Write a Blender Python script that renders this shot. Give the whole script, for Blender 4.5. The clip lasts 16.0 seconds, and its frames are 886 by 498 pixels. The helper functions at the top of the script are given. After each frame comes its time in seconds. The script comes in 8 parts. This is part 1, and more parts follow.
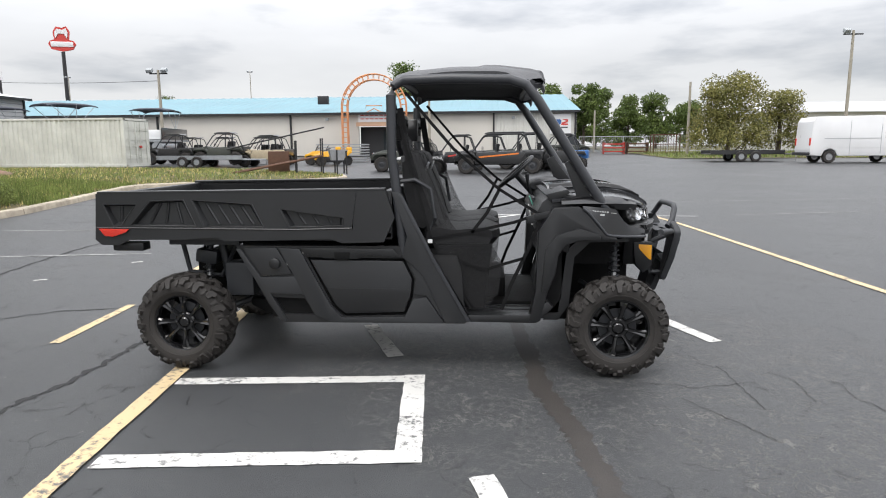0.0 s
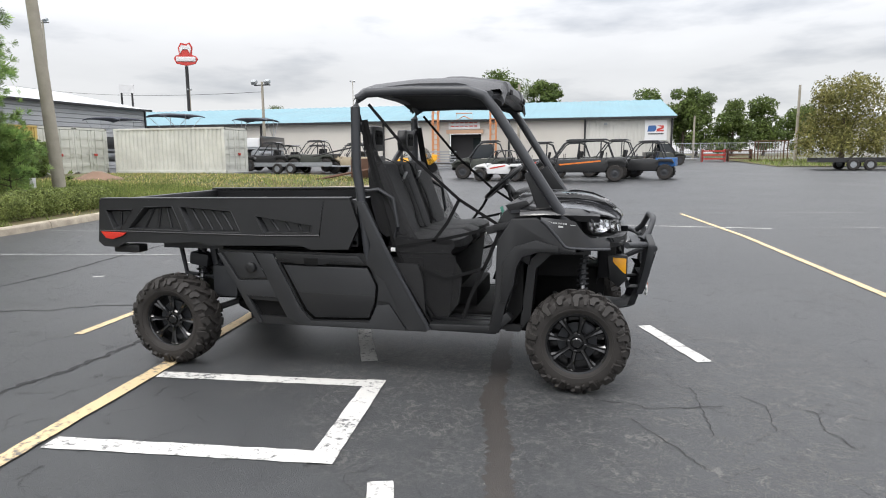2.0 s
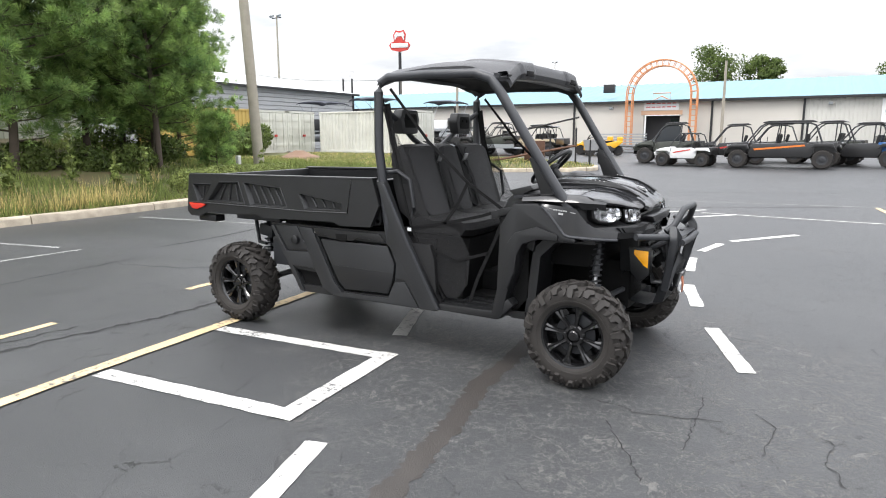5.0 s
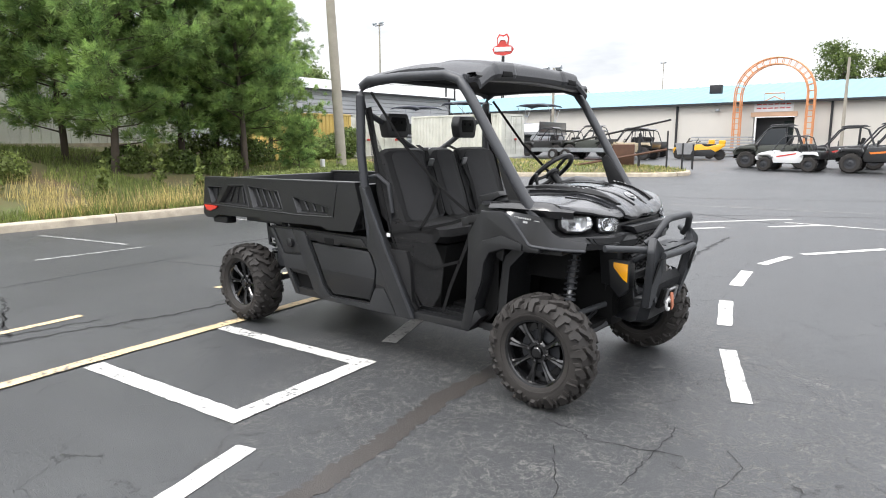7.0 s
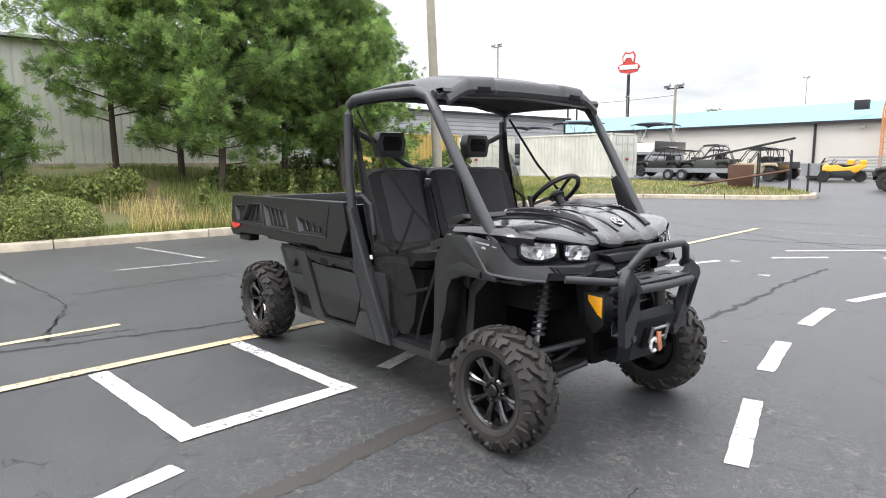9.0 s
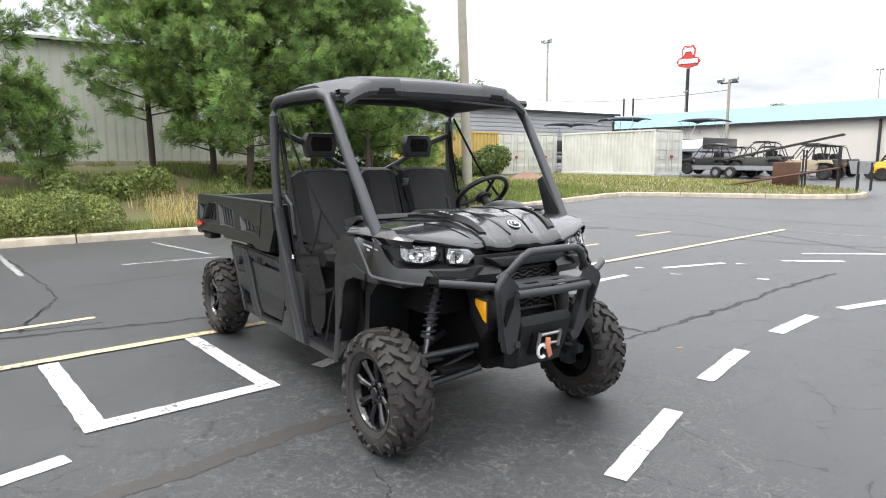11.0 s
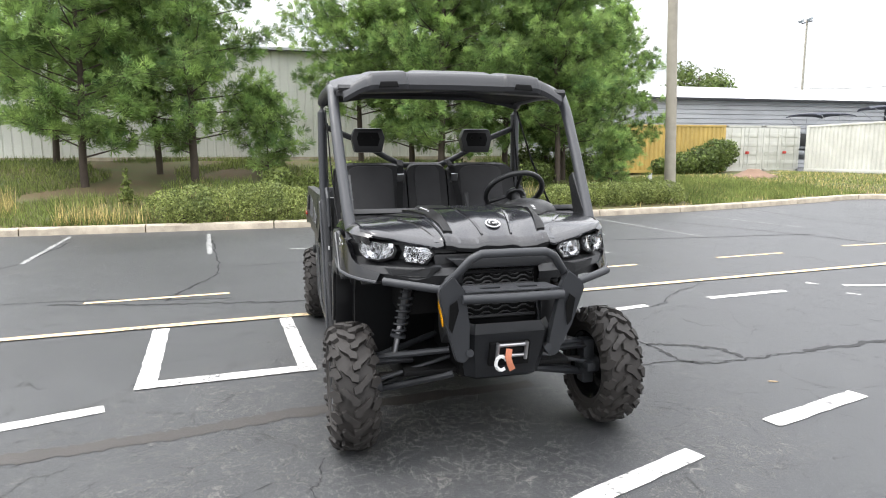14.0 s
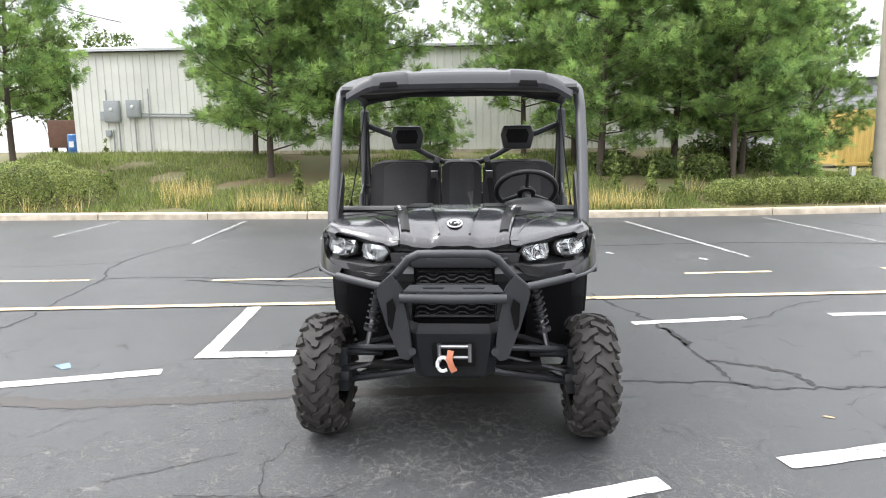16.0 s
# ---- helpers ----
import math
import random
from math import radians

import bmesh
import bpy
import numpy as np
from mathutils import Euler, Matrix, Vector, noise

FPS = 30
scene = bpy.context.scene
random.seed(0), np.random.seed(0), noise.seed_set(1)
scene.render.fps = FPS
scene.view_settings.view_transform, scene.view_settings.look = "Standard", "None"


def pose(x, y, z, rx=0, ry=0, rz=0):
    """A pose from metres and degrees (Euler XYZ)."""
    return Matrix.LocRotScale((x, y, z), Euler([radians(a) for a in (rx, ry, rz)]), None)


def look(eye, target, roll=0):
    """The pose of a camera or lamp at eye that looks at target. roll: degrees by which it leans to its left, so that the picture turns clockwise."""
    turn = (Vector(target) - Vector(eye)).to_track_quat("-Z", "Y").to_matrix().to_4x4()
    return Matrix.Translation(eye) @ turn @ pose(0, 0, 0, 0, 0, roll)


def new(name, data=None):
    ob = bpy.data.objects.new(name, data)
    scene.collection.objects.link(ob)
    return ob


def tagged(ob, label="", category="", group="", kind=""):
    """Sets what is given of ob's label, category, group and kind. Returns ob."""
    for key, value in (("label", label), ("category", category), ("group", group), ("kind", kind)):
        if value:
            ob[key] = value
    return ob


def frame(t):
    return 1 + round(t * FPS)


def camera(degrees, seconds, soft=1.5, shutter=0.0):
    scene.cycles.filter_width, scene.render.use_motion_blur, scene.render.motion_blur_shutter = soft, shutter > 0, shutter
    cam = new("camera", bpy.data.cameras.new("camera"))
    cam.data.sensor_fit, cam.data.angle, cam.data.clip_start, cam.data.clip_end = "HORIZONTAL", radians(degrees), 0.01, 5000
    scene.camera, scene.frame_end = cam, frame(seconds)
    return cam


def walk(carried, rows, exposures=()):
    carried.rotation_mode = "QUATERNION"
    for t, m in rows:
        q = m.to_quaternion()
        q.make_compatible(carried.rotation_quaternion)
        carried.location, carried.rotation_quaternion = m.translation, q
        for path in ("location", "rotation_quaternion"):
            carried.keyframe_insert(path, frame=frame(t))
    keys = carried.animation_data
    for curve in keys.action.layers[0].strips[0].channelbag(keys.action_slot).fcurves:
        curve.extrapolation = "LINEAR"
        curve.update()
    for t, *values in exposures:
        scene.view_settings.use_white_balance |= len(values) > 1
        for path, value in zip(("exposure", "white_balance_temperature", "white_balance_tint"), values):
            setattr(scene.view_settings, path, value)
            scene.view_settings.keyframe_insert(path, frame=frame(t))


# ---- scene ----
cam = camera(69.3, 16.0, soft=1.05)
PATH = [
    (0, (0.649, -4.872, 1.511), (0.499, -2.902, 1.196), -0.4),
    (0.5, (0.879, -4.892, 1.521), (0.658, -2.925, 1.232), -0.4),
    (1, (1.105, -4.897, 1.515), (0.796, -2.941, 1.229), -0.4),
    (1.5, (1.337, -4.844, 1.517), (0.965, -2.9, 1.225), -0.4),
    (2, (1.544, -4.793, 1.529), (1.097, -2.866, 1.237), -0.4),
    (2.5, (1.776, -4.759, 1.533), (1.194, -2.869, 1.233), -0.2),
    (3, (1.979, -4.727, 1.529), (1.225, -2.904, 1.199), -0.4),
    (3.5, (2.171, -4.627, 1.532), (1.344, -2.84, 1.184), -0.3),
    (3.7, (2.218, -4.599, 1.515), (1.364, -2.823, 1.174), -0.5),
    (5.8, (2.986, -4.212, 1.54), (1.913, -2.559, 1.197), -0.1),
    (6, (3.024, -4.158, 1.534), (1.937, -2.513, 1.199), -0.3),
    (6.5, (3.162, -3.987, 1.528), (2.018, -2.381, 1.193), -0.1),
    (7, (3.322, -3.799, 1.53), (2.06, -2.283, 1.198), -0.2),
    (7.5, (3.432, -3.598, 1.508), (2.111, -2.135, 1.167), -0.2),
    (8, (3.532, -3.404, 1.516), (2.171, -1.979, 1.176), -0.3),
    (8.5, (3.653, -3.21, 1.524), (2.225, -1.842, 1.222), -0.1),
    (8.7, (3.713, -3.124, 1.521), (2.236, -1.805, 1.24), -0.2),
    (10.8, (4.293, -2.37, 1.554), (2.669, -1.237, 1.274), -0.2),
    (11, (4.328, -2.286, 1.546), (2.7, -1.159, 1.267), -0.2),
    (11.5, (4.389, -2.096, 1.527), (2.75, -0.99, 1.229), -0.3),
    (12, (4.458, -1.873, 1.549), (2.804, -0.793, 1.238), -0.2),
    (12.5, (4.501, -1.626, 1.549), (2.801, -0.617, 1.246), -0.1),
    (13, (4.57, -1.403, 1.549), (2.758, -0.607, 1.259), -0.2),
    (13.5, (4.64, -1.206, 1.528), (2.765, -0.573, 1.239), -0.2),
    (14, (4.751, -1.01, 1.533), (2.833, -0.522, 1.244), -0.2),
    (14.5, (4.812, -0.727, 1.543), (2.868, -0.366, 1.241), -0.3),
    (15, (4.86, -0.45, 1.557), (2.891, -0.283, 1.246), -0.3),
    (15.5, (4.843, -0.163, 1.565), (2.868, -0.143, 1.247), -0.4),
    (16, (4.887, 0.154, 1.57), (2.914, 0.047, 1.257), -0.5),
]
EXPOSURES = [(0, 0.0), (2.5, 0.05), (3.5, 0.25), (6, 0.44), (8.5, 0.5), (12.5, 0.5), (14, 0.68), (16, 0.85)]
walk(cam, [(t, look(eye, target, roll)) for t, eye, target, roll in PATH], EXPOSURES)

# ---- world, sun ----
world = bpy.data.worlds.new("sky")
scene.world = world
world.use_nodes = True
wn, wl = world.node_tree.nodes, world.node_tree.links
wn.clear()
w_out = wn.new("ShaderNodeOutputWorld")
w_bg = wn.new("ShaderNodeBackground")
w_sky = wn.new("ShaderNodeTexSky")
w_sky.sky_type, w_sky.sun_disc = "NISHITA", False
w_sky.sun_elevation, w_sky.sun_rotation = radians(58), radians(200)
w_gain = wn.new("ShaderNodeVectorMath")
w_gain.operation = "SCALE"
w_gain.inputs["Scale"].default_value = 0.10
w_co = wn.new("ShaderNodeTexCoord")
w_map = wn.new("ShaderNodeMapping")
w_map.inputs["Scale"].default_value = (1.6, 1.6, 6.5)
w_noise = wn.new("ShaderNodeTexNoise")
w_noise.inputs["Scale"].default_value = 1.7
w_noise.inputs["Detail"].default_value = 6
w_noise.inputs["Roughness"].default_value = 0.52
w_ramp = wn.new("ShaderNodeValToRGB")
for e, (p, c) in zip([w_ramp.color_ramp.elements[0], w_ramp.color_ramp.elements[1], w_ramp.color_ramp.elements.new(0.5)],
                     [(0.36, (0.55, 0.565, 0.60, 1)), (0.62, (0.98, 0.965, 0.945, 1)), (0.48, (0.81, 0.81, 0.825, 1))]):
    e.position, e.color = p, c
w_mix = wn.new("ShaderNodeMix")
w_mix.data_type = "RGBA"
w_mix.inputs["Factor"].default_value = 0.88
wl.new(w_sky.outputs[0], w_gain.inputs[0])
wl.new(w_co.outputs["Generated"], w_map.inputs[0])
wl.new(w_map.outputs[0], w_noise.inputs["Vector"])
wl.new(w_noise.outputs["Fac"], w_ramp.inputs[0])
wl.new(w_gain.outputs[0], w_mix.inputs["A"])
wl.new(w_ramp.outputs[0], w_mix.inputs["B"])
# an overcast sky is about three times as bright overhead as at the horizon
w_sep, w_grad, w_mul = wn.new("ShaderNodeSeparateXYZ"), wn.new("ShaderNodeMapRange"), wn.new("ShaderNodeVectorMath")
w_mul.operation = "SCALE"
w_grad.inputs["From Min"].default_value, w_grad.inputs["From Max"].default_value = 0.12, 1.0
w_grad.inputs["To Min"].default_value, w_grad.inputs["To Max"].default_value = 0.95, 3.8
wl.new(w_co.outputs["Generated"], w_sep.inputs[0])
wl.new(w_sep.outputs["Z"], w_grad.inputs["Value"])
wl.new(w_mix.outputs["Result"], w_mul.inputs[0])
wl.new(w_grad.outputs[0], w_mul.inputs["Scale"])
wl.new(w_mul.outputs[0], w_bg.inputs["Color"])
w_bg.inputs["Strength"].default_value = 1.12
wl.new(w_bg.outputs[0], w_out.inputs[0])
sun = new("sun", bpy.data.lights.new("sun", "SUN"))
sun.data.energy, sun.data.angle, sun.data.color = 1.5, radians(20), (1.0, 0.97, 0.93)
sun.matrix_world = look((0, 0, 30), (4, 17, 0))


# ---- materials ----
def mat(name, col, rough=0.6, metal=0.0, var=0.25, scale=8.0, fine=120.0, bump=0.15, spec=0.5, coat=0.0, col2=None, per_object=0.0):
    """Principled surface: colour varied at two scales, roughness varied, fine relief."""
    m = bpy.data.materials.new(name)
    m.use_nodes = True
    n, l = m.node_tree.nodes, m.node_tree.links
    b = n["Principled BSDF"]
    co = n.new("ShaderNodeTexCoord")
    big, small = n.new("ShaderNodeTexNoise"), n.new("ShaderNodeTexNoise")
    big.inputs["Scale"].default_value, small.inputs["Scale"].default_value = scale, fine
    big.inputs["Detail"].default_value, small.inputs["Detail"].default_value = 5, 3
    l.new(co.outputs["Object"], big.inputs["Vector"])
    l.new(co.outputs["Object"], small.inputs["Vector"])
    mix = n.new("ShaderNodeMix")
    mix.data_type = "RGBA"
    c2 = col2 or tuple(c * (1 - var) for c in col)
    mix.inputs["A"].default_value, mix.inputs["B"].default_value = (*c2, 1), (*col, 1)
    add = n.new("ShaderNodeMath")
    add.operation = "MULTIPLY_ADD"
    l.new(small.outputs["Fac"], add.inputs[0])
    add.inputs[1].default_value = 0.6
    l.new(big.outputs["Fac"], add.inputs[2])
    ramp = n.new("ShaderNodeMapRange")
    ramp.inputs["From Min"].default_value, ramp.inputs["From Max"].default_value = 0.55, 1.05
    l.new(add.outputs[0], ramp.inputs["Value"])
    l.new(ramp.outputs[0], mix.inputs["Factor"])
    last = mix.outputs["Result"]
    if per_object:
        info, hsv = n.new("ShaderNodeObjectInfo"), n.new("ShaderNodeHueSaturation")
        mr = n.new("ShaderNodeMapRange")
        mr.inputs["To Min"].default_value, mr.inputs["To Max"].default_value = 1 - per_object, 1 + per_object
        l.new(info.outputs["Random"], mr.inputs["Value"])
        l.new(mr.outputs[0], hsv.inputs["Value"])
        l.new(last, hsv.inputs["Color"])
        last = hsv.outputs[0]
    l.new(last, b.inputs["Base Color"])
    rr = n.new("ShaderNodeMapRange")
    rr.inputs["To Min"].default_value, rr.inputs["To Max"].default_value = max(0.02, rough - 0.08), min(1, rough + 0.08)
    l.new(big.outputs["Fac"], rr.inputs["Value"])
    l.new(rr.outputs[0], b.inputs["Roughness"])
    b.inputs["Metallic"].default_value = metal
    b.inputs["Specular IOR Level"].default_value = spec
    b.inputs["Coat Weight"].default_value = coat
    b.inputs["Coat Roughness"].default_value = 0.06
    if bump:
        bp = n.new("ShaderNodeBump")
        bp.inputs["Strength"].default_value, bp.inputs["Distance"].default_value = bump, 0.01
        l.new(small.outputs["Fac"], bp.inputs["Height"])
        l.new(bp.outputs[0], b.inputs["Normal"])
    return m


def asphalt_material():
    """Sealed car-park asphalt: stone grain, patches of wear, hairline crazing in stretches."""
    m = bpy.data.materials.new("asphalt")
    m.use_nodes = True
    n, l = m.node_tree.nodes, m.node_tree.links
    b = n["Principled BSDF"]
    co = n.new("ShaderNodeTexCoord")

    def tex(kind, scale, **kw):
        t = n.new(kind)
        t.inputs["Scale"].default_value = scale
        for k, v in kw.items():
            t.inputs[k].default_value = v
        l.new(co.outputs["Object"], t.inputs["Vector"])
        return t
    grain = tex("ShaderNodeTexNoise", 160, Detail=3)
    worn = tex("ShaderNodeTexNoise", 0.35, Detail=6, Roughness=0.6)
    mid = tex("ShaderNodeTexNoise", 3.0, Detail=5)
    warp = tex("ShaderNodeTexNoise", 5.0, Detail=6, Roughness=0.7)
    off = n.new("ShaderNodeVectorMath")
    off.operation = "MULTIPLY_ADD"
    l.new(warp.outputs["Color"], off.inputs[0])
    off.inputs[1].default_value = (0.34, 0.34, 0)
    l.new(co.outputs["Object"], off.inputs[2])

    def cracks(scale, width):
        v = n.new("ShaderNodeTexVoronoi")
        v.feature = "DISTANCE_TO_EDGE"
        v.inputs["Scale"].default_value = scale
        l.new(off.outputs[0], v.inputs["Vector"])
        r = n.new("ShaderNodeMapRange")
        r.inputs["From Min"].default_value, r.inputs["From Max"].default_value = 0.0, width
        r.inputs["To Min"].default_value, r.inputs["To Max"].default_value = 1, 0
        l.new(v.outputs["Distance"], r.inputs["Value"])
        return r
    c1, c2 = cracks(2.1, 0.0085), cracks(17.0, 0.042)
    patch = tex("ShaderNodeTexNoise", 0.55, Detail=3)
    pm = n.new("ShaderNodeMapRange")
    pm.inputs["From Min"].default_value, pm.inputs["From Max"].default_value = 0.46, 0.58
    # the sealer is worn through to crazed stone where the wheels turn in
    away, near_ = n.new("ShaderNodeVectorMath"), n.new("ShaderNodeMapRange")
    away.operation = "DISTANCE"
    l.new(co.outputs["Object"], away.inputs[0])
    away.inputs[1].default_value = (1.7, -0.5, 0)
    near_.inputs["From Min"].default_value, near_.inputs["From Max"].default_value = 0.6, 3.2
    near_.inputs["To Min"].default_value, near_.inputs["To Max"].default_value = 0.13, -0.16
    l.new(away.outputs["Value"], near_.inputs["Value"])
    bias = n.new("ShaderNodeMath")
    bias.operation = "ADD"
    l.new(patch.outputs["Fac"], bias.inputs[0])
    l.new(near_.outputs[0], bias.inputs[1])
    l.new(patch.outputs["Fac"], pm.inputs["Value"])
    pm.inputs["From Min"].default_value, pm.inputs["From Max"].default_value = 0.28, 0.42
    pm2 = n.new("ShaderNodeMapRange")
    pm2.inputs["From Min"].default_value, pm2.inputs["From Max"].default_value = 0.44, 0.56
    l.new(bias.outputs[0], pm2.inputs["Value"])

    def mul(a, c):
        q = n.new("ShaderNodeMath")
        q.operation = "MULTIPLY"
        l.new(a, q.inputs[0])
        l.new(c, q.inputs[1])
        return q.outputs[0]

    def mixc(f, a, c):
        q = n.new("ShaderNodeMix")
        q.data_type = "RGBA"
        l.new(f, q.inputs["Factor"])
        for k, v in (("A", a), ("B", c)):
            if isinstance(v, tuple):
                q.inputs[k].default_value = (*v, 1)
            else:
                l.new(v, q.inputs[k])
        return q.outputs["Result"]
    wr = n.new("ShaderNodeMapRange")
    wr.inputs["From Min"].default_value, wr.inputs["From Max"].default_value = 0.3, 0.7
    l.new(worn.outputs["Fac"], wr.inputs["Value"])
    base = mixc(wr.outputs[0], (0.025, 0.0265, 0.029), (0.053, 0.055, 0.057))
    mr = n.new("ShaderNodeMapRange")
    mr.inputs["From Min"].default_value, mr.inputs["From Max"].default_value = 0.35, 0.75
    mr.inputs["To Max"].default_value = 0.6
    l.new(mid.outputs["Fac"], mr.inputs["Value"])
    base = mixc(mr.outputs[0], base, (0.030, 0.0315, 0.034))
    gr = n.new("ShaderNodeMapRange")
    gr.inputs["From Min"].default_value, gr.inputs["From Max"].default_value = 0.58, 0.68
    gr.inputs["To Max"].default_value = 0.85
    l.new(grain.outputs["Fac"], gr.inputs["Value"])
    base = mixc(gr.outputs[0], base, (0.16, 0.16, 0.157))
    pebble = tex("ShaderNodeTexNoise", 55, Detail=2)
    pb = n.new("ShaderNodeMapRange")
    pb.inputs["From Min"].default_value, pb.inputs["From Max"].default_value = 0.30, 0.42
    pb.inputs["To Min"].default_value, pb.inputs["To Max"].default_value = 0.75, 0.0
    l.new(pebble.outputs["Fac"], pb.inputs["Value"])
    base = mixc(pb.outputs[0], base, (0.016, 0.016, 0.018))
    f1, f2 = mul(c1.outputs[0], pm.outputs[0]), mul(c2.outputs[0], pm2.outputs[0])
    brk = tex("ShaderNodeTexNoise", 4.5, Detail=4, Roughness=0.65)
    bk = n.new("ShaderNodeMapRange")
    bk.inputs["From Min"].default_value, bk.inputs["From Max"].default_value = 0.41, 0.48
    l.new(brk.outputs["Fac"], bk.inputs["Value"])
    bk1 = n.new("ShaderNodeMapRange")
    bk1.inputs["From Min"].default_value, bk1.inputs["From Max"].default_value = 0.48, 0.52
    l.new(warp.outputs["Fac"], bk1.inputs["Value"])
    f1, f2 = mul(f1, bk1.outputs[0]), mul(f2, bk.outputs[0])
    base = mixc(f2, base, (0.185, 0.178, 0.165))
    base = mixc(f1, base, (0.008, 0.008, 0.009))
    speck = tex("ShaderNodeTexNoise", 26, Detail=4, Roughness=0.7)
    sp = n.new("ShaderNodeMapRange")
    sp.inputs["From Min"].default_value, sp.inputs["From Max"].default_value = 0.675, 0.71
    l.new(speck.outputs["Fac"], sp.inputs["Value"])
    base = mixc(sp.outputs[0], base, (0.26, 0.25, 0.23))
    l.new(base, b.inputs["Base Color"])
    rr = n.new("ShaderNodeMapRange")
    rr.inputs["To Min"].default_value, rr.inputs["To Max"].default_value = 0.36, 0.57
    l.new(worn.outputs["Fac"], rr.inputs["Value"])
    l.new(rr.outputs[0], b.inputs["Roughness"])
    h = n.new("ShaderNodeMath")
    h.operation = "SUBTRACT"
    l.new(grain.outputs["Fac"], h.inputs[0])
    crk = n.new("ShaderNodeMath")
    crk.operation = "MAXIMUM"
    l.new(f1, crk.inputs[0])
    l.new(f2, crk.inputs[1])
    l.new(crk.outputs[0], h.inputs[1])
    bp = n.new("ShaderNodeBump")
    bp.inputs["Strength"].default_value, bp.inputs["Distance"].default_value = 0.70, 0.007
    l.new(h.outputs[0], bp.inputs["Height"])
    l.new(bp.outputs[0], b.inputs["Normal"])
    return m


def paint_material(name, col, wear=0.5):
    """Road paint, chipped and dirty, with the asphalt showing through."""
    m = mat(name, col, 0.7, var=0.12, scale=3, fine=200, bump=0.3)
    n, l = m.node_tree.nodes, m.node_tree.links
    b = n["Principled BSDF"]
    link = b.inputs["Base Color"].links[0].from_socket
    co = n.new("ShaderNodeTexCoord")
    t, t2 = n.new("ShaderNodeTexNoise"), n.new("ShaderNodeTexNoise")
    t.inputs["Scale"].default_value, t.inputs["Detail"].default_value, t.inputs["Roughness"].default_value = 22, 8, 0.7
    t2.inputs["Scale"].default_value = 2.5
    l.new(co.outputs["Object"], t.inputs["Vector"])
    l.new(co.outputs["Object"], t2.inputs["Vector"])
    s = n.new("ShaderNodeMath")
    s.operation = "MULTIPLY_ADD"
    l.new(t2.outputs["Fac"], s.inputs[0])
    s.inputs[1].default_value = 0.35
    l.new(t.outputs["Fac"], s.inputs[2])
    r = n.new("ShaderNodeMapRange")
    r.inputs["From Min"].default_value, r.inputs["From Max"].default_value = 0.98 - 0.32 * wear, 1.02 - 0.22 * wear
    l.new(s.outputs[0], r.inputs["Value"])
    q = n.new("ShaderNodeMix")
    q.data_type = "RGBA"
    l.new(r.outputs[0], q.inputs["Factor"])
    l.new(link, q.inputs["A"])
    q.inputs["B"].default_value = (0.10, 0.10, 0.10, 1)
    l.new(q.outputs["Result"], b.inputs["Base Color"])
    return m


ASPHALT = asphalt_material()
PAINT_W = paint_material("white_road_paint", (0.60, 0.59, 0.56), 0.85)
PAINT_WORN = paint_material("worn_road_paint", (0.30, 0.30, 0.29), 1.15)
PAINT_Y = paint_material("yellow_road_paint", (0.60, 0.46, 0.265), 0.85)
TAR = mat("crack_sealer", (0.012, 0.012, 0.013), 0.7, var=0.5, scale=5, bump=0.3)
PATCH = mat("asphalt_scuff", (0.047, 0.041, 0.037), 0.55, var=0.35, scale=6, bump=0.4)
BLUE_MARK = paint_material("blue_marking_paint", (0.16, 0.28, 0.36), 1.0)
STRAW_LEAF = mat("dry_leaf", (0.45, 0.33, 0.20), 0.8, bump=0.1)
KERB = mat("kerb_concrete", (0.52, 0.45, 0.35), 0.85, var=0.45, scale=4, fine=90, bump=0.5, per_object=0.10)


def leaf_mat(name, col, col2, scale, fine, through_=0.35):
    """Leaf surface that lets part of the light through."""
    m = mat(name, col, 0.6, scale=scale, fine=fine, bump=0, col2=col2, spec=0.3)
    n, l = m.node_tree.nodes, m.node_tree.links
    out, b = n["Material Output"], n["Principled BSDF"]
    # each blade or needle has a tone of its own
    geo, tone, mulv = n.new("ShaderNodeNewGeometry"), n.new("ShaderNodeMapRange"), n.new("ShaderNodeMix")
    tone.inputs["To Min"].default_value, tone.inputs["To Max"].default_value = 0.42, 1.65
    l.new(geo.outputs["Random Per Island"], tone.inputs["Value"])
    mulv.data_type, mulv.blend_type = "RGBA", "MULTIPLY"
    mulv.inputs["Factor"].default_value = 1.0
    l.new(b.inputs["Base Color"].links[0].from_socket, mulv.inputs["A"])
    l.new(tone.outputs[0], mulv.inputs["B"])
    l.new(mulv.outputs["Result"], b.inputs["Base Color"])
    tr, mx = n.new("ShaderNodeBsdfTranslucent"), n.new("ShaderNodeMixShader")
    l.new(b.inputs["Base Color"].links[0].from_socket, tr.inputs["Color"])
    mx.inputs[0].default_value = through_
    l.new(b.outputs[0], mx.inputs[1])
    l.new(tr.outputs[0], mx.inputs[2])
    l.new(mx.outputs[0], out.inputs["Surface"])
    return m


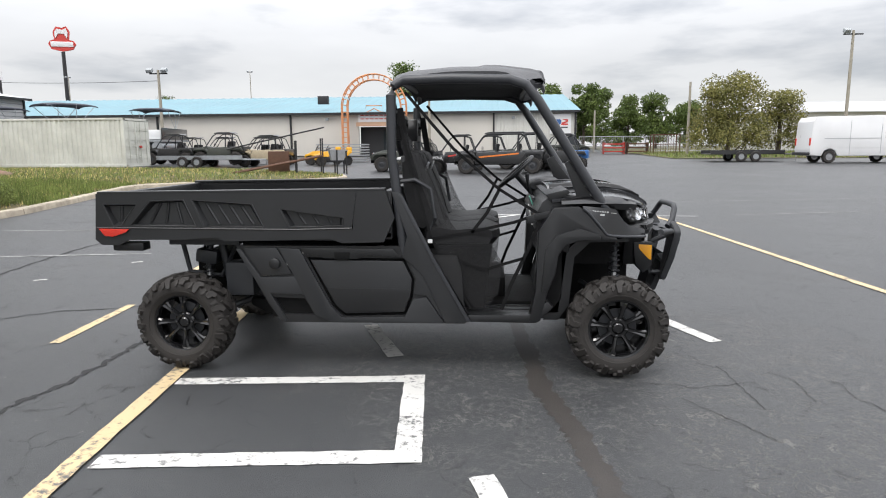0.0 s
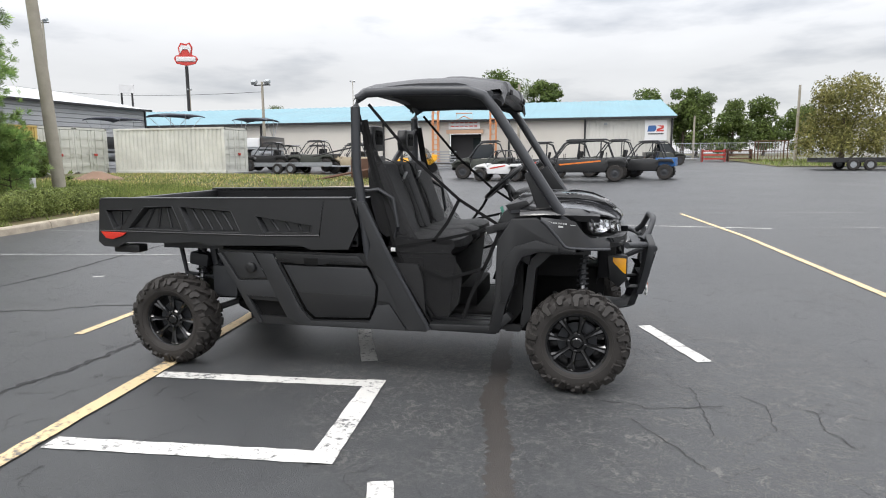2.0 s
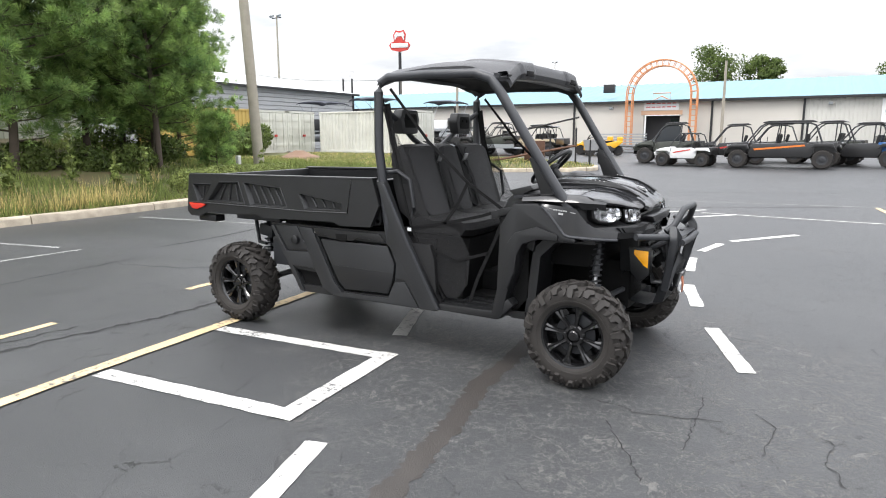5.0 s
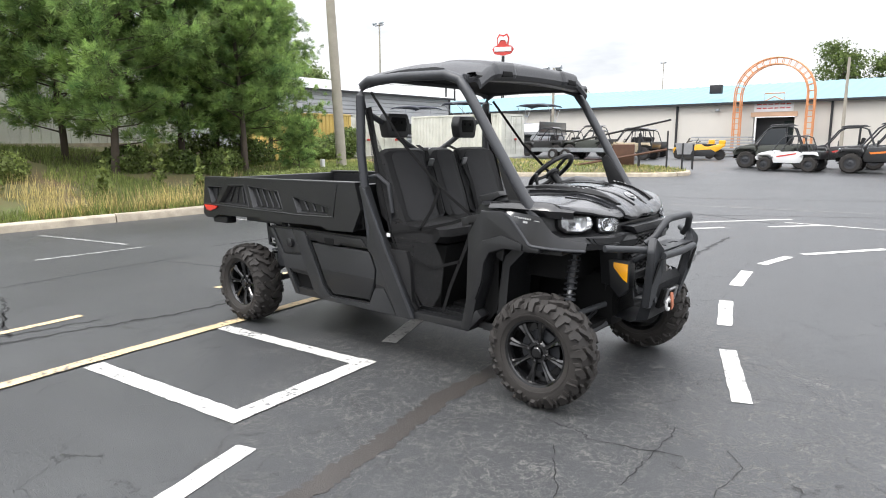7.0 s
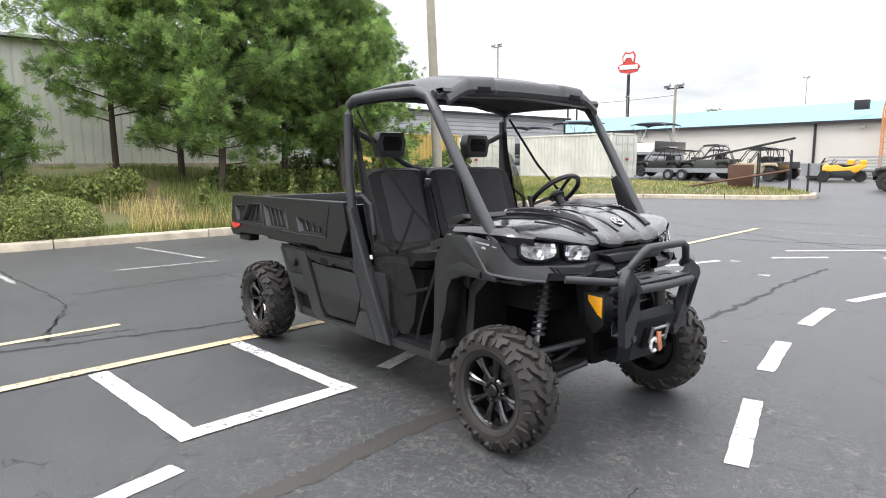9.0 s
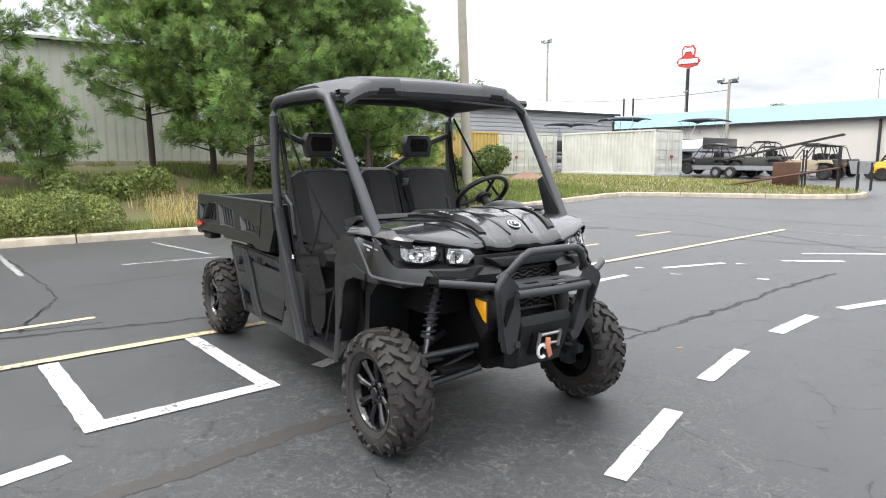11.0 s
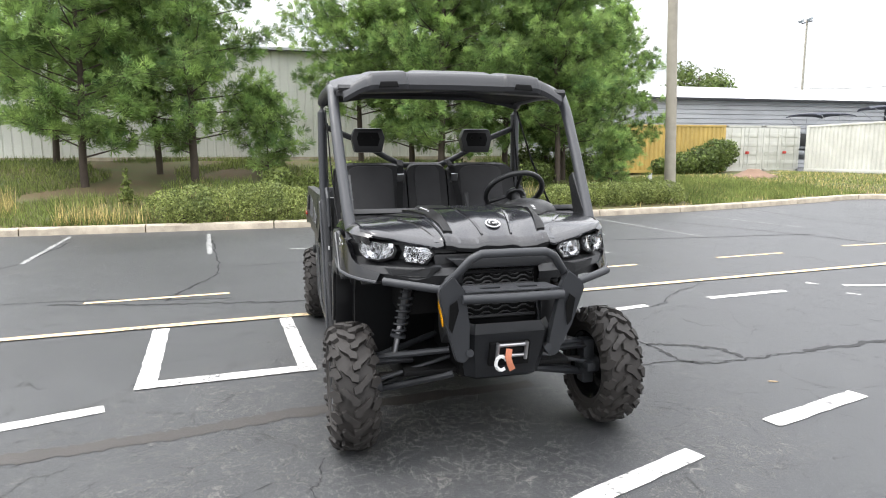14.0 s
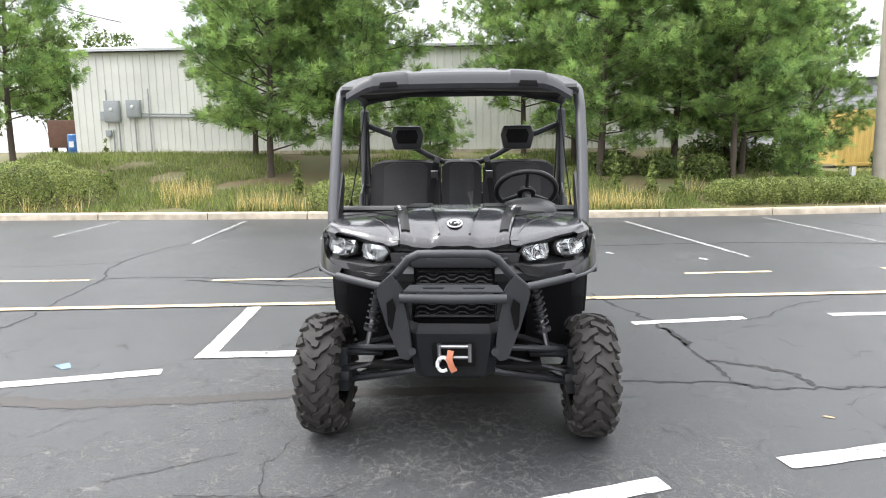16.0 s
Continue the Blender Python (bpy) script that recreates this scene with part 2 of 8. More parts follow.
SOIL = mat("bank_soil_and_turf", (0.075, 0.105, 0.030), 0.95, scale=0.7, fine=14, bump=0.8, col2=(0.115, 0.072, 0.036))
GRASS = leaf_mat("grass_blades", (0.215, 0.262, 0.075), (0.115, 0.150, 0.042), 0.5, 5)
STRAW = leaf_mat("dry_grass", (0.58, 0.47, 0.22), (0.38, 0.32, 0.12), 1.5, 9)
BUSH = leaf_mat("juniper_leaves", (0.27, 0.31, 0.095), (0.11, 0.145, 0.045), 2, 18)
NEEDLE = leaf_mat("pine_needles", (0.36, 0.49, 0.150), (0.085, 0.165, 0.058), 1.4, 6, 0.40)
LEAF = leaf_mat("broad_leaves", (0.13, 0.17, 0.045), (0.06, 0.095, 0.025), 0.6, 4)
LEAF_OLIVE = leaf_mat("olive_leaves", (0.24, 0.22, 0.075), (0.12, 0.125, 0.04), 0.6, 4)
BARK = mat("pine_bark", (0.085, 0.066, 0.052), 0.95, scale=6, fine=40, bump=0.8)
POLE_WOOD = mat("weathered_pole_wood", (0.36, 0.33, 0.27), 0.9, scale=3, fine=60, bump=0.5)
# vehicle
PLASTIC = mat("black_moulded_plastic", (0.0135, 0.0139, 0.0150), 0.36, spec=0.46, var=0.25, scale=3, fine=420, bump=0.12)
PLASTIC_G = mat("grey_moulded_plastic", (0.023, 0.024, 0.026), 0.36, spec=0.46, var=0.2, scale=3, fine=420, bump=0.10)
PAINT_BLK = mat("black_metallic_paint", (0.007, 0.007, 0.008), 0.20, var=0.15, scale=2, fine=900, bump=0.0, coat=0.5, spec=0.45)
SILVER = mat("silver_emblem", (0.38, 0.38, 0.39), 0.4, var=0.1, bump=0)
PAINT_GRY = mat("charcoal_metallic_paint", (0.016, 0.017, 0.020), 0.22, metal=0.0, var=0.12, scale=2, fine=900, bump=0.0, coat=0.45)
DECAL_BLK = mat("satin_black_decal", (0.005, 0.005, 0.0055), 0.42, spec=0.25, var=0.2, bump=0.02)
STEEL_BLK = mat("powder_coated_steel", (0.034, 0.036, 0.040), 0.48, spec=0.40, var=0.25, scale=5, fine=500, bump=0.10)
STEEL_GRY = mat("dark_grey_coated_steel", (0.034, 0.036, 0.041), 0.40, var=0.15, scale=5, fine=500, bump=0.08)
RUBBER = mat("tyre_rubber", (0.028, 0.0245, 0.022), 0.74, var=0.35, scale=7, fine=200, bump=0.25)
RIM = mat("gloss_black_alloy", (0.006, 0.006, 0.0065), 0.14, metal=0.0, var=0.1, bump=0, coat=0.35)
MACHINED = mat("machined_alloy", (0.55, 0.55, 0.56), 0.25, metal=1.0, var=0.15, bump=0.05)
FABRIC = mat("seat_vinyl", (0.009, 0.009, 0.0098), 0.62, spec=0.35, var=0.3, scale=8, fine=500, bump=0.3)
FABRIC_G = mat("seat_insert_fabric", (0.032, 0.032, 0.034), 0.75, spec=0.35, var=0.3, scale=8, fine=500, bump=0.4)
WEB = mat("nylon_webbing", (0.007, 0.007, 0.0075), 0.75, spec=0.2, var=0.3, scale=20, fine=700, bump=0.4)
# near black: the shade of gaps, hollows and underside is put into this colour
INNER = mat("shade_black_inner", (0.004, 0.004, 0.0042), 0.7, spec=0.2, var=0.4, scale=8, bump=0.2)
RED_LENS = mat("red_lamp_lens", (0.62, 0.035, 0.02), 0.2, var=0.2, bump=0.05, coat=0.6)
AMBER = mat("amber_reflector", (0.95, 0.42, 0.01), 0.25, var=0.12, fine=300, bump=0.2, coat=0.5)
ORANGE = mat("orange_hook_strap", (0.62, 0.22, 0.12), 0.5, var=0.3, bump=0.2)
WHITE = mat("white_plastic", (0.75, 0.75, 0.74), 0.45, var=0.1, bump=0.05)
LETTER = mat("pale_lettering", (0.45, 0.45, 0.45), 0.4, var=0.1, bump=0)
GREEN_TAG = mat("green_tag", (0.10, 0.35, 0.26), 0.5, var=0.1, bump=0)
ROOF_P = mat("roof_moulded_plastic", (0.036, 0.037, 0.041), 0.45, var=0.2, scale=3, fine=420, bump=0.12)
DARK_CHROME = mat("dark_lamp_chrome", (0.34, 0.345, 0.355), 0.20, metal=1.0, var=0.3, scale=30, bump=0.05)
CHROME = mat("lamp_reflector", (0.52, 0.53, 0.55), 0.10, metal=1.0, var=0.1, bump=0.05)
STEEL = mat("bare_steel", (0.45, 0.45, 0.46), 0.35, metal=1.0, var=0.2, bump=0.1)


def glass_material(name="clear_lens"):
    m = bpy.data.materials.new(name)
    m.use_nodes = True
    b = m.node_tree.nodes["Principled BSDF"]
    b.inputs["Base Color"].default_value = (1, 1, 1, 1)
    b.inputs["Roughness"].default_value = 0.02
    b.inputs["Transmission Weight"].default_value = 1.0
    b.inputs["IOR"].default_value = 1.45
    return m


GLASS = glass_material()


def net_material():
    """Fine woven mesh: threads with gaps between."""
    m = mat("door_net_mesh", (0.010, 0.010, 0.011), 0.8, bump=0)
    n, l = m.node_tree.nodes, m.node_tree.links
    out, b = n["Material Output"], n["Principled BSDF"]
    tr, mx = n.new("ShaderNodeBsdfTransparent"), n.new("ShaderNodeMixShader")
    co, ch = n.new("ShaderNodeTexCoord"), n.new("ShaderNodeTexChecker")
    ch.inputs["Scale"].default_value = 330
    ch.inputs["Color1"].default_value, ch.inputs["Color2"].default_value = (1, 1, 1, 1), (0.5, 0.5, 0.5, 1)
    l.new(co.outputs["Object"], ch.inputs["Vector"])
    l.new(ch.outputs["Fac"], mx.inputs[0])
    mr = n.new("ShaderNodeMapRange")
    mr.inputs["To Min"].default_value, mr.inputs["To Max"].default_value = 0.30, 0.92
    l.new(ch.outputs["Fac"], mr.inputs["Value"])
    l.new(mr.outputs[0], mx.inputs[0])
    l.new(tr.outputs[0], mx.inputs[1])
    l.new(b.outputs[0], mx.inputs[2])
    l.new(mx.outputs[0], out.inputs["Surface"])
    return m


NET = net_material()


# ---- mesh helpers ----
def mesh_from(name, bm, material, smooth=40):
    bmesh.ops.recalc_face_normals(bm, faces=bm.faces)
    me = bpy.data.meshes.new(name)
    bm.to_mesh(me)
    bm.free()
    me.materials.append(material)
    if smooth:
        me.shade_smooth()
        me.set_sharp_from_angle(angle=radians(smooth))
    return me


def part(name, bm, material, parent, label="", smooth=40):
    ob = new(name, mesh_from(name, bm, material, smooth))
    ob.parent = parent
    if label:
        tagged(ob, label)
    return ob


def thing(name, label, category, m=None, group="", kind=""):
    ob = new(name)
    if m is not None:
        ob.matrix_world = m
    return tagged(ob, label, category, group, kind)


def solid(name, bm, material, label, category="", group="", kind="", smooth=40):
    return tagged(new(name, mesh_from(name, bm, material, smooth)), label, category, group, kind)


def bx(bm, c, s, rot=None, bevel=0.0):
    """A box of size s round c; rot is an Euler in degrees."""
    g = bmesh.ops.create_cube(bm, size=1.0)["verts"]
    m = Matrix.LocRotScale(c, Euler([radians(a) for a in (rot or (0, 0, 0))]), s)
    bmesh.ops.transform(bm, matrix=m, verts=g)
    if bevel:
        es = list({e for v in g for e in v.link_edges})
        bmesh.ops.bevel(bm, geom=es, offset=bevel, segments=2, affect="EDGES", profile=0.6)


def tube(bm, pts, r, n=10, cap=True, closed=False):
    """A round bar along pts; r is one radius or one a point."""
    pts = [Vector(p) for p in pts]
    rs = r if isinstance(r, (list, tuple)) else [r] * len(pts)
    rings = []
    up = Vector((0, 0, 1))
    k = len(pts)
    for i, p in enumerate(pts):
        a = pts[i - 1] if (i > 0 or closed) else p
        b = pts[(i + 1) % k] if (i < k - 1 or closed) else p
        d = (b - a).normalized()
        u = up if abs(d.dot(up)) < 0.95 else Vector((1, 0, 0))
        s = d.cross(u).normalized()
        t = s.cross(d)
        rings.append([bm.verts.new(p + rs[i] * (math.cos(2 * math.pi * j / n) * s + math.sin(2 * math.pi * j / n) * t)) for j in range(n)])
    for i in range(k if closed else k - 1):
        a, b = rings[i], rings[(i + 1) % k]
        for j in range(n):
            bm.faces.new((a[j], a[(j + 1) % n], b[(j + 1) % n], b[j]))
    if cap and not closed:
        bm.faces.new(rings[0][::-1])
        bm.faces.new(rings[-1])


def strap(bm, pts, w, side=(0, 1, 0), th=0.004):
    """A flat band along pts, w wide across the direction side."""
    pts = [Vector(p) for p in pts]
    rows = []
    for i, p in enumerate(pts):
        d = (pts[min(i + 1, len(pts) - 1)] - pts[max(i - 1, 0)]).normalized()
        s = Vector(side) - d * d.dot(Vector(side))
        s = s.normalized() if s.length > 1e-4 else d.orthogonal().normalized()
        nn = d.cross(s).normalized()
        rows.append([bm.verts.new(p + a * s * w / 2 + b * nn * th / 2) for a, b in ((-1, -1), (1, -1), (1, 1), (-1, 1))])
    for a, b in zip(rows, rows[1:]):
        for j in range(4):
            bm.faces.new((a[j], a[(j + 1) % 4], b[(j + 1) % 4], b[j]))
    bm.faces.new(rows[0][::-1])
    bm.faces.new(rows[-1])


def prism(bm, outline, a0, a1, axis="y", bevel=0.0, seg=2):
    """An outline drawn in the plane across the axis, pulled from a0 to a1. The plane's pairs are (x, z), (y, z) or (x, y)."""
    def place(p, a):
        return {"y": (p[0], a, p[1]), "x": (a, p[0], p[1]), "z": (p[0], p[1], a)}[axis]
    lo = [bm.verts.new(place(p, a0)) for p in outline]
    hi = [bm.verts.new(place(p, a1)) for p in outline]
    k = len(outline)
    fs = [bm.faces.new(lo), bm.faces.new(hi[::-1])]
    for i in range(k):
        fs.append(bm.faces.new((lo[i], hi[i], hi[(i + 1) % k], lo[(i + 1) % k])))
    bmesh.ops.recalc_face_normals(bm, faces=fs)
    if bevel:
        es = list({e for f in fs for e in f.edges})
        bmesh.ops.bevel(bm, geom=es, offset=bevel, segments=seg, affect="EDGES", profile=0.6, clamp_overlap=True)


def plate(bm, outline, holes, y0, y1):
    """A plate across y with openings through it, from (x, z) outlines."""
    edges = []
    for loop in [outline] + list(holes):
        vs = [bm.verts.new((x, y0, z)) for x, z in loop]
        edges += [bm.edges.new((vs[i], vs[(i + 1) % len(vs)])) for i in range(len(vs))]
    fs = [f for f in bmesh.ops.triangle_fill(bm, use_beauty=True, edges=edges, normal=(0, -1, 0))["geom"] if isinstance(f, bmesh.types.BMFace)]
    ext = bmesh.ops.extrude_face_region(bm, geom=fs)["geom"]
    bmesh.ops.translate(bm, vec=(0, y1 - y0, 0), verts=[v for v in ext if isinstance(v, bmesh.types.BMVert)])


def lathe(bm, prof, n=32, axis="y", c=(0, 0, 0), close=False):
    """Turns a profile of (radius, along) round an axis through c."""
    rings = []
    for r, a in prof:
        ring = []
        for j in range(n):
            u, v = r * math.cos(2 * math.pi * j / n), r * math.sin(2 * math.pi * j / n)
            p = {"y": (u, a, v), "x": (a, u, v), "z": (u, v, a)}[axis]
            ring.append(bm.verts.new(Vector(c) + Vector(p)))
        rings.append(ring)
    pairs = list(zip(rings, rings[1:])) + ([(rings[-1], rings[0])] if close else [])
    for a, b in pairs:
        for j in range(n):
            bm.faces.new((a[j], a[(j + 1) % n], b[(j + 1) % n], b[j]))
    if not close:
        for ring in (rings[0], rings[-1]):
            bm.faces.new(ring)


def loft(bm, rows, close=False):
    """Skin through rows of points of one length."""
    vs = [[bm.verts.new(p) for p in row] for row in rows]
    for a, b in zip(vs, vs[1:]):
        for j in range(len(a) - (0 if close else 1)):
            k = (j + 1) % len(a)
            bm.faces.new((a[j], a[k], b[k], b[j]))
    return vs


def lerp(a, b, f):
    return a + (b - a) * f


def piecewise(x, pts):
    for (x0, y0), (x1, y1) in zip(pts, pts[1:]):
        if x <= x1:
            return y0 if x <= x0 else lerp(y0, y1, (x - x0) / (x1 - x0))
    return pts[-1][1]


def smoothstep(a, b, x):
    f = min(1, max(0, (x - a) / (b - a)))
    return f * f * (3 - 2 * f)


# ---- the lie of the land ----
def rise(y):
    """The car park climbs gently away to the north."""
    return 0.0145 * max(0.0, min(y, 95) - 9.0) * smoothstep(9, 22, y)


KERB_X = [(-45, -9.0), (-11, -9.2), (-5.2, -9.36), (2.9, -9.5), (6.0, -9.8), (9.4, -10.4), (13.8, -11.5), (16.6, -12.1), (17.6, -12.0), (18.3, -11.0), (19.4, -8.4),
          (20.3, -6.2), (20.9, -5.6), (21.6, -5.4), (22.6, -5.7), (23.8, -6.8), (25.0, -9.0), (26.2, -13.0), (27.2, -20.0), (28.0, -40.0)]


def kerb_x(y):
    return piecewise(y, KERB_X)


def bank(x, y):
    """Height of the planted bank over the car park, behind the kerb."""
    d = max(0.0, kerb_x(y) - x)
    near = piecewise(d, [(0, 0.13), (0.6, 0.17), (2.2, 0.42), (4.5, 0.72), (7.0, 1.15), (8.6, 1.36), (40, 1.40)])
    far = piecewise(d, [(0, 0.13), (1.0, 0.18), (4.0, 0.30), (9, 0.36), (60, 0.42)])
    f = smoothstep(7.5, 14.0, y)
    return lerp(near, far, f) + rise(y) + 0.05 * noise.noise((x * 0.7, y * 0.7, 0)) * smoothstep(0.2, 1.5, d)


def ground_z(x, y):
    return bank(x, y) if (y < 28 and x < kerb_x(y)) else rise(y)


def grid_steps(edges):
    out = []
    for a, b, s in edges:
        k = max(1, round((b - a) / s))
        out += [a + (b - a) * i / k for i in range(k)]
    return out + [edges[-1][1]]


bm = bmesh.new()
xs = grid_steps([(-900, -100, 100), (-100, -20, 8), (-20, 40, 3), (40, 100, 10), (100, 900, 100)])
ys = grid_steps([(-900, -100, 100), (-100, -10, 15), (-10, 9, 6), (9, 24, 1), (24, 90, 6), (90, 900, 90)])
rows = [[(x, y, rise(min(y, 95))) for x in xs] for y in ys]
loft(bm, rows)
solid("ground", bm, ASPHALT, "dark grey cracked asphalt of a car park", "ground", kind="structure", smooth=60)

# planted bank behind the kerb
bm = bmesh.new()
ds = [0.10, 0.3, 0.6, 1, 1.5, 2.1, 2.8, 3.6, 4.5, 5.5, 6.5, 7.5, 8.6, 10, 13, 18, 26, 45]
rows = []
for i in range(0, 293):
    y = -45 + i * 0.25
    rows.append([(kerb_x(y) - d, y, bank(kerb_x(y) - d, y) + 0.012) for d in ds])
loft(bm, rows)
solid("grass_bank", bm, SOIL, "rough grassy bank of turf and red soil behind the kerb", "bank", kind="structure", smooth=60)


# kerb stones, cast lengths with open joints
def kerb_line():
    pts = [Vector((x, y, 0)) for y, x in KERB_X if y > -26]
    dense = []
    for a, b in zip(pts, pts[1:]):
        k = max(1, int((b - a).length / 0.25))
        dense += [a.lerp(b, i / k) for i in range(k)]
    return dense + [pts[-1]]


line = kerb_line()
kerb = thing("kerb", "weathered pale concrete kerb along the grass", "kerb", kind="structure")
i = 0
while i < len(line) - 4:
    k = min(len(line) - 1, i + random.choice((9, 10, 11)))
    seg = line[i:k + 1]
    bm = bmesh.new()
    rows = []
    for j, p in enumerate(seg):
        d = (seg[min(j + 1, len(seg) - 1)] - seg[max(j - 1, 0)]).normalized()
        if j == 0:
            p = p + d * 0.012
        if j == len(seg) - 1:
            p = p - d * 0.012
        s = Vector((-d.y, d.x, 0))
        z = rise(p.y)
        w = 0.006 * noise.noise((p.x * 3, p.y * 3, 2))
        rows.append([p + s * a + Vector((0, 0, z + b)) for a, b in ((-0.075 + w, -0.03), (-0.055 + w, 0.12), (-0.03, 0.15 + w), (0.13, 0.155), (0.15, 0.14), (0.15, -0.03))])
    vs = loft(bm, rows, close=True)
    bm.faces.new(vs[0])
    bm.faces.new(vs[-1])
    part("kerb_stone", bm, KERB, kerb, smooth=30)
    i = k


# ---- paint on the asphalt ----
def stroke(pts, w, jag=0.004, z=0.005, step=0.08):
    """A painted band along pts with slightly ragged edges."""
    b = bmesh.new()
    pts = [Vector((*p, 0)) for p in pts]
    dense = []
    for a, c in zip(pts, pts[1:]):
        k = max(1, int((c - a).length / step))
        dense += [a.lerp(c, q / k) for q in range(k)]
    dense.append(pts[-1])
    rws = []
    for q, p in enumerate(dense):
        d = (dense[min(q + 1, len(dense) - 1)] - dense[max(q - 1, 0)]).normalized()
        s = Vector((-d.y, d.x, 0))
        zz = Vector((0, 0, rise(p.y) + z))
        rws.append([p + s * (w / 2 + random.uniform(-jag, jag)) + zz, p - s * (w / 2 + random.uniform(-jag, jag)) + zz])
    loft(b, rws)
    return b


def mark(name, pts, w, material, label, z=0.005, jag=0.004, category="road marking"):
    return solid(name, stroke(pts, w, jag, z), material, label, category, kind="structure", smooth=0)


BOX = "white painted stall outline on dark asphalt"
mark("white_line", [(-1.40, -1.00), (0.20, -0.86)], 0.115, PAINT_W, BOX)
mark("white_line", [(0.145, -0.80), (0.25, -2.00)], 0.135, PAINT_W, BOX, z=0.008)
mark("white_line", [(-1.28, -2.08), (0.31, -1.925)], 0.135, PAINT_W, BOX)
mark("yellow_line", [(-0.15, -14.0), (-1.40, -1.75), (-1.46, -1.0), (-2.76, 11.55)], 0.11, PAINT_Y, "long faded yellow line on asphalt", z=0.0105)
YS = "short faded yellow dash on asphalt"
for a, b in (((-2.46, -5.80), (-2.55, -4.58)), ((-2.58, -3.05), (-2.72, -1.60)), ((-2.78, -0.24), (-2.86, 1.0)), ((-3.06, 2.72), (-3.20, 3.82)), ((-3.42, 5.3), (-3.56, 6.6)), ((-3.93, 8.14), (-4.0, 9.3))):
    mark("yellow_dash", [a, b], 0.085, PAINT_Y, YS)
DASH = "chipped white lane dash on asphalt"
for a, b, w in (((0.61, -2.10), (0.97, -3.30), 0.12), ((1.35, -4.1), (1.8, -5.2), 0.12), ((2.03, 1.03), (2.39, 0.07), 0.115), ((1.575, 2.56), (1.82, 1.68), 0.12), ((1.335, 4.20), (1.455, 3.30), 0.13),
                ((1.36, 4.75), (1.50, 5.55), 0.12), ((1.60, 5.85), (2.42, 7.05), 0.12), ((-0.38, 0.40), (-0.04, -0.42), 0.12), ((-0.75, 1.54), (-0.96, 2.60), 0.10), ((-1.09, 3.43), (-1.19, 4.5), 0.10),
                ((-1.25, 5.38), (-1.0, 6.45), 0.10), ((-0.60, 7.34), (-0.05, 8.05), 0.10), ((-0.80, 8.35), (0.6, 10.1), 0.10), ((0.54, 8.62), (1.28, 9.50), 0.10), ((0.6, 9.5), (5.1, 9.2), 0.07)):
    mark("white_dash", [a, b], w, PAINT_W, DASH)
for x, y in ((-1.44, 5.11), (-0.84, 5.09), (-0.80, 6.58), (0.03, 5.68), (-4.1, 3.3), (-4.6, 2.1)):
    mark("paint_spot", [(x - 0.07, y - 0.03), (x + 0.05, y + 0.04)], 0.05, PAINT_W, "small spot of white paint on asphalt", jag=0.02)
FAR = "thin worn white stall line on asphalt"
for a, b in (((-2.72, 11.5), (3.6, 12.35)), ((3.6, 12.35), (12.5, 14.0)), ((5.93, 9.45), (10.6, 10.6)), ((-6.42, -7.64), (-8.95, -7.82)), ((-5.56, -4.65), (-8.95, -4.95)), ((-8.73, 3.25), (-4.29, 4.0)), ((-9.5, 6.38), (-5.63, 6.69)),
             ((-6.1, -0.87), (-6.05, 0.56)), ((-8.6, 0.03), (-6.48, 0.5)), ((-8.6, -2.4), (-5.83, -2.11)), ((-8.9, -10.4), (-6.4, -10.2)), ((-9.6, 9.2), (-6.5, 9.7))):
    mark("worn_line", [a, b], 0.08, PAINT_WORN, FAR, jag=0.014)
mark("yellow_line", [(4.93, -4.0), (4.70, 1.89), (4.29, 7.89), (3.75, 12.2)], 0.10, PAINT_Y, "long faded yellow line on asphalt", z=0.0075)


# tar-filled cracks and a scuffed strip
def wander(a, b, amp, k=26, seed=1.0):
    a, b = Vector(a), Vector(b)
    d = b - a
    s = Vector((-d.y, d.x)).normalized()
    return [tuple(a + d * q / k + s * amp * (noise.noise((q * 0.35, seed, 0)) + 0.5 * noise.noise((q * 1.1, seed, 4)) - noise.noise((0, seed, 0)) * (1 - q / k))) for q in range(k + 1)]


CRACK = "dark tar-filled crack in the asphalt"


def jitter(pts, amp, seed):
    """Adds the small kinks of a crack between the points of a line."""
    out = []
    for q, (a, b) in enumerate(zip(pts, pts[1:])):
        out += wander(a, b, 0 if amp == 0 else amp, 14, seed + q)[:-1]
    return out + [pts[-1]]


CRACKS = [(0.026, [(-0.43, -4.10), (-0.82, -4.11), (-1.55, -4.28), (-2.62, -4.44), (-3.28, -4.78), (-3.89, -4.90), (-5.01, -4.88), (-5.58, -4.67), (-8.08, -4.70)]),
          (0.020, [(-3.41, -6.38), (-3.48, -5.73), (-3.67, -5.27), (-3.80, -4.87)]), (0.018, [(-2.67, -4.42), (-2.75, -3.76), (-2.75, -2.99), (-2.52, -2.20), (-2.46, -1.55)]), (0.018, [(-2.52, -2.20), (-2.64, -2.24), (-3.59, -1.92)]),
          (0.026, [(-1.93, 1.38), (-1.24, 1.59), (-0.80, 1.74), (-0.30, 1.81), (0.25, 1.84), (0.71, 1.87), (0.80, 1.99)]), (0.052, [(-0.62, 1.77), (-0.30, 1.81), (-0.12, 1.83)])]
